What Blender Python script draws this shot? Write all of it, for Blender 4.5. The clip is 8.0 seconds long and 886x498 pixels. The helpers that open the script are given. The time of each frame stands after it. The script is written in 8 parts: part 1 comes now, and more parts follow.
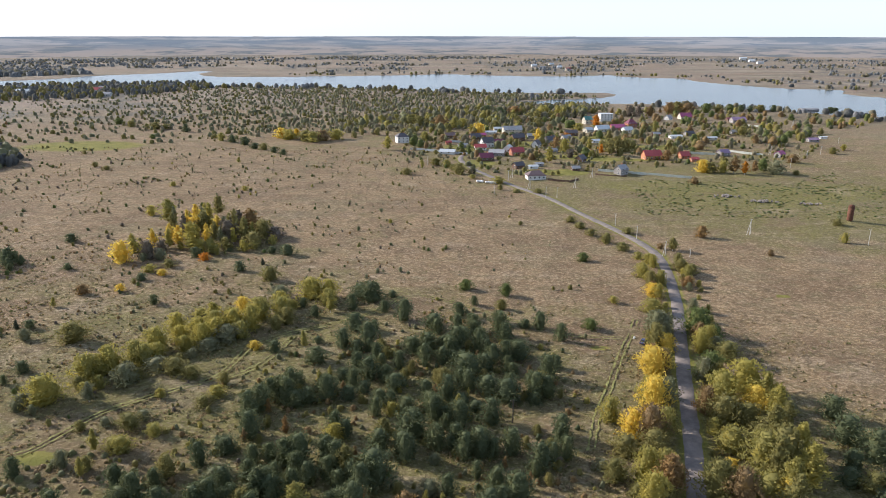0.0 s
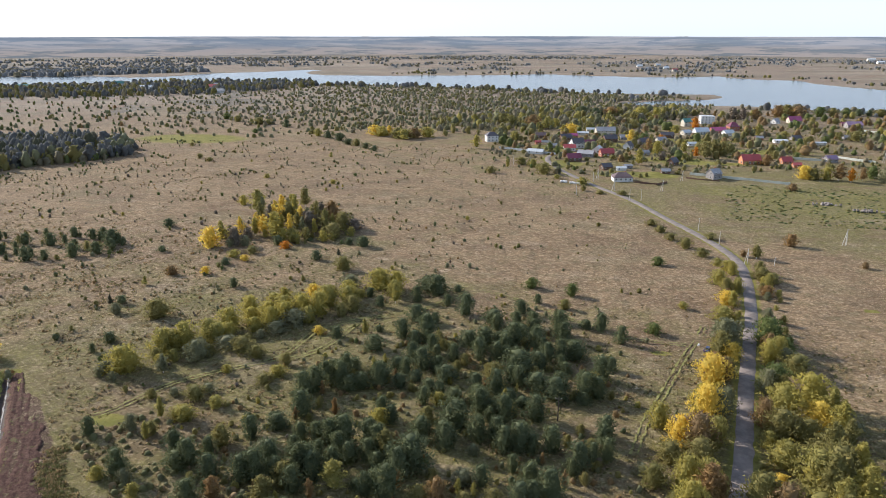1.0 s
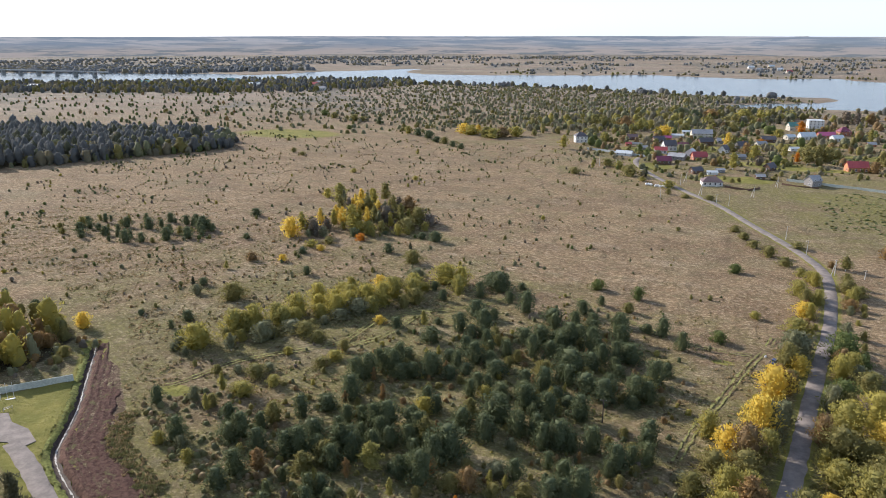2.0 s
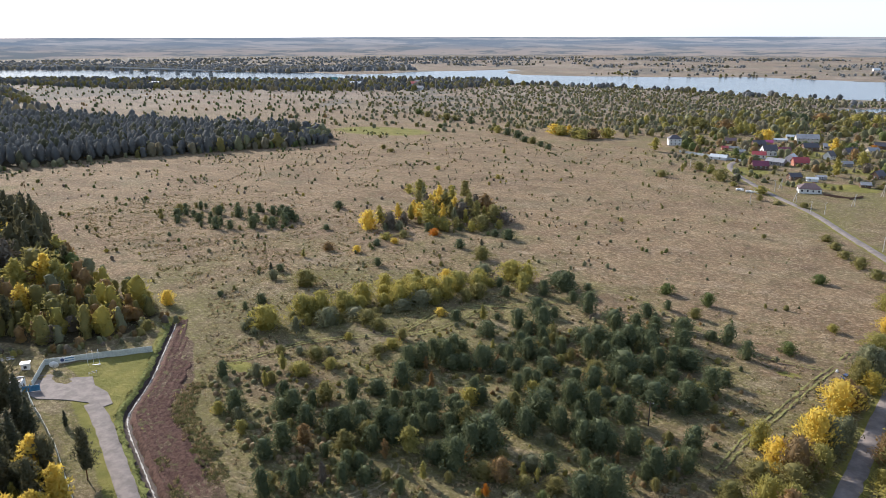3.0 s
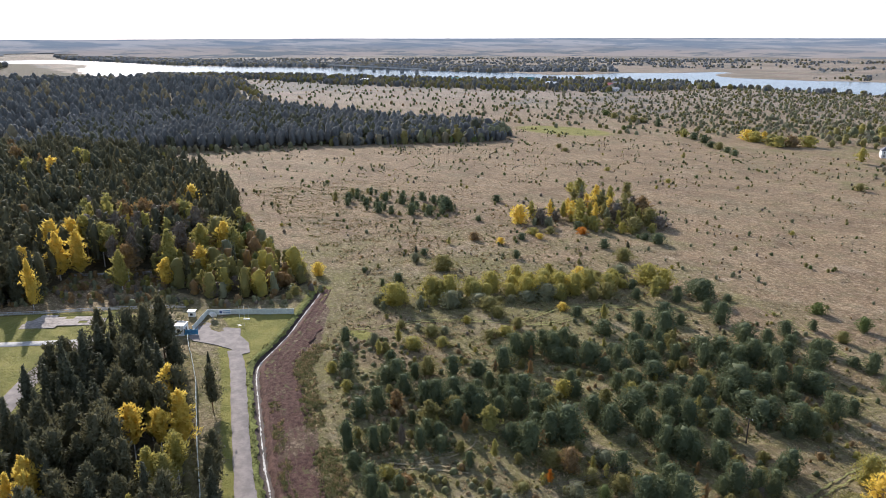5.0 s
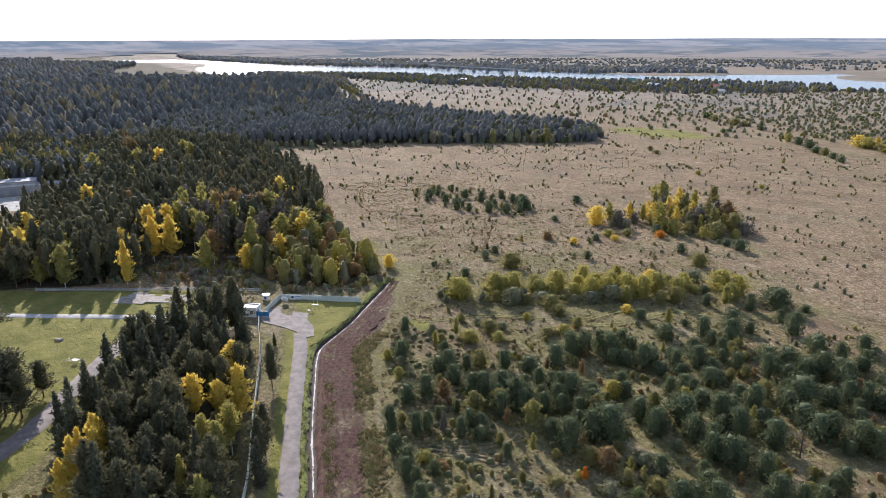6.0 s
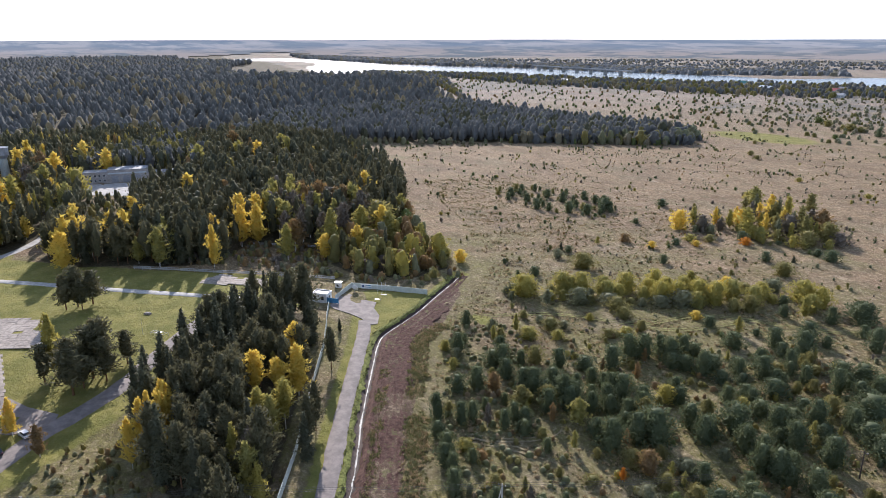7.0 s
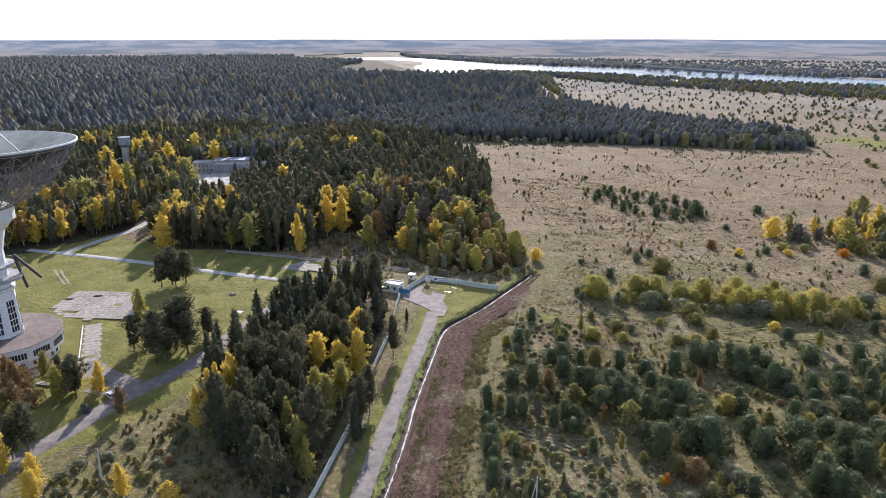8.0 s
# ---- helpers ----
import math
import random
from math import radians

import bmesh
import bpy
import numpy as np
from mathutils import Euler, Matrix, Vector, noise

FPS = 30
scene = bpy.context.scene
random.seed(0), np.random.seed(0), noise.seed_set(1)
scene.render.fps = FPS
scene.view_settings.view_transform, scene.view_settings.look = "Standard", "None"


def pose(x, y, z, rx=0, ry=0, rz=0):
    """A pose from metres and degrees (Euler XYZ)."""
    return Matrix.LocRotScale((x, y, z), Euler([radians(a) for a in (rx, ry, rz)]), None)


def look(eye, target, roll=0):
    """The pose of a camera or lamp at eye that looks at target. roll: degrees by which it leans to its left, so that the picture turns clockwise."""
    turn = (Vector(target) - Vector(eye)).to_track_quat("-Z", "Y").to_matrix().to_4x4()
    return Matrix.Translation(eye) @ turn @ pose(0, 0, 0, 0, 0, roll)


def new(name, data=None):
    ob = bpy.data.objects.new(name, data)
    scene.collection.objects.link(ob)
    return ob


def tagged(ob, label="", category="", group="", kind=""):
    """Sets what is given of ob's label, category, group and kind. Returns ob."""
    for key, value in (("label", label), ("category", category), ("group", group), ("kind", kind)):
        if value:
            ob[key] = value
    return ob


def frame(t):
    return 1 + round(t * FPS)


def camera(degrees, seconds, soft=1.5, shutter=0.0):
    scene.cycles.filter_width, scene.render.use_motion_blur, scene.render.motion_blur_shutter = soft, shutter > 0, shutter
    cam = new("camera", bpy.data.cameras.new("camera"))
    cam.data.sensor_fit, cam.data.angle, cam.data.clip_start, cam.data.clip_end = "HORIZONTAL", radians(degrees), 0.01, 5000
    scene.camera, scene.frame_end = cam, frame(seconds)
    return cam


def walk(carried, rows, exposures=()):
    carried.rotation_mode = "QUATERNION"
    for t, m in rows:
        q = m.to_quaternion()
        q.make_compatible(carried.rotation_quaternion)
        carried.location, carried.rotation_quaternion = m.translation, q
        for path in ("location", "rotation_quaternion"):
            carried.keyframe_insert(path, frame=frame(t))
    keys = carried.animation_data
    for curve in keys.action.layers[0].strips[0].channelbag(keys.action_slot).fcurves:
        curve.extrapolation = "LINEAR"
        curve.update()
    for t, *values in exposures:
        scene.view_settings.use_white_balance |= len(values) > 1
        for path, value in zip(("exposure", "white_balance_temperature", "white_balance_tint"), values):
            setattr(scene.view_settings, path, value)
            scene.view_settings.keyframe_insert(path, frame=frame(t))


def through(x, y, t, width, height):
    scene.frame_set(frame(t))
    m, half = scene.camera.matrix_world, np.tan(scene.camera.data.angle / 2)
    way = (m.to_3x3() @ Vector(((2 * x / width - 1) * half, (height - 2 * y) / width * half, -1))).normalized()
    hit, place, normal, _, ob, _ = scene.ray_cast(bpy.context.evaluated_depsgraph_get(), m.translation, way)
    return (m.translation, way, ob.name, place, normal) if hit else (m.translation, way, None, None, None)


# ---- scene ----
# ---------------------------------------------------------------- camera
cam = camera(64.26, 8.0, soft=0.65)
# seconds, eye (x, y, z), yaw, pitch, lean to the right
ROWS = [
    (0.0, -0.00, 0.00, 100.00, 0.00, -17.08, -0.05),
    (0.5, 6.26, -1.22, 99.54, 4.20, -17.08, -0.04),
    (1.0, 12.54, -2.18, 99.16, 8.32, -17.07, 0.01),
    (1.5, 18.77, -2.83, 98.92, 12.39, -17.08, -0.00),
    (3.0, 37.90, -2.27, 97.60, 24.68, -17.00, 0.10),
    (3.5, 44.21, -1.28, 96.99, 28.78, -16.95, 0.09),
    (4.0, 50.39, 0.03, 96.57, 32.85, -16.92, 0.13),
    (4.5, 56.40, 1.72, 96.31, 36.93, -16.91, 0.10),
    (6.0, 73.40, 9.50, 95.04, 49.24, -16.81, 0.20),
    (6.5, 78.50, 12.76, 94.62, 53.35, -16.79, 0.18),
    (7.0, 83.33, 16.31, 94.22, 57.55, -16.76, 0.09),
    (7.5, 87.77, 20.27, 93.86, 61.80, -16.75, 0.01),
    (8.0, 91.92, 24.46, 93.60, 66.16, -16.77, 0.04),
]
walk(cam, [(t, pose(x, y, z) @ pose(0, 0, 0, 0, 0, yaw) @ pose(0, 0, 0, 90 + pitch, 0, 0) @ pose(0, 0, 0, 0, 0, -lean))
           for t, x, y, z, yaw, pitch, lean in ROWS],
     [(0.0, 0.75, 6280, 13), (4.0, 0.81, 6120, 14), (8.0, 0.88, 5900, 17)])
# ---- end of camera ----
# ---------------------------------------------------------------- light
SUN_DIR = Vector((-0.90, 0.40, 0.46)).normalized()      # towards the sun
world = bpy.data.worlds.new("world")
scene.world = world
world.use_nodes = True
wn = world.node_tree.nodes
wl = world.node_tree.links
wn.clear()
sky = wn.new("ShaderNodeTexSky")
sky.sky_type = "NISHITA"
sky.sun_disc = False
sky.sun_elevation = math.asin(SUN_DIR.z)
sky.sun_rotation = math.atan2(SUN_DIR.x, SUN_DIR.y)
sky.altitude = 100
sky.air_density, sky.dust_density, sky.ozone_density = 1.0, 0.6, 2.0
bg = wn.new("ShaderNodeBackground")
bg.inputs["Strength"].default_value = 0.092
wo = wn.new("ShaderNodeOutputWorld")
veil = wn.new("ShaderNodeMix")          # thin high cloud whitens the whole sky
veil.data_type = "RGBA"
up = wn.new("ShaderNodeSeparateXYZ")
wl.new(wn.new("ShaderNodeTexCoord").outputs["Generated"], up.inputs[0])
thin = wn.new("ShaderNodeMapRange")     # the veil thins smoothly towards the zenith
thin.interpolation_type = "SMOOTHSTEP"
for key, value in (("From Min", 0.0), ("From Max", 0.45), ("To Min", 0.75), ("To Max", 0.22)):
    thin.inputs[key].default_value = value
wl.new(up.outputs[2], thin.inputs["Value"])
wl.new(thin.outputs[0], veil.inputs[0])
veil.inputs[7].default_value = (6.6, 7.5, 8.7, 1)
wl.new(sky.outputs[0], veil.inputs[6])
wl.new(veil.outputs[2], bg.inputs[0])
wl.new(bg.outputs[0], wo.inputs[0])
sun_data = bpy.data.lights.new("sun", "SUN")
sun_data.energy, sun_data.angle, sun_data.color = 4.0, radians(0.6), (1.0, 0.92, 0.80)
sun = new("sun", sun_data)
sun.matrix_world = look(SUN_DIR * 300, (0, 0, 0))

# ---------------------------------------------------------------- materials


class Nodes:
    """Short hand for building one node material."""

    def __init__(self, name, rough=0.9, spec=0.3, metal=0.0):
        self.m = bpy.data.materials.new(name)
        self.m.use_nodes = True
        self.t = self.m.node_tree
        self.b = self.t.nodes["Principled BSDF"]
        self.b.inputs["Roughness"].default_value = rough
        self.b.inputs["Specular IOR Level"].default_value = spec
        self.b.inputs["Metallic"].default_value = metal
        self.pos = self.t.nodes.new("ShaderNodeNewGeometry").outputs["Position"]
        self.obj = self.t.nodes.new("ShaderNodeTexCoord").outputs["Object"]

    def put(self, a, b):
        self.t.links.new(a, b)

    def noise(self, scale, detail=4.0, rough=0.55, at=None, stretch=None):
        n = self.t.nodes.new("ShaderNodeTexNoise")
        n.inputs["Scale"].default_value, n.inputs["Detail"].default_value = scale, detail
        n.inputs["Roughness"].default_value = rough
        src = at or self.pos
        if stretch:
            mp = self.t.nodes.new("ShaderNodeMapping")
            mp.inputs["Scale"].default_value = stretch[:3]
            if len(stretch) > 3:
                mp.inputs["Rotation"].default_value = (0, 0, radians(stretch[3]))
            self.put(src, mp.inputs["Vector"])
            src = mp.outputs[0]
        self.put(src, n.inputs["Vector"])
        return n.outputs["Fac"]

    def ramp(self, fac, lo, hi, a=0.0, b=1.0):
        r = self.t.nodes.new("ShaderNodeMapRange")
        r.interpolation_type = "SMOOTHSTEP"
        for k, v in zip(("From Min", "From Max", "To Min", "To Max"), (lo, hi, a, b)):
            r.inputs[k].default_value = v
        self.put(fac, r.inputs["Value"])
        return r.outputs["Result"]

    def math(self, op, a, b):
        n = self.t.nodes.new("ShaderNodeMath")
        n.operation = op
        for i, v in enumerate((a, b)):
            if isinstance(v, (int, float)):
                n.inputs[i].default_value = v
            else:
                self.put(v, n.inputs[i])
        return n.outputs[0]

    def mix(self, fac, a, b, how="MIX"):
        n = self.t.nodes.new("ShaderNodeMix")
        n.data_type, n.blend_type = "RGBA", how
        for key, v in (("Factor", fac), ("A", a), ("B", b)):
            s = [i for i in n.inputs if i.name == key and (i.type == "RGBA" if key != "Factor" else i.type == "VALUE")][0]
            if isinstance(v, (int, float)):
                s.default_value = v
            elif isinstance(v, tuple):
                s.default_value = (*v, 1)
            else:
                self.put(v, s)
        return [o for o in n.outputs if o.type == "RGBA"][0]

    def attr(self, name):
        n = self.t.nodes.new("ShaderNodeAttribute")
        n.attribute_name = name
        return n.outputs["Fac"]

    def colour(self, c):
        if isinstance(c, tuple):
            self.b.inputs["Base Color"].default_value = (*c, 1)
        else:
            self.put(c, self.b.inputs["Base Color"])

    def bump(self, h, strength=0.5, distance=0.1):
        n = self.t.nodes.new("ShaderNodeBump")
        n.inputs["Strength"].default_value, n.inputs["Distance"].default_value = strength, distance
        self.put(h, n.inputs["Height"])
        self.put(n.outputs[0], self.b.inputs["Normal"])

    def island(self):
        return self.t.nodes.new("ShaderNodeNewGeometry").outputs["Random Per Island"]

    def random(self):
        return self.t.nodes.new("ShaderNodeObjectInfo").outputs["Random"]


def plain(name, c, rough=0.8, spec=0.3, metal=0.0, grain=3.0, vary=0.25, bump=0.0):
    """Paint, metal, wood or concrete with two scales of wear."""
    n = Nodes(name, rough, spec, metal)
    dark = tuple(v * (1 - vary) for v in c)
    lite = tuple(min(0.9, v * (1 + vary * 0.6)) for v in c)
    f = n.math("ADD", n.math("MULTIPLY", n.noise(grain), 0.6), n.math("MULTIPLY", n.noise(grain * 0.13, 3), 0.4))
    n.colour(n.mix(n.ramp(f, 0.35, 0.65), dark, lite))
    if bump:
        n.bump(n.noise(grain * 4), bump, 0.03)
    return n.m


def foliage(name, a, b, c, through=0.3, dark=0.40):
    """Leaves: three tones, mixed by tree and by leaf clump; light shines through in part."""
    n = Nodes(name, 0.75, 0.2)
    n.b.inputs["Roughness"].default_value = 0.75
    col = n.mix(n.ramp(n.random(), 0.15, 0.85), a, b)
    col = n.mix(n.ramp(n.noise(0.55, 2, at=n.obj), 0.52, 0.7), col, c)
    col = n.mix(n.ramp(n.noise(0.045, 3), 0.42, 0.66, 0, 0.55), col, b)
    col = n.mix(n.math("MULTIPLY", n.island(), dark), col, tuple(v * 0.45 for v in a))
    n.colour(col)
    tr = n.t.nodes.new("ShaderNodeBsdfTranslucent")
    n.put(col, tr.inputs[0])
    mx = n.t.nodes.new("ShaderNodeMixShader")
    mx.inputs[0].default_value = through
    out = n.t.nodes["Material Output"]
    n.put(n.b.outputs[0], mx.inputs[1])
    n.put(tr.outputs[0], mx.inputs[2])
    n.put(mx.outputs[0], out.inputs[0])
    return n.m


PINE = foliage("pine_needles", (0.145, 0.165, 0.078), (0.115, 0.138, 0.070), (0.22, 0.215, 0.09), 0.34, 0.30)
SPRUCE = foliage("spruce_needles", (0.104, 0.106, 0.064), (0.118, 0.120, 0.070), (0.15, 0.14, 0.076), 0.34, 0.28)
OLD_PINE = foliage("old_pine_needles", (0.148, 0.136, 0.072), (0.125, 0.120, 0.066), (0.20, 0.168, 0.080), 0.36, 0.28)
GOLD = foliage("golden_leaves", (0.78, 0.57, 0.105), (0.70, 0.53, 0.11), (0.60, 0.49, 0.12), 0.52, 0.22)
LIME = foliage("yellow_green_leaves", (0.43, 0.37, 0.095), (0.34, 0.31, 0.10), (0.54, 0.43, 0.09), 0.46, 0.3)
OLIVE = foliage("olive_leaves", (0.245, 0.225, 0.078), (0.285, 0.25, 0.090), (0.33, 0.27, 0.09), 0.42)
SILVER = foliage("grey_willow_leaves", (0.26, 0.255, 0.145), (0.21, 0.215, 0.115), (0.32, 0.30, 0.16), 0.3)
RUST = foliage("rust_leaves", (0.33, 0.205, 0.085), (0.26, 0.18, 0.09), (0.42, 0.26, 0.07), 0.32)
ORANGE = foliage("orange_leaves", (0.66, 0.25, 0.03), (0.58, 0.27, 0.04), (0.6, 0.34, 0.05), 0.42)
BARE = foliage("bare_twigs", (0.20, 0.16, 0.125), (0.17, 0.14, 0.10), (0.24, 0.19, 0.12), 0.1)
GREEN = foliage("green_leaves", (0.14, 0.175, 0.058), (0.17, 0.20, 0.065), (0.23, 0.23, 0.07), 0.34)
# far foliage: distance haze painted into the leaf colours, paler and greyer
HAZED_FIR = foliage("hazed_forest_needles", (0.172, 0.182, 0.180), (0.188, 0.195, 0.190), (0.22, 0.21, 0.175), 0.50, 0.18)
HAZED_LEAF = foliage("hazed_forest_leaves", (0.31, 0.27, 0.17), (0.27, 0.25, 0.175), (0.36, 0.29, 0.16), 0.46, 0.25)
HAZED_WOOD = foliage("hazed_treetops", (0.255, 0.270, 0.280), (0.28, 0.285, 0.285), (0.30, 0.29, 0.27), 0.45, 0.12)
RANK = foliage("rank_green_weeds", (0.17, 0.20, 0.075), (0.22, 0.22, 0.10), (0.28, 0.26, 0.13), 0.3)
BARK = plain("bark", (0.10, 0.075, 0.055), 0.95, 0.1, grain=6, bump=0.5)
PINE_BARK = plain("pine_bark", (0.20, 0.11, 0.06), 0.95, 0.1, grain=6, bump=0.5)
BIRCH_BARK = plain("birch_bark", (0.55, 0.52, 0.47), 0.85, 0.2, grain=5, vary=0.6)


def ground_material():
    n = Nodes("meadow", 0.95, 0.12)
    mid = n.noise(0.055, 5, 0.65)
    fine = n.noise(0.50, 5, 0.7)
    tuft = n.noise(1.5, 5, 0.78)
    grain = n.noise(3.4, 4, 0.75, stretch=(1.0, 1.25, 1.0, 25))
    streak = n.noise(0.42, 6, 0.75, stretch=(1.0, 1.35, 1.0, 25))
    clump = n.noise(0.20, 6, 0.8, stretch=(1.0, 1.2, 1.0, 15))
    straw = n.mix(n.ramp(mid, 0.36, 0.64), (0.240, 0.152, 0.084), (0.335, 0.228, 0.130))
    straw = n.mix(n.ramp(streak, 0.46, 0.62), straw, (0.392, 0.282, 0.170))
    straw = n.mix(n.ramp(n.noise(0.020, 6, 0.68, stretch=(1, 1.7, 1, -30)), 0.47, 0.60, 0, 0.8), straw, (0.195, 0.120, 0.072))
    moss = n.mix(n.ramp(fine, 0.38, 0.62), (0.130, 0.123, 0.040), (0.222, 0.200, 0.068))
    wild = n.math("ADD", n.attr("green"), n.math("MULTIPLY", n.math("SUBTRACT", n.noise(0.035, 6, 0.68), 0.5), 1.9))
    col = n.mix(n.ramp(wild, 0.28, 0.72), straw, moss)
    # broad drifts: rusty, grey-olive and bleached grass
    for scale, lo, hi, k, c in ((0.011, 0.52, 0.62, 0.60, (0.200, 0.125, 0.086)), (0.016, 0.53, 0.63, 0.55, (0.205, 0.180, 0.098)), (0.028, 0.54, 0.64, 0.50, (0.400, 0.312, 0.215)), (0.045, 0.54, 0.62, 0.45, (0.150, 0.112, 0.070))):
        col = n.mix(n.ramp(n.noise(scale, 7, 0.72, stretch=(1.0, 1.6, 1.0, scale * 3000)), lo, hi, 0, k), col, c)
    # rank weeds in ragged patches
    col = n.mix(n.ramp(n.noise(0.10, 7, 0.80, stretch=(1, 1.5, 1, 10)), 0.52, 0.60, 0, 0.60), col, (0.165, 0.150, 0.072))
    # far fields in their own tones, paled and greyed to paint in haze
    hazed_plain = n.mix(n.ramp(n.noise(0.004, 5, 0.6, stretch=(1, 2.6, 1)), 0.42, 0.60), (0.270, 0.212, 0.178), (0.33, 0.275, 0.222))
    hazed_plain = n.mix(n.ramp(n.noise(0.0065, 4, 0.6, stretch=(0.7, 3.0, 1)), 0.55, 0.62, 0, 0.8), hazed_plain, (0.255, 0.170, 0.145))
    hazed_plain = n.mix(n.ramp(n.noise(0.03, 5, 0.7), 0.52, 0.66, 0, 0.6), hazed_plain, (0.20, 0.18, 0.115))
    hazed_plain = n.mix(n.ramp(n.noise(0.0032, 6, 0.7, stretch=(0.8, 2.0, 1)), 0.51, 0.57, 0, 0.85), hazed_plain, (0.150, 0.152, 0.125))
    hazed_plain = n.mix(n.ramp(n.noise(0.0026, 5, 0.65, stretch=(0.6, 2.4, 1, 12)), 0.53, 0.60, 0, 0.7), hazed_plain, (0.38, 0.33, 0.28))
    hazed_plain = n.mix(n.ramp(n.noise(0.0052, 3, 0.5, stretch=(0.9, 1.6, 1, 8)), 0.50, 0.53, 0, 0.55), hazed_plain, (0.270, 0.205, 0.185))
    hazed_plain = n.mix(n.ramp(n.noise(0.0085, 3, 0.5, stretch=(0.6, 2.2, 1, -6)), 0.56, 0.59, 0, 0.65), hazed_plain, (0.360, 0.325, 0.270))
    hazed_plain = n.mix(n.ramp(n.noise(0.0120, 6, 0.75, stretch=(0.7, 1.8, 1, 4)), 0.53, 0.58, 0, 0.75), hazed_plain, (0.165, 0.165, 0.135))
    col = n.mix(n.attr("far"), col, hazed_plain)
    # wooded far ground, grey-blue because haze is mixed into its colour
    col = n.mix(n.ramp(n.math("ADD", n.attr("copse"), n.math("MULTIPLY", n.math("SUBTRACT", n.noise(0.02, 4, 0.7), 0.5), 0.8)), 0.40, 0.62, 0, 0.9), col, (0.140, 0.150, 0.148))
    lawn = n.mix(n.ramp(n.noise(0.12, 4), 0.35, 0.65), (0.168, 0.168, 0.038), (0.250, 0.228, 0.060))
    lawn = n.mix(n.ramp(fine, 0.55, 0.75, 0, 0.6), lawn, (0.27, 0.24, 0.09))
    edge = n.math("MULTIPLY", n.math("SUBTRACT", n.noise(0.5, 4, 0.7), 0.5), 0.7)
    col = n.mix(n.ramp(n.math("ADD", n.attr("lawn"), edge), 0.40, 0.60), col, lawn)
    litter = n.mix(n.ramp(fine, 0.35, 0.65), (0.045, 0.040, 0.022), (0.085, 0.068, 0.036))
    col = n.mix(n.ramp(n.math("ADD", n.attr("litter"), edge), 0.40, 0.60), col, litter)
    soil = n.mix(n.ramp(fine, 0.35, 0.65), (0.068, 0.040, 0.030), (0.130, 0.082, 0.060))
    soil = n.mix(n.ramp(tuft, 0.58, 0.70, 0, 0.6), soil, (0.21, 0.155, 0.115))
    soil = n.mix(n.ramp(n.noise(0.22, 5, 0.7), 0.56, 0.66, 0, 0.75), soil, (0.17, 0.165, 0.065))
    col = n.mix(n.ramp(n.math("ADD", n.attr("soil"), edge), 0.42, 0.58), col, soil)
    sand = n.mix(n.ramp(fine, 0.35, 0.65), (0.38, 0.28, 0.18), (0.50, 0.39, 0.27))
    col = n.mix(n.ramp(n.math("ADD", n.attr("sand"), edge), 0.42, 0.60), col, sand)
    # seed heads and the gaps between tufts
    rough_ = n.ramp(n.math("MAXIMUM", n.attr("lawn"), n.attr("litter")), 0.55, 0.30, 0.18, 1.0)      # mown lawns stay even
    rough_ = n.math("MULTIPLY", rough_, n.ramp(wild, 0.60, 0.95, 1.0, 0.60))
    lump = n.noise(0.62, 3, 0.8, stretch=(1.0, 1.3, 1.0, 40))
    for f, lo, hi, k, c in ((lump, 0.50, 0.42, 0.55, (0.130, 0.094, 0.055)), (lump, 0.54, 0.61, 0.55, (0.53, 0.41, 0.27)), (clump, 0.48, 0.42, 0.42, (0.125, 0.097, 0.056)),
                            (clump, 0.53, 0.62, 0.35, (0.46, 0.37, 0.25)), (tuft, 0.50, 0.39, 0.65, (0.105, 0.080, 0.046)), (streak, 0.49, 0.39, 0.55, (0.140, 0.102, 0.060)),
                            (grain, 0.53, 0.70, 0.60, (0.56, 0.44, 0.27)), (grain, 0.45, 0.32, 0.45, (0.12, 0.085, 0.045))):
        col = n.mix(n.math("MULTIPLY", n.ramp(f, lo, hi, 0, k), rough_), col, c)
    n.colour(col)
    h = n.math("ADD", n.math("MULTIPLY", tuft, 0.35), n.math("ADD", n.math("MULTIPLY", fine, 0.8), n.math("MULTIPLY", streak, 0.8)))
    n.bump(h, 1.0, 0.8)
    return n.m


def asphalt_material(name, c):
    n = Nodes(name, 0.85, 0.3)
    f = n.noise(0.35, 5, 0.65)
    col = n.mix(n.ramp(f, 0.32, 0.68), tuple(v * 0.78 for v in c), tuple(v * 1.22 for v in c))
    col = n.mix(n.ramp(n.noise(2.6, 5, 0.7), 0.56, 0.72, 0, 0.5), col, tuple(v * 0.6 for v in c))
    col = n.mix(n.ramp(n.noise(0.09, 3), 0.55, 0.7, 0, 0.5), col, tuple(v * 1.35 for v in c))
    n.colour(col)
    n.bump(n.noise(9, 3), 0.3, 0.02)
    return n.m


def water_material():
    n = Nodes("lake_water", 0.16, 0.5)
    n.colour((0.045, 0.070, 0.085))
    n.b.inputs["IOR"].default_value = 1.33
    n.bump(n.noise(0.30, 4, 0.6), 0.5, 0.5)
    return n.m


MEADOW = ground_material()
ASPHALT = asphalt_material("worn_asphalt", (0.222, 0.188, 0.168))
CONCRETE = asphalt_material("old_concrete", (0.38, 0.36, 0.33))
WATER = water_material()

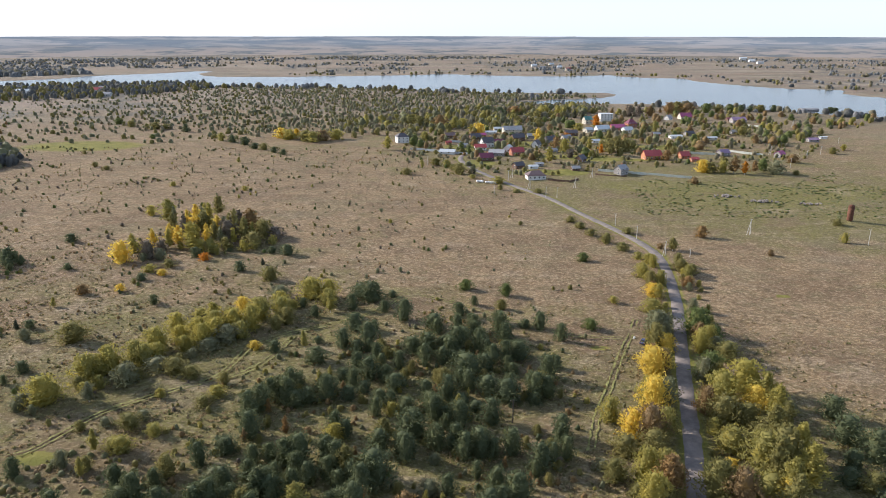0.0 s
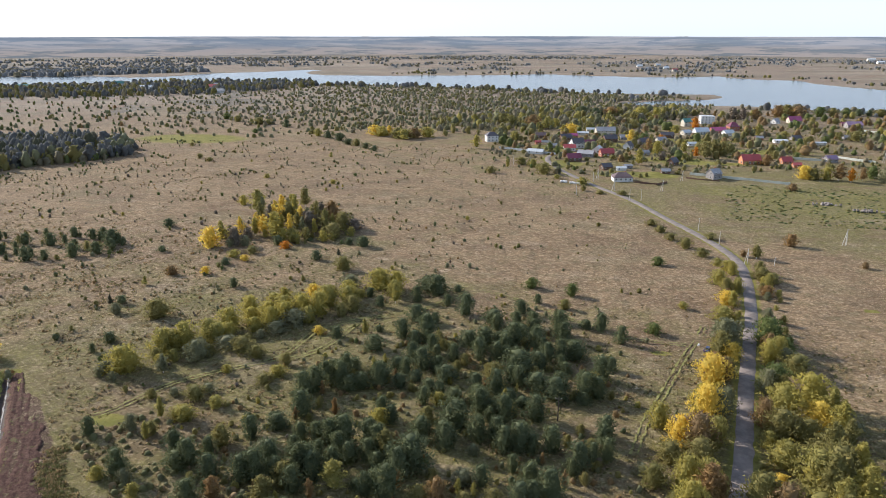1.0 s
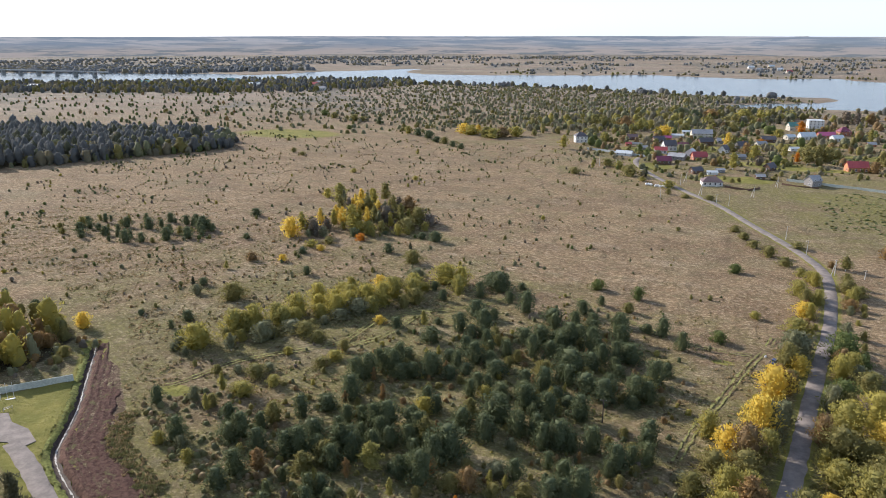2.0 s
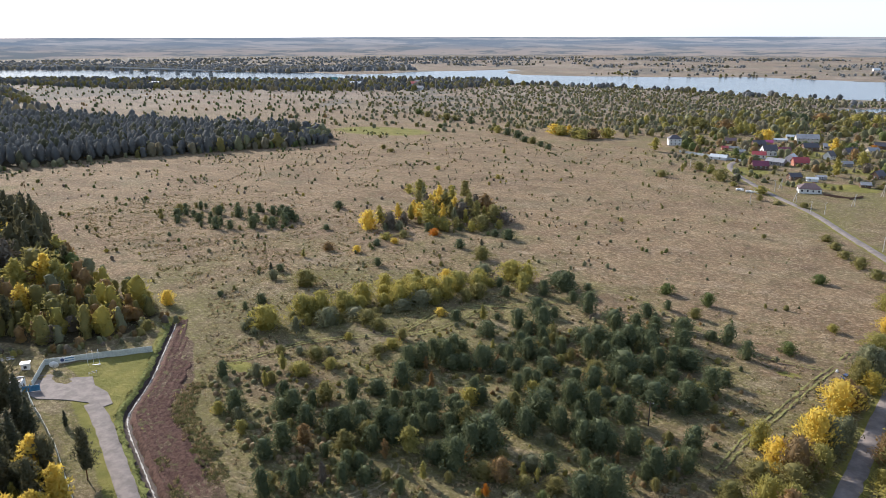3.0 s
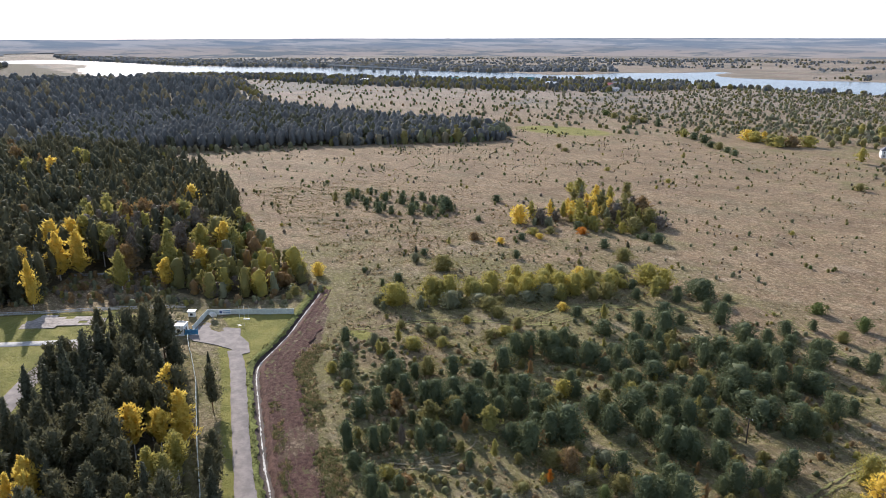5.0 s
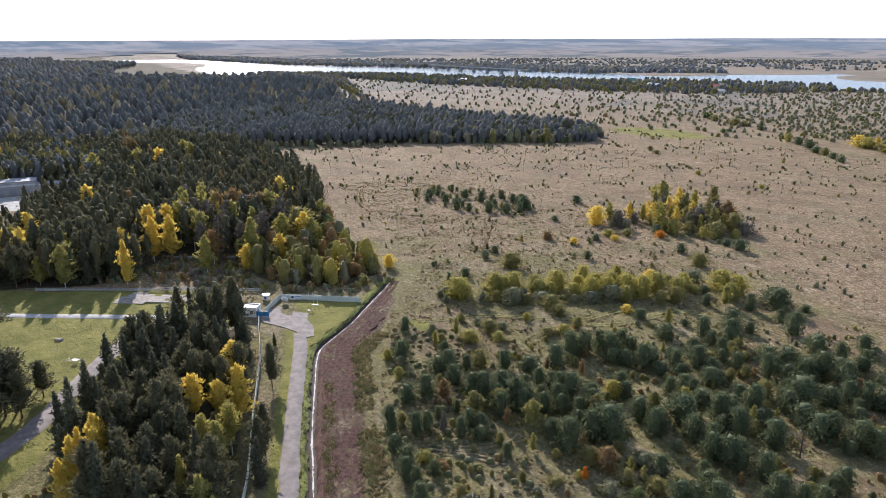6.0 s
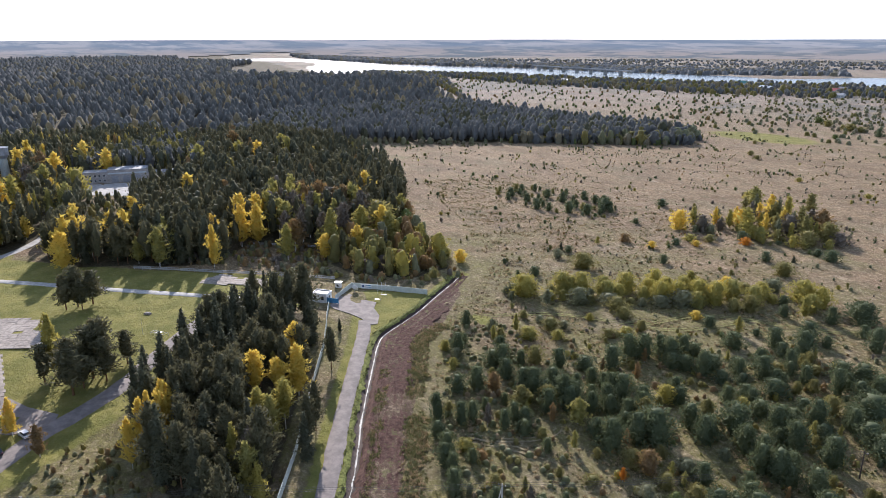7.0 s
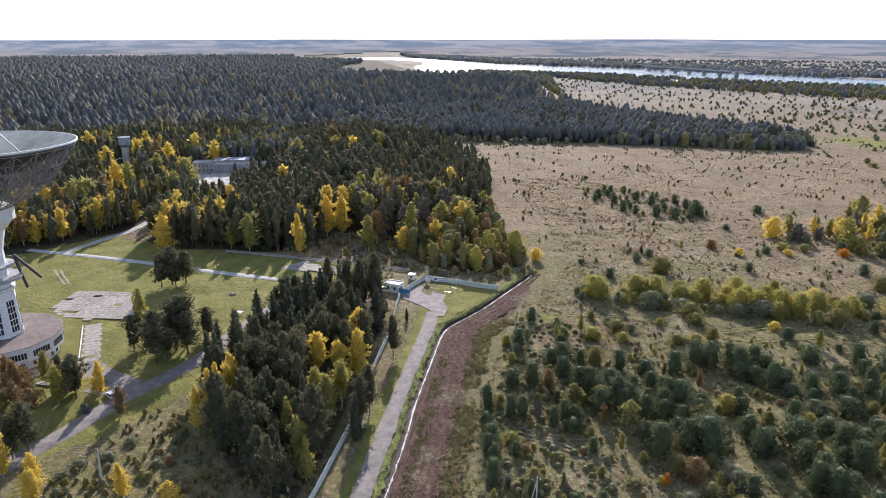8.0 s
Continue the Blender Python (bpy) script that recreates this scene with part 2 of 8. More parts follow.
# ---------------------------------------------------------------- the plan
MAIN_ROAD = [(18, 20), (40, 82), (57, 135), (64, 158), (72, 189), (81, 221), (90, 252), (97, 285), (101.5, 316), (98, 338),
             (90, 365), (80, 393), (68, 433), (58, 453), (47, 474), (30, 515), (20, 545), (12, 580), (22, 612), (60, 640)]
GATE_ROAD = [(30, 20), (0, 39.5), (-22, 53.5), (-42.7, 66.4), (-50.1, 70.9), (-57.3, 75.1), (-67.2, 81.1), (-82.2, 90.5), (-101.7, 102.9), (-111.6, 109.2), (-125, 116.5)]
DITCH = [(0, 45), (-20, 58), (-41, 71.5), (-55.6, 80.3), (-61.8, 83.5), (-70.2, 88.8), (-79.4, 94.5), (-90.5, 101.8), (-103, 109.6), (-108.8, 114.2), (-112, 119), (-115.5, 125.5), (-121.5, 136), (-128.6, 145.5), (-138, 159), (-146, 170)]
CAMPUS_ROAD = [(-60, -32), (-84, 0), (-99, 13), (-106, 24), (-118, 38), (-129, 46), (-143, 58), (-156, 70), (-166, 88)]
WHITE_PATH = [(-268, -24), (-256, -10), (-238, 11), (-222, 28), (-205, 45), (-184, 68), (-163, 90), (-150, 106)]
WHITE_PATH_B = [(-256, -10), (-272, 6), (-290, 24), (-330, 40)]
NEAR_SHORE = [(1500, 300), (900, 560), (560, 835), (531, 905), (487, 926), (454, 957), (396, 1000), (292, 1050), (252, 1062), (215, 1052), (124, 1046), (108, 1088), (179, 1128), (247, 1156), (288, 1210),
              (279, 1254), (247, 1250), (197, 1246), (100, 1262), (0, 1275), (-93, 1330), (-240, 1372), (-400, 1388), (-560, 1372), (-700, 1355), (-800, 1325), (-930, 1270), (-1340, 1150), (-1690, 930),
              (-1775, 800), (-2093, 885), (-2306, 1010), (-2500, 1092), (-2740, 1060), (-2900, 915)]
FAR_SHORE = [(-3250, 990), (-3330, 1250), (-2743, 1262), (-2240, 1266), (-1980, 1350), (-1792, 1438), (-1620, 1488), (-1460, 1512), (-1268, 1550), (-1023, 1600), (-949, 1556), (-869, 1627), (-857, 1734), (-802, 1794),
             (-748, 1832), (-664, 1960), (-595, 1945), (-620, 1850), (-582, 1761), (-527, 1716), (-381, 1718), (-250, 1743), (-117, 1780), (0, 1830), (204, 1749), (293, 1751), (420, 1800), (431, 1730), (490, 1676),
             (559, 1667), (551, 1569), (579, 1482), (635, 1375), (682, 1341), (753, 1335), (699, 1246), (701, 1190), (780, 1090), (1200, 900), (1700, 620)]
RIVER = NEAR_SHORE + FAR_SHORE
TRACK_LONG = [(-107, 150.5), (-102, 153), (-97, 167), (-91, 175), (-80, 184), (-68, 191), (-66, 203), (-64, 217), (-50, 228), (-37, 234), (-23, 247), (-15.5, 265), (2, 257), (17, 244), (26, 236), (43, 224), (54, 221.7), (66, 221)]
TRACK_WILLOWS = [(-68, 191), (-60, 196), (-55, 206), (-53, 216), (-50, 228)]
TRACK_ROAD = [(70, 238), (66, 226), (58, 210), (49, 186), (42, 171), (36, 150)]
TRACK_BEND = [(-42, 104), (-37, 108), (-33, 114), (-31, 122), (-33, 126), (-39, 127.5)]
TRACK_SPUR = [(-40, 103), (-33, 109), (-24, 114)]

NEAR_WOOD = [(-264, 24), (-243, 36), (-233, 56), (-220, 76), (-214, 92), (-224, 98), (-240, 114), (-218, 140), (-197, 143), (-188, 131), (-168, 134), (-152, 154), (-156, 172), (-205, 185), (-235, 200), (-300, 228),
             (-365, 250), (-480, 262), (-560, 240), (-560, 150), (-450, 150), (-410, 130), (-372, 96), (-330, 70)]
WEST_WOOD = [(-290, 40), (-345, 62), (-440, 45), (-480, 60), (-560, 150), (-640, 150), (-640, -250), (-330, -120), (-262, -38), (-262, -22), (-280, 8)]
DEEP_WOOD = [(-480, 262), (-540, 275), (-470, 365), (-430, 442), (-335, 550), (-380, 600), (-540, 570), (-840, 605), (-1150, 780), (-1650, 860), (-1760, 780), (-2300, 880), (-2700, 980), (-2900, 890),
             (-3200, 950), (-4700, 1300), (-4700, -2500), (-900, -1500), (-640, -250), (-640, 150), (-560, 150), (-560, 240)]
COMPOUND = [(-32, 44), (-57, 61), (-82, 75), (-111, 91), (-138, 104), (-147, 90), (-134, 66), (-116, 50), (-98, 36), (-74, 34), (-55, 36)]
GLADE = [(-438, 58), (-396, 56), (-374, 82), (-398, 108), (-417, 124)]
BACK_WOOD = [(-452, 62), (-434, 130), (-410, 130), (-450, 152), (-560, 152), (-560, 140), (-480, 60)]


def near_line(x, y, line):
    """Distance of the points (x, y) from a polyline."""
    best = np.full(np.shape(x), 1e9)
    for (ax, ay), (bx, by) in zip(line, line[1:]):
        dx, dy = bx - ax, by - ay
        u = np.clip(((x - ax) * dx + (y - ay) * dy) / (dx * dx + dy * dy), 0, 1)
        best = np.minimum(best, np.hypot(x - ax - u * dx, y - ay - u * dy))
    return best


def inside(x, y, poly):
    """True where the points (x, y) lie in the polygon."""
    hit = np.zeros(np.shape(x), bool)
    for (ax, ay), (bx, by) in zip(poly, poly[1:] + poly[:1]):
        with np.errstate(divide="ignore", invalid="ignore"):
            cross = ((ay > y) != (by > y)) & (x < (bx - ax) * (y - ay) / (by - ay + 1e-12) + ax)
        hit ^= cross
    return hit


def soft_inside(x, y, poly, edge=2.0):
    d = near_line(x, y, poly + poly[:1])
    return np.clip(0.5 + np.where(inside(x, y, poly), d, -d) / (2 * edge), 0, 1)


def smooth(v, a, b):
    u = np.clip((v - a) / (b - a), 0, 1)
    return u * u * (3 - 2 * u)


def waves(x, y, size, seed):
    """A cheap rolling noise from sines, about -1 to 1."""
    r = np.random.default_rng(seed)
    out = 0
    for k in range(7):
        a, s, p = r.uniform(0, 6.28), (2 * math.pi / size) * r.uniform(0.6, 1.7), r.uniform(0, 6.28)
        out = out + np.sin((x * math.cos(a) + y * math.sin(a)) * s + p + 1.3 * np.sin((x * math.sin(a) - y * math.cos(a)) * s * 0.7 + p))
    return out / 3.2


CENTRE = (45.0, 10.0)


def land_rise(x, y):
    """Far off the land climbs slowly to the skyline."""
    d = np.hypot(x - CENTRE[0], y - CENTRE[1])
    return 71.0 * np.clip((d - 3300) / 1500, 0, 1.1) ** 1.25


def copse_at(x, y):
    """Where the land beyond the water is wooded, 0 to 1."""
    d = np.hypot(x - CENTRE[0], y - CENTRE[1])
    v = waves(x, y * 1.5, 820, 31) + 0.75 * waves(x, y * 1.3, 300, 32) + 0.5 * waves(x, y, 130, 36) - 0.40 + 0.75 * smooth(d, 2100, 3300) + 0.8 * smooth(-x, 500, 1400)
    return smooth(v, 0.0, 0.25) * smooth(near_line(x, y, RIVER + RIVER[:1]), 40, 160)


def make(name, verts, faces, mats, parent=None, smooth_faces=False, idx=None):
    me = bpy.data.meshes.new(name)
    me.from_pydata([tuple(v) for v in verts] if not isinstance(verts, np.ndarray) else verts.tolist(), [],
                   faces.tolist() if isinstance(faces, np.ndarray) else faces)
    for m in (mats if isinstance(mats, (list, tuple)) else [mats]):
        me.materials.append(m)
    if idx is not None:
        me.polygons.foreach_set("material_index", idx)
    if smooth_faces:
        me.polygons.foreach_set("use_smooth", [True] * len(me.polygons))
    me.update()
    ob = new(name, me)
    if parent:
        ob.parent = parent
    return ob


def steps(*legs):
    """Grid lines: (from, to, spacing) legs end to end."""
    out = []
    for a, b, s in legs:
        out += list(np.linspace(a, b, max(2, int(round((b - a) / s)) + 1))[:-1])
    return np.array(out + [legs[-1][1]])


# ---------------------------------------------------------------- ground
PLOUGH = [(0, 49), (-20, 61), (-41, 74), (-70, 91), (-90.5, 104), (-108, 117), (-114, 128), (-127, 148), (-138, 162), (-126, 158), (-117, 148), (-108.3, 139.5), (-102, 129.5),
          (-91, 118), (-81, 111.4), (-67.4, 103.7), (-47, 89.2), (-33, 79.8), (-12, 67), (6, 56)]
CAMPUS = [(-60, -60), (-80, 10), (-100, 36), (-140, 70), (-150, 112), (-185, 108), (-226, 60), (-270, 15), (-330, 30), (-330, -90), (-200, -120)]
GATE_LAWN = [(-128, 121), (-150, 128), (-136, 146), (-120, 140), (-110, 126), (-107, 113), (-112, 113)]


def build_ground():
    gx = steps((-4850, -3600, 120), (-3600, -1000, 70), (-1000, -420, 16), (-420, -260, 5), (-260, -190, 3.2), (-190, 120, 1.5), (120, 150, 3.2), (150, 320, 5), (320, 900, 12), (900, 1800, 40), (1800, 4900, 150))
    gy = steps((-4850, -400, 200), (-400, -60, 20), (-60, 20, 5), (20, 60, 3.2), (60, 290, 1.5), (290, 420, 3.2), (420, 800, 8), (800, 2000, 28), (2000, 4900, 100))
    X, Y = np.meshgrid(gx, gy)
    roads = np.minimum.reduce([near_line(X, Y, l) for l in (MAIN_ROAD, GATE_ROAD, CAMPUS_ROAD, WHITE_PATH, WHITE_PATH_B)])
    Z = (waves(X, Y, 14, 3) * 0.16 + waves(X, Y, 45, 4) * 0.25) * smooth(roads, 3, 14) * (X > -230)
    # tussocks of rough grass, none on roads, lawns, tracks or dug earth
    tracks = np.minimum.reduce([near_line(X, Y, l) for l in (TRACK_LONG, TRACK_WILLOWS, TRACK_ROAD, TRACK_BEND, TRACK_SPUR)])
    wild = smooth(roads, 4.0, 8.0) * smooth(near_line(X, Y, DITCH), 4, 8) * smooth(tracks, 1.0, 2.6) * (1 - smooth(np.hypot(X, Y), 450, 700))
    wild = wild * ~inside(X, Y, CAMPUS) * ~inside(X, Y, PLOUGH) * ~inside(X, Y, GATE_LAWN) * ~inside(X, Y, NEAR_WOOD) * ~inside(X, Y, COMPOUND)
    tussock = waves(X, Y, 3.4, 81) * 0.15 + waves(X, Y, 7.5, 82) * 0.16 + np.random.default_rng(83).normal(size=X.shape) * 0.13
    Z = Z + wild * (0.55 + 0.45 * waves(X, Y, 38, 84)) * tussock
    Z = Z - 1.9 * (1 - smooth(near_line(X, Y, DITCH), 0.7, 2.4))
    d = near_line(X, Y, RIVER + RIVER[:1])
    Z = np.where(inside(X, Y, RIVER), -4.0 * smooth(d, 0, 25), Z * smooth(d, 0, 20)) + land_rise(X, Y)
    nx, ny = len(gx), len(gy)
    k = np.arange(nx * ny).reshape(ny, nx)
    q = np.stack([k[:-1, :-1], k[:-1, 1:], k[1:, 1:], k[1:, :-1]], -1).reshape(-1, 4)
    far = np.hypot(X - CENTRE[0], Y - CENTRE[1]).ravel()
    q = q[(far[q] < 4860).all(1)]
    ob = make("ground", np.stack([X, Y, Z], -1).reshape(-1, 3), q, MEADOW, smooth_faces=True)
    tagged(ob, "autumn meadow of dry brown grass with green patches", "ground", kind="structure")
    x, y = X.ravel(), Y.ravel()
    verge = 0.75 * np.exp(-(near_line(x, y, MAIN_ROAD) / 5.5) ** 2)
    lawn = np.maximum.reduce([verge, 0.9 * np.exp(-(near_line(x, y, GATE_ROAD) / 5.5) ** 4), soft_inside(x, y, CAMPUS, 4) * 0.85,
                              soft_inside(x, y, GATE_LAWN, 1.5), np.exp(-(near_line(x, y, DITCH) / 5.0) ** 4) * 0.8])
    for cx, cy, rx, ry in ((-330, 646, 72, 40), (-100, 150, 9, 4), (52, 214, 5, 2.6), (135, 262, 4, 2.5), (70, 520, 30, 14), (140, 575, 55, 10), (30, 560, 16, 22), (190, 640, 70, 16), (90, 520, 26, 16), (110, 590, 40, 12), (60, 660, 40, 30), (150, 700, 60, 18), (20, 640, 30, 20)):
        lawn = np.maximum(lawn, np.clip(1.25 - np.hypot((x - cx) / rx, (y - cy) / ry), 0, 0.9))
    for cx, cy, rx, ry in ((195, 438, 80, 38), (150, 470, 50, 26), (255, 450, 60, 30)):      # rank weeds, only half of them green
        lawn = np.maximum(lawn, np.clip(1.25 - np.hypot((x - cx) / rx, (y - cy) / ry), 0, 0.44))
    green = 0.45 + 0.0 * x
    for cx, cy, r, v in ((-20, 165, 95, 0.40), (104, 142, 30, 0.5), (-118, 165, 60, 0.30), (-60, 205, 50, 0.30), (-100, 330, 45, 0.2), (-40, 95, 50, 0.25), (-66, 22, 45, 0.38), (42, 190, 34, 0.25), (-50, 40, 30, 0.3), (-60, 120, 60, 0.25), (130, 430, 120, 0.30), (205, 435, 85, 0.55), (110, 300, 50, -0.25), (40, 300, 70, -0.25), (-150, 420, 170, -0.22),
                         (-330, 420, 200, -0.25), (150, 250, 80, -0.3), (-150, 270, 60, 0.14), (-400, 700, 300, -0.12), (100, 700, 250, 0.12), (30, 400, 90, -0.2)):
        green = green + v * np.exp(-((x - cx) ** 2 + (y - cy) ** 2) / (r * r))
    sand = np.zeros_like(x)
    for cx, cy, rx, ry in ((-206, 512, 8, 6), (-30, 286, 6, 3), (-300, 700, 12, 6), (-60, 300, 5, 3), (-240, 390, 9, 4), (-120, 455, 4, 3)):
        sand = np.maximum(sand, np.clip(1.2 - np.hypot((x - cx) / rx, (y - cy) / ry), 0, 0.9))
    soil = soft_inside(x, y, PLOUGH, 1.2) * 0.8
    litter = np.zeros_like(x)
    for poly in (NEAR_WOOD, WEST_WOOD, DEEP_WOOD, COMPOUND, BACK_WOOD):
        litter = np.maximum(litter, soft_inside(x, y, poly, 3.0) * 0.95)
    litter = litter * ~inside(x, y, GLADE)
    # share of the haze-paled plain, growing with distance
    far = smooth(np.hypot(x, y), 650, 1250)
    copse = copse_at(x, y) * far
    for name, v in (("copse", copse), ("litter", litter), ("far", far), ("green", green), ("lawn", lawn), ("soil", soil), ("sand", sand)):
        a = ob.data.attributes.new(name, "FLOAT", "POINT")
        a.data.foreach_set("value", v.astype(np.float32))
    return ob


build_ground()


def resample(line, step):
    """Points along a rounded polyline every step metres, with the way to its left side."""
    p = np.array(line, float)
    for _ in range(3):
        p = np.concatenate([p[:1], np.stack([0.75 * p[:-1] + 0.25 * p[1:], 0.25 * p[:-1] + 0.75 * p[1:]], 1).reshape(-1, 2), p[-1:]])
    s = np.concatenate([[0], np.cumsum(np.hypot(*np.diff(p, axis=0).T))])
    u = np.arange(0, s[-1], step)
    q = np.stack([np.interp(u, s, p[:, 0]), np.interp(u, s, p[:, 1])], -1)
    d = np.gradient(q, axis=0)
    d /= np.linalg.norm(d, axis=1)[:, None]
    return q, np.stack([-d[:, 1], d[:, 0]], -1)


def ribbon(name, line, profile, mat, label, category, step=3.0, ragged=0.15, z=0.0, seed=1):
    """A strip along a line; profile is (offset, height) from its left to its right edge."""
    q, n = resample(line, step)
    r = np.random.default_rng(seed)
    prof = np.array(profile, float)
    v = []
    for j, (off, h) in enumerate(prof):
        edge = ragged * r.normal(size=len(q)) if j in (0, len(prof) - 1) else 0 * q[:, 0]
        p = q + n * (off + edge)[:, None]
        v.append(np.column_stack([p, np.full(len(q), h + z)]))
    V = np.concatenate(v)
    m, k = len(q), len(prof)
    f = [(j * m + i, (j + 1) * m + i, (j + 1) * m + i + 1, j * m + i + 1) for j in range(k - 1) for i in range(m - 1)]
    ob = make(name, V, f, mat, smooth_faces=True)
    return tagged(ob, label, category, kind="structure")


def road_profile(w, h=0.16):
    return [(w / 2 + 0.35, -0.05), (w / 2, h), (0, h + 0.05), (-w / 2, h), (-w / 2 - 0.35, -0.05)]


ribbon("road", MAIN_ROAD, road_profile(3.9), ASPHALT, "narrow worn grey asphalt country road", "road")
ribbon("road", GATE_ROAD, road_profile(3.9, 0.18), ASPHALT, "grey asphalt drive leading to the gate", "road")
ribbon("road", CAMPUS_ROAD, road_profile(5.4, 0.18), ASPHALT, "wide grey asphalt road inside the compound", "road")
ribbon("path", WHITE_PATH, road_profile(3.2, 0.15), CONCRETE, "pale concrete path across the lawn", "path")
ribbon("path", WHITE_PATH_B, road_profile(3.6, 0.17), CONCRETE, "pale concrete service road", "path")


def build_water():
    bm = bmesh.new()
    vs = [bm.verts.new((x, y, -0.9)) for x, y in ((-3700, 200), (2000, 200), (2000, 2100), (-3700, 2100))]
    bm.faces.new(vs)
    me = bpy.data.meshes.new("water")
    bm.to_mesh(me)
    bm.free()
    me.materials.append(WATER)
    tagged(new("water", me), "calm pale blue reservoir reflecting the sky", "water", kind="structure")


build_water()


def build_backdrop():
    """The hazy land on the horizon, kilometres away."""
    n = Nodes("hazed_distant_land", 1.0, 0.0)
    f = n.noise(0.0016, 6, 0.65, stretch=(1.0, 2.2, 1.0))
    # haze painted as colour: blue-grey tones take over as reach grows
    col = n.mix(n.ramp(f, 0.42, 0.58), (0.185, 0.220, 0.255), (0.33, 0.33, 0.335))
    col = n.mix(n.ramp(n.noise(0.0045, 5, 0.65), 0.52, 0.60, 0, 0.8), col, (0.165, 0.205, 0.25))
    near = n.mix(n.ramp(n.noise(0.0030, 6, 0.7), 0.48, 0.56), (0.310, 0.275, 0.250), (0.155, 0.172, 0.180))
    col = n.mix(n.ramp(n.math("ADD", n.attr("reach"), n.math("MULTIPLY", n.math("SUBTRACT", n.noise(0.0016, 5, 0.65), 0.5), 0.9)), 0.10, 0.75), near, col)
    n.colour(col)
    v, fcs = [], []
    rings = np.linspace(3350, 4830, 26)
    sides = 240
    for r in rings:
        for k in range(sides):
            t = 2 * math.pi * k / sides
            x, y = CENTRE[0] + r * math.cos(t), CENTRE[1] + r * math.sin(t)
            v.append((x, y, float(land_rise(np.array(x), np.array(y))) + (-1.0 if r < 3360 else 1.5 + 1.2 * math.sin(k * 0.37 + r * 0.01))))
    for i in range(len(rings) - 1):
        for k in range(sides):
            q = (i * sides + k, i * sides + (k + 1) % sides, (i + 1) * sides + (k + 1) % sides, (i + 1) * sides + k)
            qx, qy = np.array([v[j][0] for j in q]), np.array([v[j][1] for j in q])
            if near_line(qx, qy, RIVER + RIVER[:1]).min() > 120:
                fcs.append(q)
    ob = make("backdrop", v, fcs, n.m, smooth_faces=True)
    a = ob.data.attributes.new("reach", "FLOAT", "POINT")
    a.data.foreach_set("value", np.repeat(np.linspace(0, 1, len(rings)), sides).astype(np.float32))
    tagged(ob, "land on the far horizon, painted hazy blue", "backdrop", kind="structure")


build_backdrop()


def flat_patch(name, pts, h, mat, label, category):
    n = len(pts)
    ob = make(name, [(x, y, z) for z in (-0.05, h) for x, y in pts], [tuple(range(n, 2 * n))] + [(i, (i + 1) % n, n + (i + 1) % n, n + i) for i in range(n)], mat)
    return tagged(ob, label, category, kind="structure")


flat_patch("forecourt", [(-119, 113), (-124, 115), (-131, 113.5), (-139, 110.5), (-143, 111), (-147.5, 115.5), (-151, 120.5), (-147, 123.5), (-141, 123.5), (-136, 126.5), (-131, 123), (-124, 121.5), (-117.5, 117.5)],
           0.19, ASPHALT, "asphalt forecourt before the gate", "road")
flat_patch("forecourt", [(-118, -8), (-127, -2), (-129, 2.5), (-127, 8.2), (-117, 13), (-108.5, 19.5), (-101, 17), (-104, 8), (-112, 0)], 0.17, ASPHALT, "asphalt forecourt of the base building", "road")

MUD = plain("wet_mud", (0.065, 0.042, 0.032), 0.8, 0.3, grain=1.5, vary=0.5, bump=0.6)
GRAVEL = plain("pale_wet_gravel", (0.36, 0.34, 0.31), 0.6, 0.4, grain=1.0, vary=0.45, bump=0.5)
BANK_GRASS = plain("rank_bank_grass", (0.175, 0.185, 0.055), 0.95, 0.1, grain=1.2, vary=0.5, bump=0.6)
SPOIL_EARTH = plain("dug_earth", (0.115, 0.066, 0.050), 0.95, 0.1, grain=1.2, vary=0.5, bump=0.6)
ribbon("ditch_bank", DITCH, [(2.9, 0.04), (2.3, 0.10), (1.7, -0.05), (1.2, -0.5)], BANK_GRASS, "grassy bank of the drainage ditch", "bank", 1.5, 0.3)
ribbon("ditch_bank", DITCH, [(-0.8, -0.80), (-1.4, -0.15), (-2.1, 0.22), (-3.0, 0.05)], SPOIL_EARTH, "dug earth bank of the drainage ditch", "bank", 1.5, 0.3)
ribbon("ditch", DITCH, [(1.4, -0.44), (0.6, -1.15), (-0.4, -1.15), (-0.9, -0.78)], MUD, "muddy drainage ditch beside the drive", "ditch", 1.5, 0.15)
ribbon("ditch_bed", DITCH, [(0.15, -1.08), (0.0, -1.05), (-0.12, -1.08)], GRAVEL, "pale wet gravel bed of the ditch", "ditch", 0.6, 0.11, seed=4)


def ruts(line, mat, label, gauge=1.6, width=0.45, z=0.26, seed=2):
    q, n = resample(line, 1.6)
    for side in (-1, 1):
        pts = [tuple(p) for p in (q + n * side * gauge / 2)[::3]]
        ribbon("track", pts, [(width / 2, 0), (0, 0.03), (-width / 2, 0)], mat, label, "track", 1.2, 0.16, z, seed + side)


RUT = plain("trampled_grass", (0.25, 0.24, 0.09), 0.95, 0.1, grain=1.2, vary=0.4, bump=0.5)
DRY_RUT = plain("flattened_straw", (0.265, 0.215, 0.125), 0.95, 0.1, grain=1.2, vary=0.4, bump=0.5)
ruts(TRACK_LONG, RUT, "two green wheel ruts through the meadow")
ruts(TRACK_WILLOWS, RUT, "wheel ruts between the willows")
ruts(TRACK_ROAD, RUT, "grassy track beside the road trees")
ruts(TRACK_BEND, DRY_RUT, "curved wheel ruts pressed into dry grass", z=0.22)
ruts(TRACK_SPUR, DRY_RUT, "wheel ruts in dry grass", z=0.22)

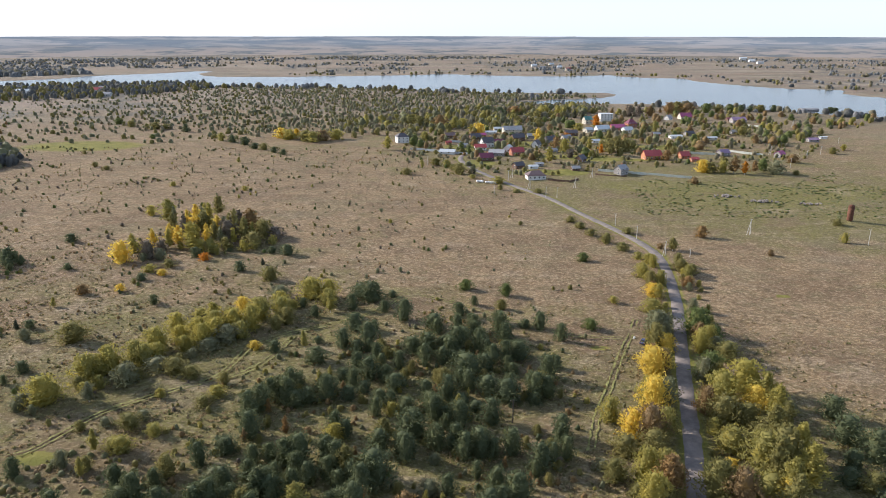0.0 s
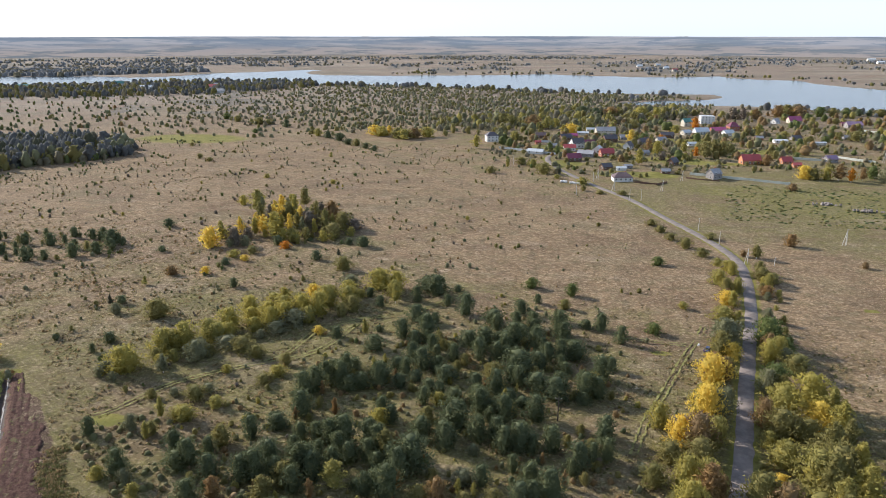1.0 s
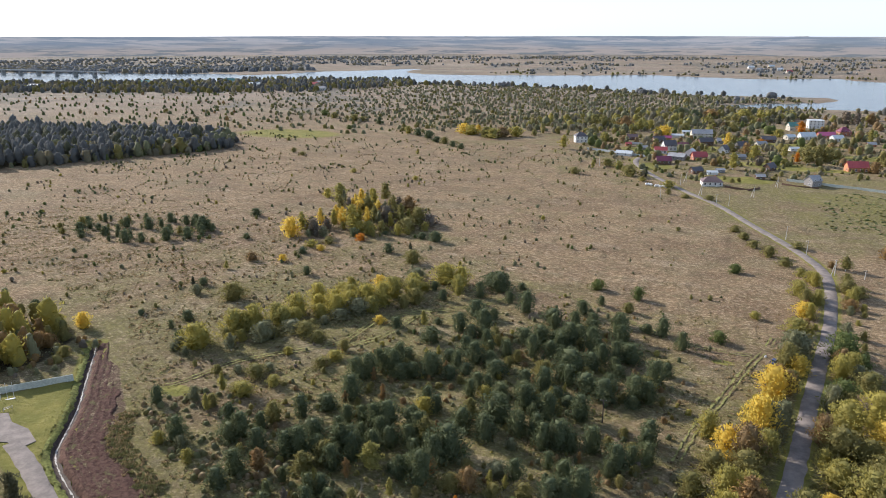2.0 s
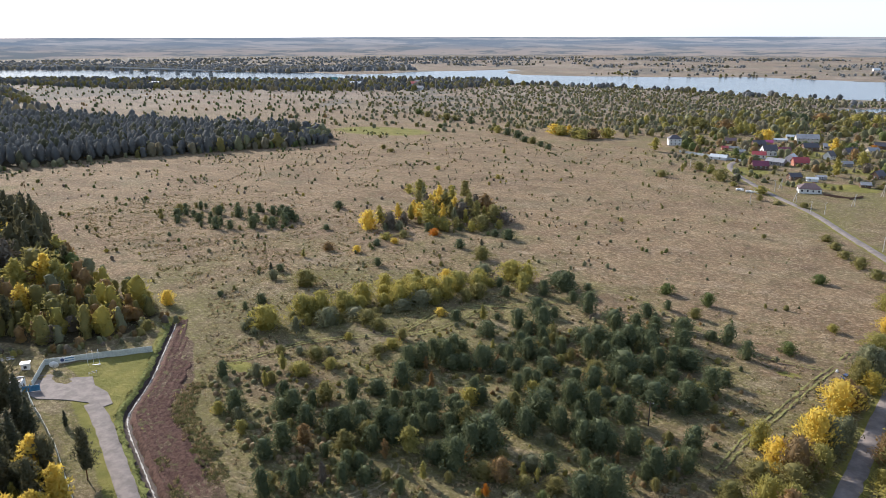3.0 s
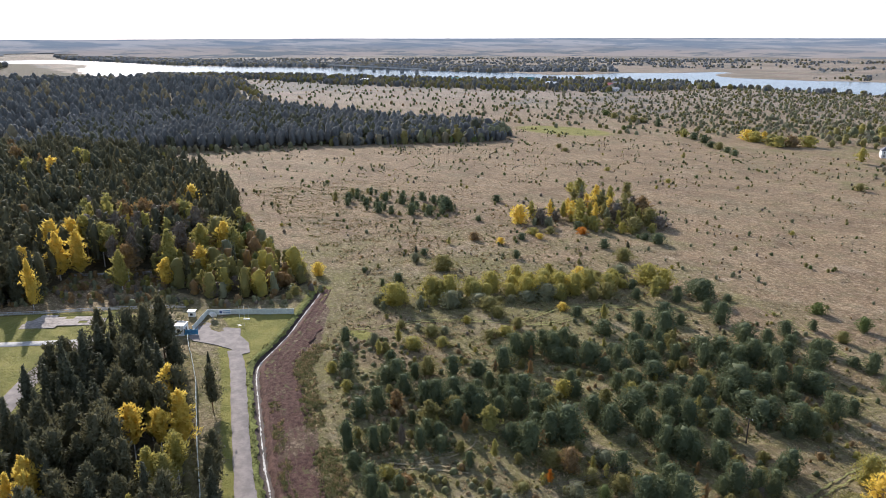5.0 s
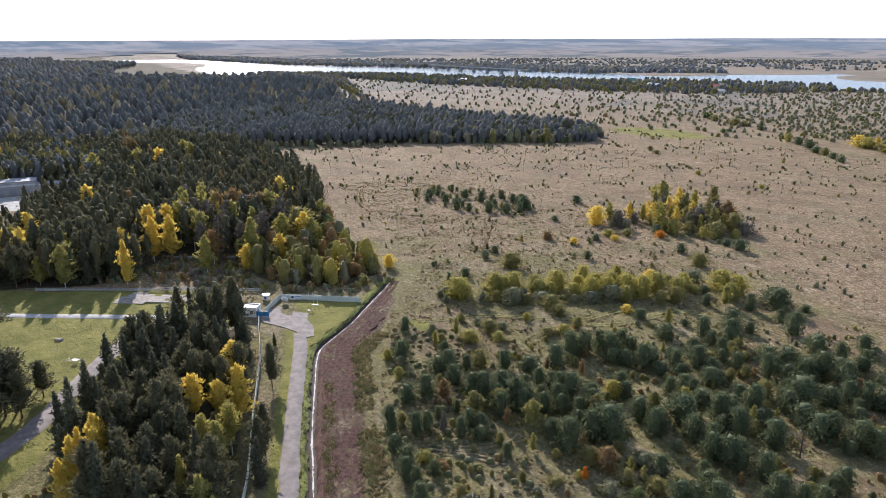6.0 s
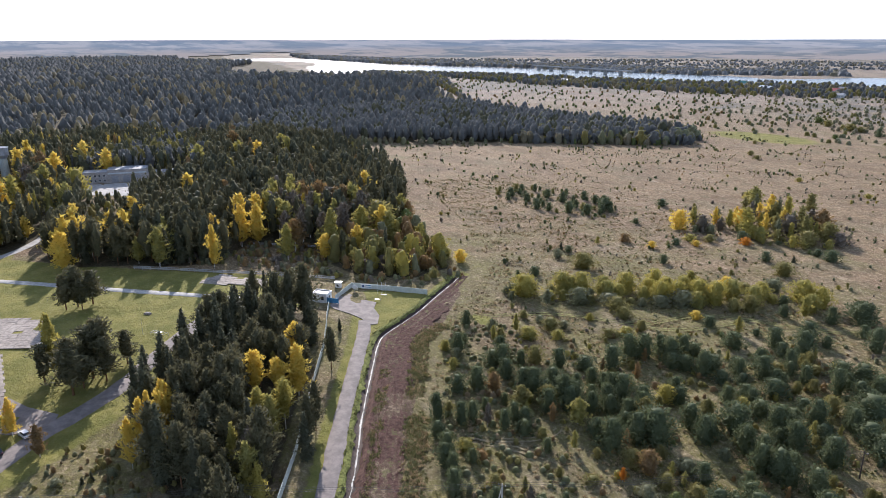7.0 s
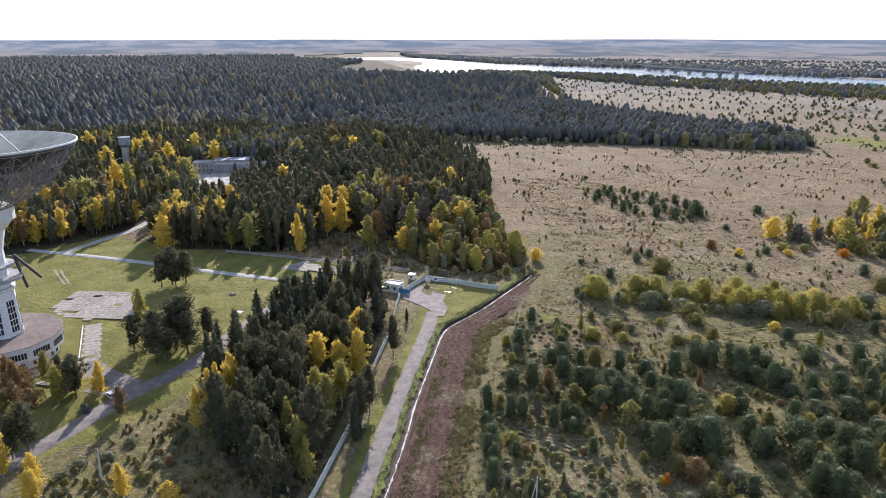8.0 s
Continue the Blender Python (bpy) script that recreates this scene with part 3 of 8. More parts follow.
WORN = plain("worn_pale_track", (0.36, 0.31, 0.24), 0.95, 0.1, grain=1.0, vary=0.4, bump=0.3)
ruts([(-230.1, -9.9), (-216.3, -7.3), (-206.2, -4.3), (-199.2, -1.2)], WORN, "two pale worn wheel tracks on the lawn", 1.9, 0.7, 0.03, 12)


def build_plough():
    """The dug strip: clods, furrows and a grassy middle, beside the ditch."""
    n = Nodes("dug_clods", 0.95, 0.15)
    f = n.noise(0.9, 6, 0.75)
    col = n.mix(n.ramp(f, 0.34, 0.66), (0.068, 0.034, 0.028), (0.160, 0.090, 0.070))
    col = n.mix(n.ramp(n.noise(3.2, 4, 0.75), 0.56, 0.70, 0, 0.7), col, (0.24, 0.175, 0.125))
    col = n.mix(n.ramp(n.noise(0.25, 5, 0.75), 0.55, 0.64, 0, 0.8), col, (0.150, 0.140, 0.062))
    n.colour(col)
    n.bump(n.math("ADD", n.noise(1.4, 5, 0.8), n.noise(5.0, 3, 0.7)), 1.0, 0.5)
    q, side = resample(DITCH, 0.9)
    u = np.linspace(0, 1, len(q))
    wide = np.interp(u, (0, 0.25, 0.55, 0.70, 0.85, 1.0), (9.3, 9.4, 10.2, 9.6, 7.2, 2.0)) + waves(q[:, 0], q[:, 1], 9, 51) * 1.1
    r = np.random.default_rng(52)
    cols = np.linspace(0, 1, 19)
    V = []
    for s in cols:
        off = 1.9 + s * wide
        p = q - side * off[:, None]
        z = 0.20 + 0.13 * np.sin(off * 3.3) + r.normal(size=len(q)) * 0.09 + waves(p[:, 0], p[:, 1], 5, 53) * 0.08
        z = np.where((s < 0.01) | (s > 0.99), -0.15, z)
        V.append(np.column_stack([p, z]))
    m = len(q)
    F = [(j * m + i, j * m + i + 1, (j + 1) * m + i + 1, (j + 1) * m + i) for j in range(len(cols) - 1) for i in range(m - 1)]
    tagged(make("ploughed_strip", np.concatenate(V), F, n.m, smooth_faces=True), "freshly dug dark brown earth strip with clods", "earth", kind="structure")


build_plough()

# ---------------------------------------------------------------- trees
def tube(path, radii, sides=5):
    """A tapered bent tube along 3D points."""
    v, f = [], []
    for i, (p, r) in enumerate(zip(path, radii)):
        for k in range(sides):
            a = 2 * math.pi * k / sides
            v.append((p[0] + r * math.cos(a), p[1] + r * math.sin(a), p[2]))
    for i in range(len(path) - 1):
        for k in range(sides):
            f.append((i * sides + k, i * sides + (k + 1) % sides, (i + 1) * sides + (k + 1) % sides, (i + 1) * sides + k))
    return v, f


def limbs(rng, height, base, top, count, reach, radius, lean=0.05, droop=0.25):
    """A trunk with limbs, as one mesh."""
    bend = rng.normal(size=2) * lean * height
    pts = [(bend[0] * u * u, bend[1] * u * u, height * u) for u in np.linspace(0, 1, 6)]
    v, f = tube(pts, [radius * (1 - 0.85 * u) for u in np.linspace(0, 1, 6)], 5)
    for _ in range(count):
        u = rng.uniform(base, top)
        a, r = rng.uniform(0, 6.28), reach * rng.uniform(0.5, 1.0) * (1.15 - u)
        p0 = np.array((bend[0] * u * u, bend[1] * u * u, height * u))
        p1 = p0 + np.array((math.cos(a) * r * 0.5, math.sin(a) * r * 0.5, droop * r * 0.7))
        p2 = p0 + np.array((math.cos(a) * r, math.sin(a) * r, droop * r))
        w, g = tube([p0, p1, p2], [radius * 0.35 * (1.1 - u), radius * 0.2 * (1.1 - u), radius * 0.05], 3)
        f += [tuple(i + len(v) for i in q) for q in g]
        v += w
    return v, f


def blades(c, way, nrm, length, width, rng):
    """Pointed leaf sprays: one triangle each."""
    n = len(c)
    way = way / (np.linalg.norm(way, axis=1)[:, None] + 1e-9)
    side = np.cross(nrm, way)
    side /= np.linalg.norm(side, axis=1)[:, None] + 1e-9
    L = (length * rng.uniform(0.65, 1.35, n))[:, None]
    W = (width * rng.uniform(0.65, 1.35, n))[:, None]
    v = np.stack([c - way * L * 0.4 - side * W, c - way * L * 0.4 + side * W, c + way * L * 0.6], 1)
    return v.reshape(-1, 3), np.arange(n * 3).reshape(n, 3)


# where the crown begins, its outline from foot to top, knobs, their breadth and depth, and how far the sprays point up
FORM = {
    "pine": (0.02, lambda u: np.sin(np.pi * (0.20 + 0.73 * u ** 0.9)) ** 0.60, 20, 0.17, 0.42, 0.45),
    "tall_pine": (0.24, lambda u: np.sin(np.pi * (0.20 + 0.76 * u)) ** 0.8, 13, 0.19, 0.66, 0.5),
    "spruce": (0.05, lambda u: (1.0 - u) ** 0.80 * (0.86 + 0.14 * np.cos(u * 47)), 30, 0.13, 0.55, -0.25),
    "birch": (0.14, lambda u: np.clip(np.sin(np.pi * (0.10 + 0.88 * u ** 0.80)), 0.1, 1) ** 0.8 * (1.04 - 0.28 * u), 22, 0.16, 0.56, 0.4),
    "tall": (0.36, lambda u: np.clip(np.sin(np.pi * (0.14 + 0.82 * u ** 0.85)), 0.1, 1) ** 0.75, 18, 0.18, 0.58, 0.4),
    "round": (0.0, lambda u: np.sqrt(np.clip(1 - (0.96 * u) ** 2.3, 0.03, 1)) * (0.84 + 0.16 * np.sin(3.1 * u)), 22, 0.17, 0.52, 0.45),
    "bush": (0.0, lambda u: np.sqrt(np.clip(1 - (0.96 * u) ** 2.2, 0.04, 1)), 16, 0.20, 0.46, 0.5),
}


def shell(rng, kind, height, width, rings, sides, sprays, length, half=0.26):
    """A crown: a knobbly closed body, ragged all over with leaf sprays."""
    base, outline, knobs, spread, depth, rise = FORM[kind]
    span = height * (1 - base)
    depth = depth * (0.35 if sprays < 38 else 1.0)      # plain far crowns keep their full outline
    ku, ka = rng.uniform(0.05, 1, knobs), rng.uniform(0, 6.283, knobs)

    def reach(u, a):
        w = outline(u)
        da = np.abs((a[:, None] - ka[None] + np.pi) % (2 * np.pi) - np.pi) * (0.08 + 0.42 * w[:, None])
        dz = (u[:, None] - ku[None]) * span / width
        near = np.exp(-(da * da + dz * dz) / spread ** 2).max(1)
        return 0.5 * width * w * (1 - depth + 1.45 * depth * near)

    def place(u, a, k):
        r = reach(u, a) * k
        return np.stack([np.cos(a) * r, np.sin(a) * r, base * height + u * span], -1)

    uu = np.repeat(np.linspace(0.0, 0.86 if rings < 5 else 0.93, rings), sides)
    aa = np.tile(np.arange(sides) * 6.283 / sides, rings) + np.repeat(np.arange(rings) * 0.45, sides)
    body = place(uu, aa, (0.92 if sprays < 38 else 0.74 if sprays < 160 else 0.60) * rng.uniform(0.9, 1.12, len(uu)))
    m = len(body)
    body = np.concatenate([body, [(0, 0, height * 0.985)]])
    f = []
    for i in range(rings - 1):
        for k in range(sides):
            p, q = i * sides + k, i * sides + (k + 1) % sides
            f += [(p, q, q + sides), (p, q + sides, p + sides)]
    for k in range(sides):
        f.append(((rings - 1) * sides + k, (rings - 1) * sides + (k + 1) % sides, m))
    if not sprays:
        return body, np.array(f)
    u = rng.uniform(0, 0.995, sprays * 4)
    u = u[rng.uniform(0, 1, len(u)) < 0.12 + outline(u)][:sprays]
    a = rng.uniform(0, 6.283, len(u))
    c = place(u, a, (0.85 if sprays < 38 else 0.60) + (0.25 if sprays < 38 else 0.50) * rng.uniform(0, 1, len(u)) ** 0.6)
    out = np.stack([np.cos(a), np.sin(a), 0.15 + 0.9 * u ** 2], -1)
    nrm = out + rng.normal(size=c.shape) * 0.45
    way = out * 0.55 + np.array((0, 0, 1.0)) * (rise + 0.25 * rng.normal(size=(len(u), 1))) + rng.normal(size=c.shape) * 0.5
    bv, bf = blades(c, way, nrm, length, length * half, rng)
    bv[:, 2] = np.maximum(bv[:, 2], 0.01 * height)
    return np.concatenate([body, bv]), np.concatenate([np.array(f), bf + len(body)])


# kind, height, crown, breadth, rings, sides, sprays, spray length and slimness, trunk, limbs, their reach, bark
SPECIES = {
    "pine": (6.0, "pine", 5.2, 5, 8, 950, 0.46, 0.24, 0.10, 5, 2.0, PINE_BARK),
    "spruce": (12.0, "spruce", 5.4, 8, 8, 1100, 0.80, 0.20, 0.16, 4, 1.6, BARK),
    "tall_pine": (15.0, "tall_pine", 6.6, 6, 8, 1100, 0.80, 0.24, 0.17, 12, 2.2, PINE_BARK),
    "birch": (10.0, "birch", 5.0, 6, 8, 950, 0.56, 0.28, 0.12, 10, 2.4, BIRCH_BARK),
    "aspen": (13.0, "tall", 5.2, 6, 8, 950, 0.66, 0.28, 0.15, 12, 2.4, BIRCH_BARK),
    "willow": (6.0, "round", 6.0, 5, 8, 1050, 0.48, 0.26, 0.12, 8, 3.0, BARK),
    "bush": (2.6, "bush", 3.4, 4, 8, 480, 0.32, 0.26, 0.05, 9, 1.7, BARK),
}
STOCK = {}
for sp, (hh, form, wide_, rings_, sides_, sprays_, len_, half_, tr, nl, reach, bark) in SPECIES.items():
    for away in (False, True):                # trees that stand far off carry fewer, longer sprays
        STOCK[sp, away] = []
        for variant in range(4):
            rng = np.random.default_rng(1000 + 17 * variant + len(sp) * 131)
            v, f = shell(rng, form, hh, wide_, rings_, sides_, int(sprays_ * 0.27) if away else sprays_, len_ * (1.7 if away else 1.0), half_)
            v = v * np.array((0.93, 1.07, 1.0)) if variant % 2 else v
            tv, tf = limbs(rng, hh * 0.93, 0.08 if sp in ("bush", "willow") else 0.2, 0.9, nl // 3 if away else nl, reach, tr, 0.02, 0.9 if sp == "bush" else 0.3)
            STOCK[sp, away].append((v, f, tv, tf, bark, hh))
CROWNS = {}


def crown_mesh(sp, away, variant, mat):
    key = (sp, away, variant, mat.name)
    if key not in CROWNS:
        v, f, tv, tf, bark, hh = STOCK[sp, away][variant]
        a = bpy.data.meshes.new("crown")
        a.from_pydata(v.tolist(), [], f.tolist())
        a.materials.append(mat)
        a.polygons.foreach_set("use_smooth", [True] * len(a.polygons))
        b = bpy.data.meshes.new("trunk")
        b.from_pydata(tv, [], tf)
        b.materials.append(bark)
        b.polygons.foreach_set("use_smooth", [True] * len(b.polygons))
        CROWNS[key] = (a, b, hh)
    return CROWNS[key]


LOOKS = {PINE: "blue-green", OLD_PINE: "dark", SPRUCE: "dark green", GOLD: "golden yellow", LIME: "yellow-green", OLIVE: "dull olive", SILVER: "grey-green", RUST: "rusty brown",
         ORANGE: "orange", BARE: "almost leafless brown", GREEN: "green"}
KINDS = {"pine": "bushy young pine", "spruce": "pointed spruce tree", "birch": "slender birch", "aspen": "bare-stemmed aspen",
         "willow": "rounded willow", "bush": "low shrub", "tall_pine": "tall bare-stemmed pine"}
PLAIN = {"pine": "pine_tree", "spruce": "spruce_tree", "birch": "birch_tree", "aspen": "aspen_tree", "willow": "willow_tree", "bush": "shrub", "tall_pine": "pine_tree"}
TREE_COUNT = [0]
STANDING = []


def tree(sp, mat, x, y, height, wide=1.0, where="standing in the meadow", group=""):
    """One tree: trunk and crown under an empty at its foot."""
    TREE_COUNT[0] += 1
    STANDING.append((x, y))
    k = TREE_COUNT[0]
    a, b, hh = crown_mesh(sp, math.hypot(x - CENTRE[0], y - CENTRE[1]) > 300, (k * 7 + int(abs(x))) % 4, mat)
    e = new(PLAIN[sp])
    s = height / hh
    e.matrix_world = Matrix.LocRotScale((x, y, -0.12), Euler((0, 0, (k * 2.4) % 6.28)), (s * wide, s * wide, s))
    for nm, me in (("trunk", b), ("crown", a)):
        o = new(nm, me)
        o.parent = e
    tagged(e, "%s %s %s" % (LOOKS[mat], KINDS[sp], where), "shrub" if sp == "bush" else "tree", group)
    return e


def scatter(poly, n, seed, keep=None, gap=0.0, tries=6):
    """Random spots in a polygon, thinned by keep(x, y) in 0..1."""
    rng = np.random.default_rng(seed)
    p = np.array(poly, float)
    x = rng.uniform(p[:, 0].min(), p[:, 0].max(), n * tries)
    y = rng.uniform(p[:, 1].min(), p[:, 1].max(), n * tries)
    ok = inside(x, y, poly)
    if keep is not None:
        ok &= rng.uniform(0, 1, len(x)) < keep(x, y)
    q = np.column_stack([x, y])[ok]
    if gap:
        out = []
        cells = {}
        for a in q:
            c = (int(a[0] // gap), int(a[1] // gap))
            if all(np.hypot(*(a - b)) > gap for i in (-1, 0, 1) for j in (-1, 0, 1) for b in cells.get((c[0] + i, c[1] + j), [])):
                cells.setdefault(c, []).append(a)
                out.append(a)
                if len(out) >= n:
                    break
        return np.array(out)
    return q[:n]



def grove(sp, mat, where, group, spots):
    """Single trees at (x, y, height, width factor)."""
    for x, y, height, wide in spots:
        tree(sp, mat, x, y, height, wide * (1.16 if sp in ("willow", "birch", "bush") else 1.05), where, group)


grove("willow", LIME, "beside the country road", "trees along the country road",
      [(90, 310, 3.7, 1.4), (93, 304, 4.7, 1.4), (85, 285, 6.5, 1.2), (87, 279, 4.4, 1.6), (78, 245, 5.5, 1.7), (71, 216, 5.6, 1.2), (58, 162, 7.8, 0.81), (45, 168, 7.4, 0.89), (47, 141, 9.3, 0.75), (88, 185, 10.2, 1.1), (79, 178, 9.9, 1.1), (72, 154, 6.8, 1.4), (76, 145, 11.0, 0.89), (73, 134, 7.1, 1.4)])
grove("willow", GOLD, "beside the country road", "trees along the country road",
      [(83, 262, 5.6, 1.4), (73, 211, 6.7, 1), (64, 195, 9.3, 1.2), (57, 170, 12.5, 0.75), (49, 160, 8.4, 0.89), (86, 173, 7.9, 1.1), (69, 146, 2.9, 1.5), (76, 132, 7.0, 1.1)])
grove("willow", SILVER, "beside the country road", "trees along the country road",
      [(75, 226, 8.1, 1.4), (38, 146, 2.9, 1.5), (92, 209, 5.0, 1.4)])
grove("willow", OLIVE, "beside the country road", "trees along the country road",
      [(40, 142, 5.7, 1.2), (52, 152, 7.1, 1.3), (45, 152, 5.6, 1.4), (49, 134, 5.6, 1.4), (44, 136, 2.9, 1.9), (104, 293, 5.8, 1.2), (107, 289, 4.6, 1.7), (90, 204, 6.7, 1.4), (75, 167, 8.1, 1.3), (81, 166, 6.4, 1.4), (80, 156, 6.2, 1.3), (81, 145, 12.5, 0.89), (68, 136, 7.1, 1.3)])
grove("birch", RUST, "beside the country road", "trees along the country road",
      [(51, 136, 11.0, 1.3)])
grove("willow", RUST, "beside the country road", "trees along the country road",
      [(101, 274, 4.3, 1.4)])
grove("willow", GREEN, "beside the country road", "trees along the country road",
      [(88, 225, 10.1, 1), (92, 220, 5.6, 1.3), (81, 194, 8.1, 1.2)])
grove("pine", PINE, "alone in the dry field", "shrubs of the field",
      [(106, 170, 6.4, 1.5), (103, 158, 7.6, 1.5), (106, 150, 8.4, 1.3), (94, 140, 4.6, 1.6)])
grove("willow", OLIVE, "alone in the dry field", "shrubs of the field",
      [(98, 137, 5.2, 1.4), (214, 370, 3.8, 1.6), (73, 363, 3.7, 1.8), (76, 349, 3.9, 1.8), (81, 336, 5.3, 1.4), (86, 323, 4.3, 1.6), (70, 376, 3.8, 1.8), (96, 353, 3.5, 1.9)])
grove("bush", SILVER, "alone in the dry field", "shrubs of the field",
      [(96, 173, 2.3, 1.6)])
grove("willow", GREEN, "alone in the dry field", "shrubs of the field",
      [(64, 307, 4.1, 1.5), (52, 230, 3.9, 1.5)])
grove("willow", LIME, "alone in the dry field", "shrubs of the field",
      [(66, 255, 2.8, 1.5), (200, 337, 5.2, 0.9)])
grove("willow", RUST, "alone in the dry field", "shrubs of the field",
      [(132, 346, 6.3, 1.1), (105, 326, 3.2, 1.1)])
grove("birch", OLIVE, "alone in the dry field", "shrubs of the field",
      [(110, 323, 7, 1.9)])
grove("willow", RUST, "alone in the dry field", "shrubs of the field",
      [(154, 316, 2.8, 1.4)])
grove("willow", LIME, "in a row across the meadow", "row of willows in the meadow",
      [(-112, 177, 8.8, 1.2), (-107, 191, 8.8, 1), (-103, 197, 8.8, 1.1), (-97, 203, 7.8, 1), (-94, 212, 8.4, 1.1), (-92, 226, 7.8, 1), (-83, 222, 7.6, 1.1)])
grove("willow", SILVER, "in a row across the meadow", "row of willows in the meadow",
      [(-118, 176, 3.6, 1.8), (-73, 219, 6, 1.8), (-77, 212, 4.2, 1.8), (-88, 197, 4.7, 1.8), (-94, 188, 7.1, 1.2)])
grove("bush", LIME, "in a row across the meadow", "row of willows in the meadow",
      [(-90, 243, 2.4, 1.9)])
grove("birch", LIME, "in a row across the meadow", "row of willows in the meadow",
      [(-82, 234, 8.6, 1.6)])
grove("willow", GOLD, "in a row across the meadow", "row of willows in the meadow",
      [(-76, 237, 4, 1.6), (-75, 247, 5.5, 1.2)])
grove("willow", OLIVE, "in a row across the meadow", "row of willows in the meadow",
      [(-82, 195, 5.6, 1.5), (-76, 192, 4.4, 1.4), (-84, 204, 2.8, 1.7), (-92, 192, 3.7, 1.5)])
grove("birch", SILVER, "in a row across the meadow", "row of willows in the meadow",
      [(-100, 178, 6.5, 1.4)])
grove("willow", OLIVE, "in the rough meadow", "shrubs of the meadow",
      [(-125, 219, 7, 1.4), (-95, 163, 3.1, 1.1), (-83, 165, 3.9, 1.9), (-67, 176, 3.2, 1.9), (-65, 189, 3.9, 1), (-69, 250, 4.1, 1.8)])
grove("spruce", SPRUCE, "in the rough meadow", "shrubs of the meadow",
      [(-150, 229, 3.8, 1.9)])
grove("pine", PINE, "in the rough meadow", "shrubs of the meadow",
      [(-146, 230, 3.2, 1.9), (-111, 253, 4.1, 1.2), (-129, 196, 3.9, 1.6), (-130, 188, 3.4, 0.9), (-55, 211, 4.1, 1.6)])
grove("willow", SILVER, "in the rough meadow", "shrubs of the meadow",
      [(-142, 220, 4.3, 1.2), (-64, 260, 5.2, 1.7), (-81, 169, 2.6, 1.9)])
grove("birch", LIME, "in the rough meadow", "shrubs of the meadow",
      [(-148, 250, 4.1, 1.5)])
grove("willow", RUST, "in the rough meadow", "shrubs of the meadow",
      [(-144, 264, 4.1, 1.5)])
grove("willow", GOLD, "in the rough meadow", "shrubs of the meadow",
      [(-130, 267, 3.4, 1.2), (-62, 213, 3.1, 1.4)])
grove("willow", LIME, "in the rough meadow", "shrubs of the meadow",
      [(-75, 161, 3.4, 1.5), (-83, 155, 2.9, 1.9), (-81, 181, 2.8, 1), (-65, 182, 3.1, 1.9)])
grove("bush", SILVER, "in the rough meadow", "shrubs of the meadow",
      [(-90, 166, 2.1, 1.5)])
grove("bush", OLIVE, "in the rough meadow", "shrubs of the meadow",
      [(-72, 162, 1.2, 1.9)])
grove("willow", LIME, "in a young self-sown stand", "young pines of the meadow",
      [(-52, 260, 8.5, 1.3), (-57, 249, 3.4, 1.7), (-14, 171, 4.1, 1)])
grove("birch", LIME, "in a young self-sown stand", "young pines of the meadow",
      [(-42, 245, 8.3, 1.2), (-46, 214, 6.4, 1)])
grove("pine", PINE, "in a young self-sown stand", "young pines of the meadow",
      [(-53, 250, 4.1, 1.2), (-28, 257, 8.1, 1.7), (-34, 248, 6.6, 0.9), (-31, 229, 6.4, 1.5), (-47, 241, 4.5, 1.1), (-24, 228, 4.2, 1.1), (-22, 246, 4.5, 1.2), (-14, 238, 8.3, 1.1), (-20, 261, 2.9, 1.8), (-33, 262, 5.2, 1.9), (-3, 229, 6.3, 1.6), (6, 242, 5.2, 1.4), (12, 252, 4.2, 1), (20, 234, 5.2, 1.6), (29, 230, 3.7, 1.6), (34, 229, 7, 1), (40, 220, 6.4, 1), (11, 226, 4.8, 1.5), (7, 220, 5, 1.6), (10, 237, 3.1, 1.6), (-10, 211, 5.4, 1.8), (-5, 213, 6.2, 1.6), (2, 211, 6.1, 1.8), (0, 202, 6.3, 1)])
grove("pine", PINE, "in a young self-sown stand", "young pines of the meadow",
      [(-28, 210, 4.9, 1.4), (-40, 203, 5.6, 1.7), (-42, 218, 2.4, 1.8), (-17, 193, 4, 1.2), (20, 204, 7.8, 0.8), (24, 206, 6.3, 1.8), (7, 194, 7.6, 1.7), (13, 198, 5.6, 1.5), (-5, 184, 4, 1.7), (-14, 185, 5.5, 1.6), (21, 195, 3.9, 1.6), (35, 199, 4.7, 1.2), (13, 182, 6.5, 1.5), (18, 179, 6.9, 1.5), (26, 177, 3.9, 1.5), (-30, 191, 4, 1.9), (-34, 185, 4.7, 1.9), (-43, 188, 4.3, 1.8), (-41, 176, 4.7, 1.6), (-38, 178, 4.8, 1.6), (-27, 180, 4.2, 1.6), (-18, 178, 4.2, 1.6), (-10, 173, 4.5, 1.9), (-3, 174, 4.3, 1.9)])
grove("pine", PINE, "in a young self-sown stand", "young pines of the meadow",
      [(5, 176, 4, 1.9), (1, 171, 2.7, 1.9), (-23, 184, 3.7, 1.6), (-4, 178, 3.4, 1.9), (9, 173, 3.4, 1.9)])
grove("willow", GREEN, "in a young self-sown stand", "young pines of the meadow",
      [(9, 269, 4.6, 1.4), (25, 263, 5.1, 1.1)])
grove("willow", OLIVE, "in a young self-sown stand", "young pines of the meadow",
      [(22, 248, 4, 1.2), (-22, 199, 3.1, 1.8), (-16, 208, 2.6, 1.9), (0, 188, 5.7, 1), (29, 189, 4.4, 1.2)])
grove("willow", RUST, "in a young self-sown stand", "young pines of the meadow",
      [(15, 212, 4, 0.9)])
grove("willow", OLIVE, "in the tangled young stand", "young trees of the stand",
      [(-65, 143, 6.2, 1), (-44, 130, 6.2, 0.9), (-12, 128, 4.4, 1.2), (4, 130, 3.7, 1.4), (-2, 128, 3.9, 1.1)])
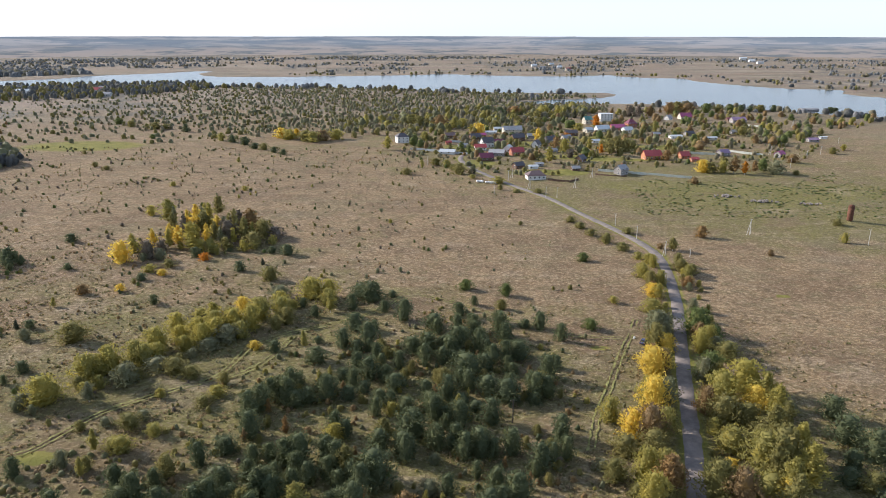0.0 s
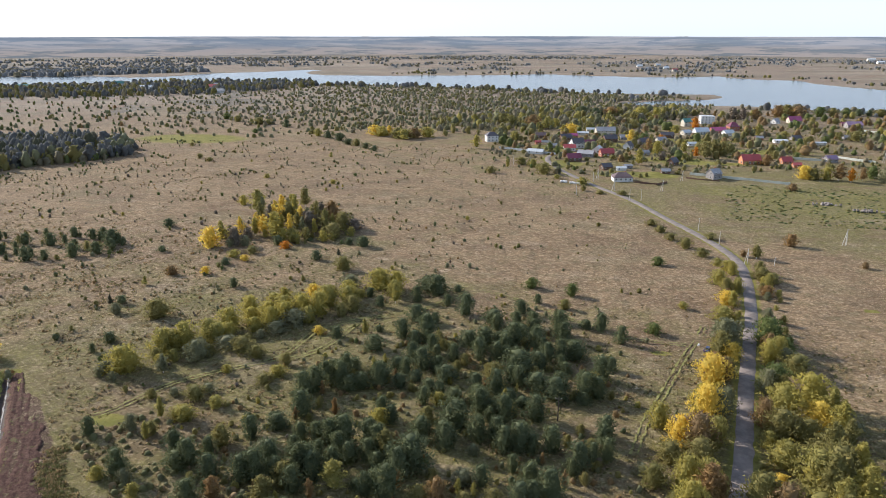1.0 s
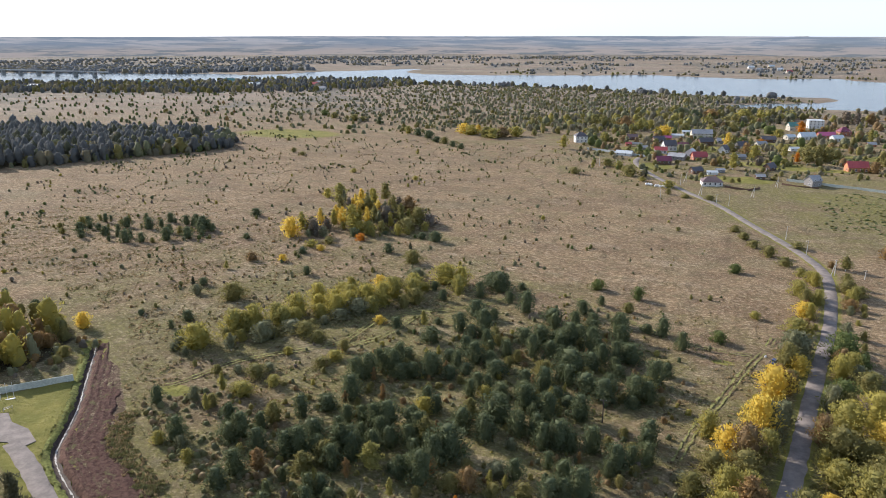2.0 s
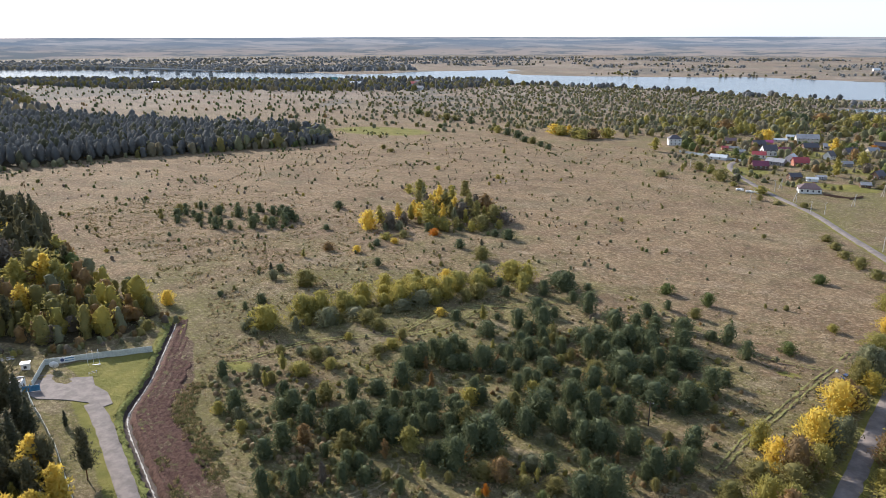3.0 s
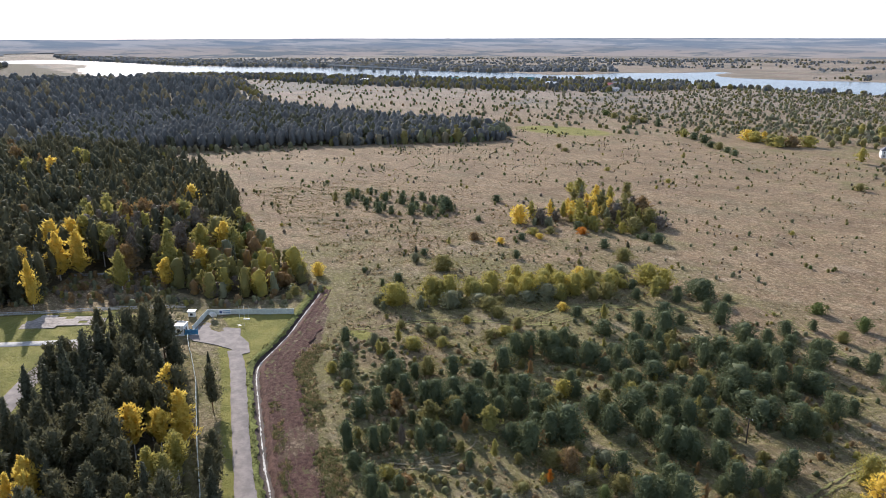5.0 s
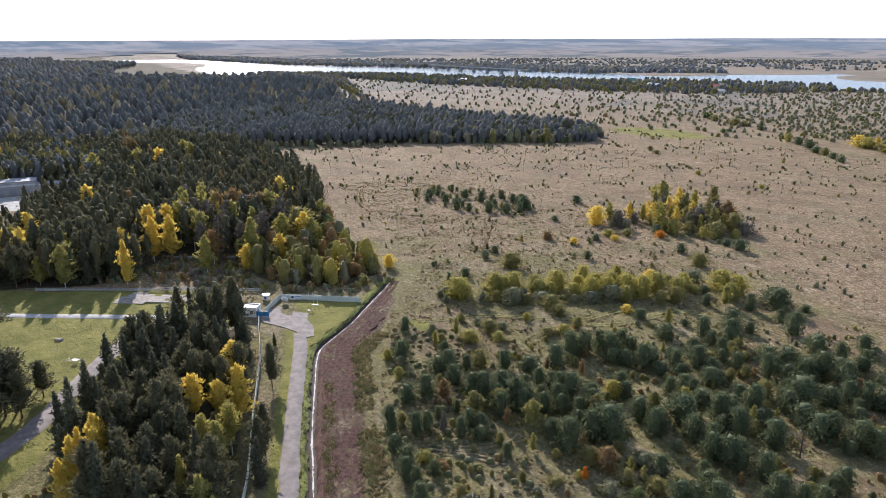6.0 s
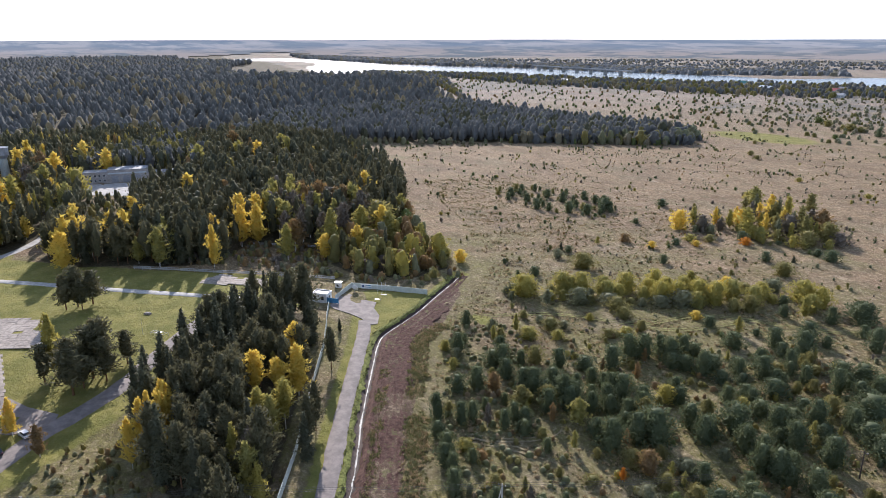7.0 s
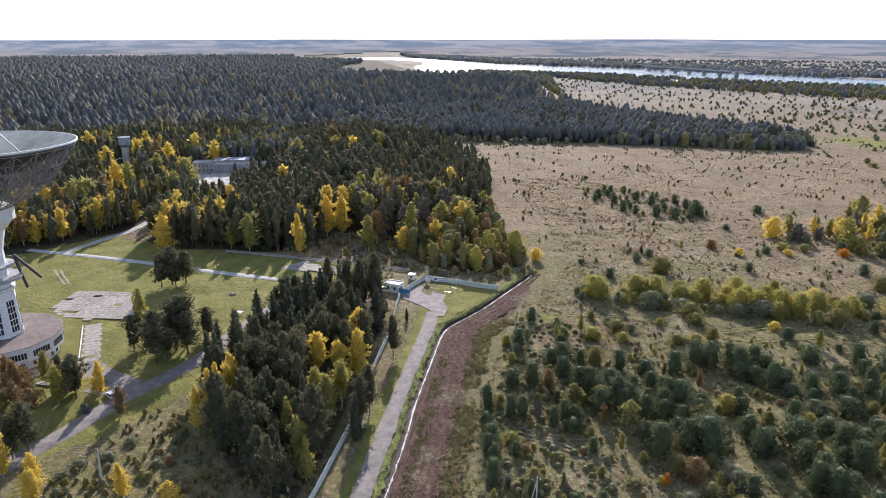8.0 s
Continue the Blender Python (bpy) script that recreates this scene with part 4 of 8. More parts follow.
grove("pine", PINE, "in the tangled young stand", "young trees of the stand",
      [(-62, 130, 6.5, 1.1), (-71, 132, 5.2, 1.6), (-54, 130, 7.1, 1), (-46, 148, 5.6, 0.9), (-42, 149, 5.5, 1), (-54, 153, 4.4, 1.9), (-23, 132, 4.7, 1.4), (-27, 131, 2.6, 1.6), (-16, 140, 9.5, 1.3), (-25, 160, 5.4, 1.1), (-10, 152, 6.8, 1.1), (-8, 160, 8.5, 1.4), (-62, 120, 6.8, 1.1), (-63, 114, 5.4, 1.4), (-36, 116, 4.1, 1.4), (-46, 97, 4.9, 1.1), (-53, 101, 8.1, 0.7)])
grove("willow", SILVER, "in the tangled young stand", "young trees of the stand",
      [(-53, 140, 4.5, 1.4), (-3, 136, 3.9, 1.4), (-2, 148, 3.2, 1.1), (-2, 122, 3.1, 1.5)])
grove("tall_pine", PINE, "in the tangled young stand", "young trees of the stand",
      [(-41, 133, 9.5, 1.7)])
grove("birch", OLIVE, "in the tangled young stand", "young trees of the stand",
      [(-46, 123, 7.1, 1.7), (-23, 144, 8, 1.4), (-15, 158, 7.1, 1.6)])
grove("birch", LIME, "in the tangled young stand", "young trees of the stand",
      [(-32, 130, 7.9, 1.6)])
grove("willow", LIME, "in the tangled young stand", "young trees of the stand",
      [(-28, 158, 5.3, 1), (-80, 153, 4.5, 1.4), (-38, 100, 2.8, 1.8)])
grove("birch", RUST, "in the tangled young stand", "young trees of the stand",
      [(-57, 122, 6.5, 1.5)])
grove("willow", RUST, "in the tangled young stand", "young trees of the stand",
      [(-8, 129, 6, 0.9)])
grove("birch", ORANGE, "in the tangled young stand", "young trees of the stand",
      [(-9, 122, 3.6, 1.1)])
grove("bush", RUST, "in the tangled young stand", "young trees of the stand",
      [(-33, 101, 2.1, 1.4)])
grove("bush", OLIVE, "in the tangled young stand", "young trees of the stand",
      [(-12, 116, 2, 1.7)])
grove("willow", GREEN, "in the tangled young stand", "young trees of the stand",
      [(3, 125, 3.3, 1)])
grove("willow", GOLD, "in a small grove in the field", "grove in the field",
      [(-146, 305, 10.1, 1)])
grove("birch", LIME, "in a small grove in the field", "grove in the field",
      [(-144, 313, 11.3, 1.1), (-148, 370, 14.5, 1.6), (-120, 323, 14.4, 1.6), (-124, 363, 14, 1)])
grove("willow", BARE, "in a small grove in the field", "grove in the field",
      [(-136, 310, 8.9, 1), (-108, 340, 10.6, 1.2), (-85, 344, 6.3, 1.6)])
grove("willow", LIME, "in a small grove in the field", "grove in the field",
      [(-166, 390, 6.1, 1), (-110, 320, 7.1, 1.1)])
grove("willow", SILVER, "in a small grove in the field", "grove in the field",
      [(-130, 309, 5.4, 1)])
grove("birch", GOLD, "in a small grove in the field", "grove in the field",
      [(-129, 330, 10.6, 1.5), (-128, 354, 15.5, 1.1), (-114, 344, 12.2, 1.1)])
grove("birch", OLIVE, "in a small grove in the field", "grove in the field",
      [(-122, 349, 13.3, 1.5), (-128, 391, 11.7, 1.6), (-105, 344, 15.5, 0.9)])
grove("birch", RUST, "in a small grove in the field", "grove in the field",
      [(-100, 354, 13.4, 1.6)])
grove("birch", BARE, "in a small grove in the field", "grove in the field",
      [(-106, 354, 12.3, 1.6)])
grove("willow", OLIVE, "in a small grove in the field", "grove in the field",
      [(-91, 344, 9.7, 1), (-92, 329, 7.6, 1.5)])
grove("pine", PINE, "in a small grove in the field", "grove in the field",
      [(-115, 313, 4.9, 1.6)])
grove("willow", ORANGE, "in a small grove in the field", "grove in the field",
      [(-109, 307, 3.9, 1.4)])
grove("bush", PINE, "in a small grove in the field", "grove in the field",
      [(-102, 322, 1.6, 1.9)])
grove("pine", PINE, "out in the dry meadow", "scattered meadow trees",
      [(-89, 293, 4.6, 1.6), (-73, 316, 5.3, 1.9), (-81, 319, 3.4, 1.9), (-127, 280, 3.3, 1.9), (-185, 337, 4.5, 1.9), (-197, 304, 7.2, 1.5), (-165, 294, 3.2, 1.8), (-351, 560, 9.3, 1.7), (-269, 742, 8.9, 1.1), (-200, 670, 7, 1.8), (-184, 655, 7.8, 1.8), (-169, 632, 5.6, 1.9), (-147, 611, 5.3, 1.9), (-136, 598, 5.2, 1.9)])
grove("spruce", SPRUCE, "out in the dry meadow", "scattered meadow trees",
      [(-81, 301, 3.4, 1.9)])
grove("willow", OLIVE, "out in the dry meadow", "scattered meadow trees",
      [(-73, 281, 6, 1.4), (-122, 298, 3.6, 1.8), (-307, 602, 3.6, 1.2), (-270, 542, 4, 1.5), (-255, 529, 3.4, 1.7), (-310, 765, 7.7, 1.9), (-344, 784, 7, 1.6), (-299, 764, 6, 1.9), (-133, 681, 10, 1.5), (-159, 625, 6.5, 1.4), (-225, 696, 4, 1.9)])
grove("willow", LIME, "out in the dry meadow", "scattered meadow trees",
      [(-128, 291, 3.5, 1.9), (-183, 470, 3.3, 1.5), (-131, 458, 3, 1.7), (-150, 690, 10, 1.7), (-124, 673, 10, 1.7), (-104, 690, 10, 1.7), (-213, 679, 8.2, 1.1)])
grove("willow", GOLD, "out in the dry meadow", "scattered meadow trees",
      [(-121, 287, 2.8, 1.6), (-160, 698, 10, 1.5)])
grove("birch", LIME, "out in the dry meadow", "scattered meadow trees",
      [(-163, 559, 5.2, 1.6)])
grove("willow", GREEN, "out in the dry meadow", "scattered meadow trees",
      [(-368, 807, 7.1, 1.6), (-285, 694, 4.6, 1.4)])
grove("birch", GOLD, "out in the dry meadow", "scattered meadow trees",
      [(-144, 697, 10, 1.9)])
grove("willow", RUST, "out in the dry meadow", "scattered meadow trees",
      [(-116, 682, 10, 1.9)])
grove("pine", PINE, "in a low dark clump", "clump of low pines",
      [(-253, 280, 6, 1.3), (-238, 280, 5, 1.5), (-219, 272, 6.5, 1.2), (-212, 275, 5, 1.3), (-202, 281, 7, 1.2), (-194, 287, 6, 1.3), (-192, 296, 5, 1.2), (-263, 296, 4.4, 1.5), (-224, 296, 6.4, 1.2), (-238, 296, 5.7, 1.3), (-222, 311, 5.5, 1.2)])
grove("tall_pine", OLD_PINE, "on the lawn of the compound", "trees on the compound lawn",
      [(-189, 29, 14.1, 1.6), (-191, 33, 16.0, 1.6), (-191, 38, 13.5, 2), (-130, 18, 12.3, 1.6), (-127, 33, 18.1, 1.5), (-131, 40, 11.1, 1.8), (-104, 3, 13.3, 1.5)])
grove("birch", LIME, "on the lawn of the compound", "trees on the compound lawn",
      [(-134, 21, 19.7, 0.8), (-102, -1, 11.9, 0.9), (-81, -10, 8.8, 1.1)])
grove("tall_pine", OLD_PINE, "on the lawn of the compound", "trees on the compound lawn",
      [(-118, 24, 17.3, 1.7), (-126, 30, 17.0, 1.6), (-122, 33, 14, 1.5), (-121, 27, 12, 1.6), (-187, 34, 12, 1.6), (-132, 30, 13, 1.5)])
grove("birch", GOLD, "on the lawn of the compound", "trees on the compound lawn",
      [(-103, 9, 10.8, 0.9), (-58, -3, 8.9, 1.2), (-44, 23, 7.1, 1.5), (-72.5, 31.5, 13.5, 0.62), (-78, 35, 14.5, 0.68), (-80, 37, 15, 0.66), (-78, 40, 15, 0.68), (-76, 38, 14, 0.6)])
grove("birch", RUST, "on the lawn of the compound", "trees on the compound lawn",
      [(-89, 14, 9, 1), (-108, -11, 12.5, 1.2)])
grove("willow", RUST, "on the lawn of the compound", "trees on the compound lawn",
      [(-104, -8, 5.9, 1), (-61, 24, 2.8, 0.9)])
grove("birch", OLIVE, "on the lawn of the compound", "trees on the compound lawn",
      [(-95, -12, 10.2, 0.8)])
grove("bush", SILVER, "on the lawn of the compound", "trees on the compound lawn",
      [(-75, 16, 1.7, 1.8), (-62, 21, 1.8, 1.8), (-64, 24, 1.3, 1.9), (-72, 27, 2.1, 1.2), (-70, 11, 1.8, 1.9), (-69, 5, 1.8, 1.8), (-66, 2, 1.6, 1.9), (-60, 29, 1.7, 1.9)])
grove("spruce", SPRUCE, "on the lawn of the compound", "trees on the compound lawn",
      [(-72, 23, 2.8, 1.5), (-72, 21, 2.1, 1.8), (-69, 26, 2.4, 1.5)])
grove("bush", OLIVE, "on the lawn of the compound", "trees on the compound lawn",
      [(-53, 31, 1.5, 1.9), (-58, 19, 1.7, 1.9), (-56, 14, 1.6, 1.9)])
grove("willow", LIME, "among the village gardens", "village trees",
      [(-18, 681, 8.9, 1.1), (22, 788, 9.4, 1.2), (124, 890, 13.4, 1.4), (143, 889, 13.5, 1), (144, 757, 8.2, 1.5), (106, 616, 11.5, 1), (21, 498, 3.2, 1.9), (38, 480, 5.1, 1.9), (3, 543, 5.9, 1.5), (209, 521, 9.3, 1), (356, 626, 5.5, 1.1), (247, 744, 5.3, 1.9)])
grove("willow", SILVER, "among the village gardens", "village trees",
      [(-35, 720, 7, 1.6), (246, 516, 10.1, 1.5)])
grove("birch", LIME, "among the village gardens", "village trees",
      [(-49, 625, 12.5, 1.5), (12, 764, 13.4, 1.6), (29, 734, 9.7, 1.5), (85, 560, 13.2, 1.5), (130, 625, 11.1, 1.4), (-16, 533, 7.3, 0.9), (219, 735, 13.8, 1.2)])
grove("willow", OLIVE, "among the village gardens", "village trees",
      [(-36, 798, 12.8, 1.6), (-26, 789, 12, 1.4), (56, 764, 10, 1.1), (100, 849, 7.3, 1.5), (112, 858, 11.3, 1), (145, 616, 12.2, 1), (163, 626, 10.4, 0.9), (12, 514, 8.4, 1.5), (38, 460, 4.1, 1.1), (-6, 552, 5.8, 1.9), (-27, 512, 5, 1.6), (62, 449, 3.4, 1.9), (67, 585, 3.7, 1.9), (109, 527, 2.8, 1.9), (307, 935, 14, 1.4), (359, 934, 11.1, 1.2), (419, 946, 9.1, 1.6), (465, 890, 4.7, 1.9), (159, 616, 12.2, 0.9), (259, 708, 6.1, 1.5), (305, 723, 9.3, 1.6), (316, 683, 6.6, 1.4), (198, 605, 7.3, 1.1), (200, 521, 8, 1.4)])
grove("willow", OLIVE, "among the village gardens", "village trees",
      [(336, 606, 5.9, 1.6), (260, 513, 3.4, 1.6), (259, 750, 3.9, 1.9)])
grove("willow", RUST, "among the village gardens", "village trees",
      [(-3, 781, 14, 1.3), (91, 911, 10.7, 1.8), (102, 636, 10.5, 0.9), (292, 924, 14, 1.3), (316, 925, 14, 1.7), (183, 573, 8.9, 1), (280, 561, 7.3, 1.4), (174, 480, 4.7, 1.6)])
grove("willow", GOLD, "among the village gardens", "village trees",
      [(37, 736, 10.2, 1.7), (194, 522, 9.7, 1.2)])
grove("pine", PINE, "among the village gardens", "village trees",
      [(56, 920, 10.9, 1.7), (71, 900, 10.6, 1.9), (393, 945, 9.1, 1.7), (405, 944, 8.2, 1.6), (436, 944, 9.2, 1.4), (499, 922, 9, 1.4), (506, 922, 8, 1.6)])
grove("spruce", SPRUCE, "among the village gardens", "village trees",
      [(160, 869, 11.3, 1.9), (166, 850, 11, 1.9), (196, 804, 9.7, 1.9), (23, 515, 7.1, 1.2), (444, 932, 8.2, 1.2), (457, 920, 6, 1.7)])
grove("birch", GOLD, "among the village gardens", "village trees",
      [(90, 670, 14, 1.5)])
grove("willow", GREEN, "among the village gardens", "village trees",
      [(103, 688, 8.2, 1.4), (22, 604, 6.7, 0.9), (344, 934, 12, 1.4), (374, 934, 11.1, 1.2), (273, 708, 6.1, 1.5), (217, 610, 5.3, 1.2), (242, 529, 9.4, 1.1)])
grove("willow", ORANGE, "among the village gardens", "village trees",
      [(123, 707, 4.5, 1.9)])
grove("birch", ORANGE, "among the village gardens", "village trees",
      [(168, 781, 14, 1.6), (136, 605, 8.8, 1.5), (222, 513, 9.8, 1.6)])
grove("willow", BARE, "among the village gardens", "village trees",
      [(106, 586, 7.7, 1.1), (232, 890, 14, 1.1)])
grove("birch", OLIVE, "among the village gardens", "village trees",
      [(153, 615, 12.3, 1.5), (142, 597, 13.8, 1.7), (290, 721, 8.8, 1.6)])
grove("birch", GREEN, "among the village gardens", "village trees",
      [(16, 614, 8.9, 1.7)])
grove("bush", OLIVE, "among the village gardens", "village trees",
      [(48, 452, 2.4, 1.9)])
grove("birch", BARE, "among the village gardens", "village trees",
      [(241, 881, 14, 1.9)])
grove("birch", RUST, "among the village gardens", "village trees",
      [(255, 880, 14, 1.8), (216, 518, 12.1, 1.7), (232, 520, 9.4, 1.4)])
grove("aspen", GOLD, "in the wood by the compound fence", "trees of the compound wood",
      [(-86, 65, 16, 1), (-83, 70, 14, 1), (-96, 80, 17, 1)])
grove("birch", GOLD, "in the wood by the compound fence", "trees of the compound wood",
      [(-84, 76, 16, 1), (-82, 41, 16, 1)])
grove("aspen", LIME, "in the wood by the compound fence", "trees of the compound wood",
      [(-70, 67, 14, 1)])
grove("birch", LIME, "in the wood by the compound fence", "trees of the compound wood",
      [(-69, 60, 14, 1), (-66, 62, 13, 1)])
grove("birch", RUST, "in the wood by the compound fence", "trees of the compound wood",
      [(-60, 45, 12, 1)])
grove("spruce", SPRUCE, "in the wood by the compound fence", "trees of the compound wood",
      [(-93.5, 46, 17.5, 0.62), (-101, 51, 20, 0.72), (-105, 55, 17, 0.7), (-112, 47, 16, 0.8), (-116, 54, 20, 1), (-118, 59, 18, 1), (-122, 65, 21, 1), (-124, 71, 21, 1), (-128, 77, 20, 1), (-119, 104, 5, 1), (-134, 102, 3, 1), (-128, 73, 20, 1), (-128, 77, 20, 1), (-124, 96, 18, 1), (-101, 61, 18, 1), (-109, 84, 18, 1), (-78, 44, 16, 1), (-54, 66, 13, 1)])
grove("tall_pine", OLD_PINE, "in the wood by the compound fence", "trees of the compound wood",
      [(-81, 55, 20, 1), (-84, 48, 18, 1), (-95, 69, 18, 1), (-89, 74, 17, 1), (-68, 48, 17, 1), (-72, 43, 16, 1), (-60, 69, 14, 1), (-86, 59, 18, 1), (-94, 90, 14, 1), (-132, 87, 21, 1), (-130, 91, 21, 1), (-132, 97, 22, 1), (-82, 52, 16, 1), (-103, 70, 18, 1), (-103, 77, 18, 1), (-94, 81, 17, 1), (-93, 55, 18, 1), (-83, 58, 18, 1), (-60, 44, 13, 1), (-65, 73, 14, 1), (-65, 51, 13, 1)])
grove("aspen", GOLD, "at the edge of the forest", "trees at the forest edge",
      [(-276, 42, 21, 1.2), (-256, 113, 21, 1.2), (-253, 121, 21, 1.2), (-316, -26, 21, 1.2), (-512, 36, 23, 1.2)])
grove("birch", GOLD, "at the edge of the forest", "trees at the forest edge",
      [(-238, 33, 18, 1.2), (-278, 68, 21, 1.2), (-266, 56, 18, 1.2), (-234, 94, 18, 1.2), (-418, 176, 23, 1.2), (-447, 80, 22, 1.2), (-194, 131, 12, 1.2), (-309, -30, 21, 1.2), (-316, -19, 21, 1.2), (-528, -6, 23, 1.2), (-437, 48, 23, 1.2), (-279, 193, 21, 1.2), (-208, 167, 18, 1.2), (-196, 148, 14, 1.2), (-196, 133, 12, 1.2)])
grove("willow", LIME, "at the edge of the forest", "trees at the forest edge",
      [(-235, 72, 16, 1), (-396, 55, 18, 1), (-329, -1, 21, 1), (-168, 178, 5, 1), (-173, 155, 7, 1)])
grove("aspen", LIME, "at the edge of the forest", "trees at the forest edge",
      [(-239, 127, 20, 1.2), (-286, 151, 22, 1.2), (-443, 203, 23, 1.2), (-255, 127, 21, 1.2), (-243, 168, 22, 1.2), (-232, 128, 20, 1.2)])
grove("aspen", RUST, "at the edge of the forest", "trees at the forest edge",
      [(-213, 125, 16, 1.2), (-256, 147, 22, 1.2), (-257, 155, 22, 1.2), (-484, 178, 23, 1.2), (-245, 160, 21, 1.2), (-316, -14, 21, 1.2), (-261, 158, 22, 1.2), (-266, 150, 22, 1.2), (-244, 164, 22, 1.2)])
grove("birch", LIME, "at the edge of the forest", "trees at the forest edge",
      [(-281, 139, 22, 1.2), (-423, 136, 23, 1.2), (-427, 165, 23, 1.2), (-207, 140, 20, 1.2), (-341, 45, 20, 1.2), (-429, 203, 23, 1.2), (-322, -8, 21, 1.2), (-368, 21, 22, 1.2), (-528, 7, 23, 1.2), (-403, 39, 21, 1.2), (-281, -25, 12, 1.2), (-279, -30, 7, 1.2), (-203, 168, 16, 1.2), (-212, 158, 18, 1.2), (-182, 140, 8, 1.2), (-233, 191, 16, 1.2)])
grove("birch", GOLD, "at the edge of the forest", "trees at the forest edge",
      [(-321, 104, 22, 1.2), (-495, 71, 22, 1.2), (-374, 14, 22, 1.2), (-472, 28, 23, 1.2), (-481, 70, 23, 1.2), (-443, 8, 22, 1.2)])
grove("aspen", BARE, "at the edge of the forest", "trees at the forest edge",
      [(-248, 138, 21, 1.2), (-242, 145, 21, 1.2), (-410, 30, 21, 1.2), (-248, 158, 21, 1.2), (-230, 167, 21, 1.2), (-214, 150, 20, 1.2)])
grove("tall_pine", OLD_PINE, "at the edge of the forest", "trees at the forest edge",
      [(-323, 113, 23, 1), (-253, 79, 21, 1), (-220, 185, 15, 1), (-232, 186, 18, 1), (-265, 199, 20, 1), (-190, 138, 14, 1)])
grove("spruce", SPRUCE, "at the edge of the forest", "trees at the forest edge",
      [(-278, 65, 22, 1), (-304, 76, 23, 1), (-303, 81, 23, 1), (-237, 87, 20, 1), (-184, 156, 14, 1)])
grove("birch", RUST, "at the edge of the forest", "trees at the forest edge",
      [(-329, 7, 21, 1.2), (-450, 41, 23, 1.2), (-215, 127, 16, 1.2)])
grove("willow", OLIVE, "at the edge of the forest", "trees at the forest edge",
      [(-219, 170, 18, 1), (-192, 174, 7, 1), (-148, 159, 4, 1)])
grove("pine", PINE, "at the edge of the forest", "trees at the forest edge",
      [(-185, 185, 6, 1), (-166, 160, 7, 1)])
grove("willow", GOLD, "at the edge of the forest", "trees at the forest edge",
      [(-160, 180, 6, 1)])
grove("willow", RUST, "at the edge of the forest", "trees at the forest edge",
      [(-159, 164, 5, 1), (-161, 162, 6, 1)])
grove("willow", BARE, "at the edge of the forest", "trees at the forest edge",
      [(-171, 147, 6, 1), (-170, 139, 6, 1)])
grove("willow", SILVER, "at the edge of the forest", "trees at the forest edge",
      [(-183, 165, 6, 1)])
grove("bush", SILVER, "at the edge of the forest", "trees at the forest edge",
      [(-212, 178, 6, 1), (-194, 128, 2.5, 1), (-144, 151, 1.8, 1), (-147, 147, 1.6, 1)])
grove("bush", OLIVE, "at the edge of the forest", "trees at the forest edge",
      [(-208, 124, 2, 1), (-180, 123, 1.6, 1)])



grove("birch", GOLD, "at the edge of the forest", "trees at the forest edge",
      [(-254, 36, 21, 0.95), (-250, 33, 17, 0.9), (-259, 41, 19, 0.9), (-251, 60, 21, 0.9), (-247, 56, 17, 0.9), (-208, 87, 20, 0.6), (-235, 107, 21, 0.9), (-232, 114, 21, 0.9), (-462, 78, 16, 1.2)])
grove("birch", LIME, "at the edge of the forest", "trees at the forest edge",
      [(-223, 68, 18, 1.05), (-250, 138, 22, 0.9), (-266, 134, 22, 0.9), (-240, 147, 21, 0.9), (-258, 146, 22, 0.9), (-229, 152, 19, 0.9), (-204, 118, 17, 0.9), (-272, 146, 21, 0.9)])
grove("aspen", BARE, "at the edge of the forest", "trees at the forest edge",
      [(-222, 124, 18, 0.8), (-217, 130, 18, 0.8), (-226, 134, 19, 0.8), (-232, 140, 19, 0.8), (-240, 136, 20, 0.8), (-214, 139, 17, 0.8)])
grove("tall_pine", OLD_PINE, "in the wood by the compound fence", "trees of the compound wood",
      [(-54, 44, 15, 0.95), (-60, 50, 17, 0.95), (-66, 42, 17, 0.95), (-50, 50, 13, 0.95), (-56, 57, 15, 0.95), (-46, 53, 11, 0.95), (-70, 56, 18, 0.95)])

grove("birch", OLIVE, "beside the country road", "trees along the country road",
      [(81, 152, 14, 1.1), (77, 140, 13, 1.1), (87, 158, 12, 1.1), (75, 127, 12, 1.1)])
grove("birch", LIME, "beside the country road", "trees along the country road",
      [(85, 146, 13, 1.1), (77, 133, 12, 1.1), (89, 167, 12, 1.1), (83, 137, 13, 1.1), (90, 176, 11, 1.1)])
grove("pine", PINE, "alone in the dry field", "shrubs of the field",
      [(98, 146, 5.5, 1.3), (101, 136, 6, 1.3), (110, 142, 5, 1.3), (96, 130, 5.5, 1.3)])

grove("birch", GOLD, "at the edge of the forest", "trees at the forest edge",
      [(-316, -33, 14, 1.2), (-333, -24, 14, 1.2), (-338, -13, 15, 1.2), (-337, -4, 14, 1.2), (-317, 5, 14, 1.2), (-301, -13, 15, 1.2), (-287, -27, 15, 1.2), (-385, 11, 15, 1.1), (-368, 21, 17, 1.1), (-427, 32, 16, 1.1), (-389, 41, 15, 1.1), (-410, 4, 15, 1.1), (-533, -2, 17, 1.1)])
grove("birch", LIME, "at the edge of the forest", "trees at the forest edge",
      [(-332, -30, 15, 1.2), (-333, -18, 16, 1.2), (-316, -8, 15, 1.2), (-342, 1, 14, 1.2), (-300, -23, 14, 1.2), (-301, 0, 16, 1.2), (-297, 9, 14, 1.2), (-391, 16, 17, 1.1), (-415, 26, 16, 1.1), (-410, 37, 15, 1.1), (-394, 50, 16, 1.1), (-522, -8, 15, 1.1)])

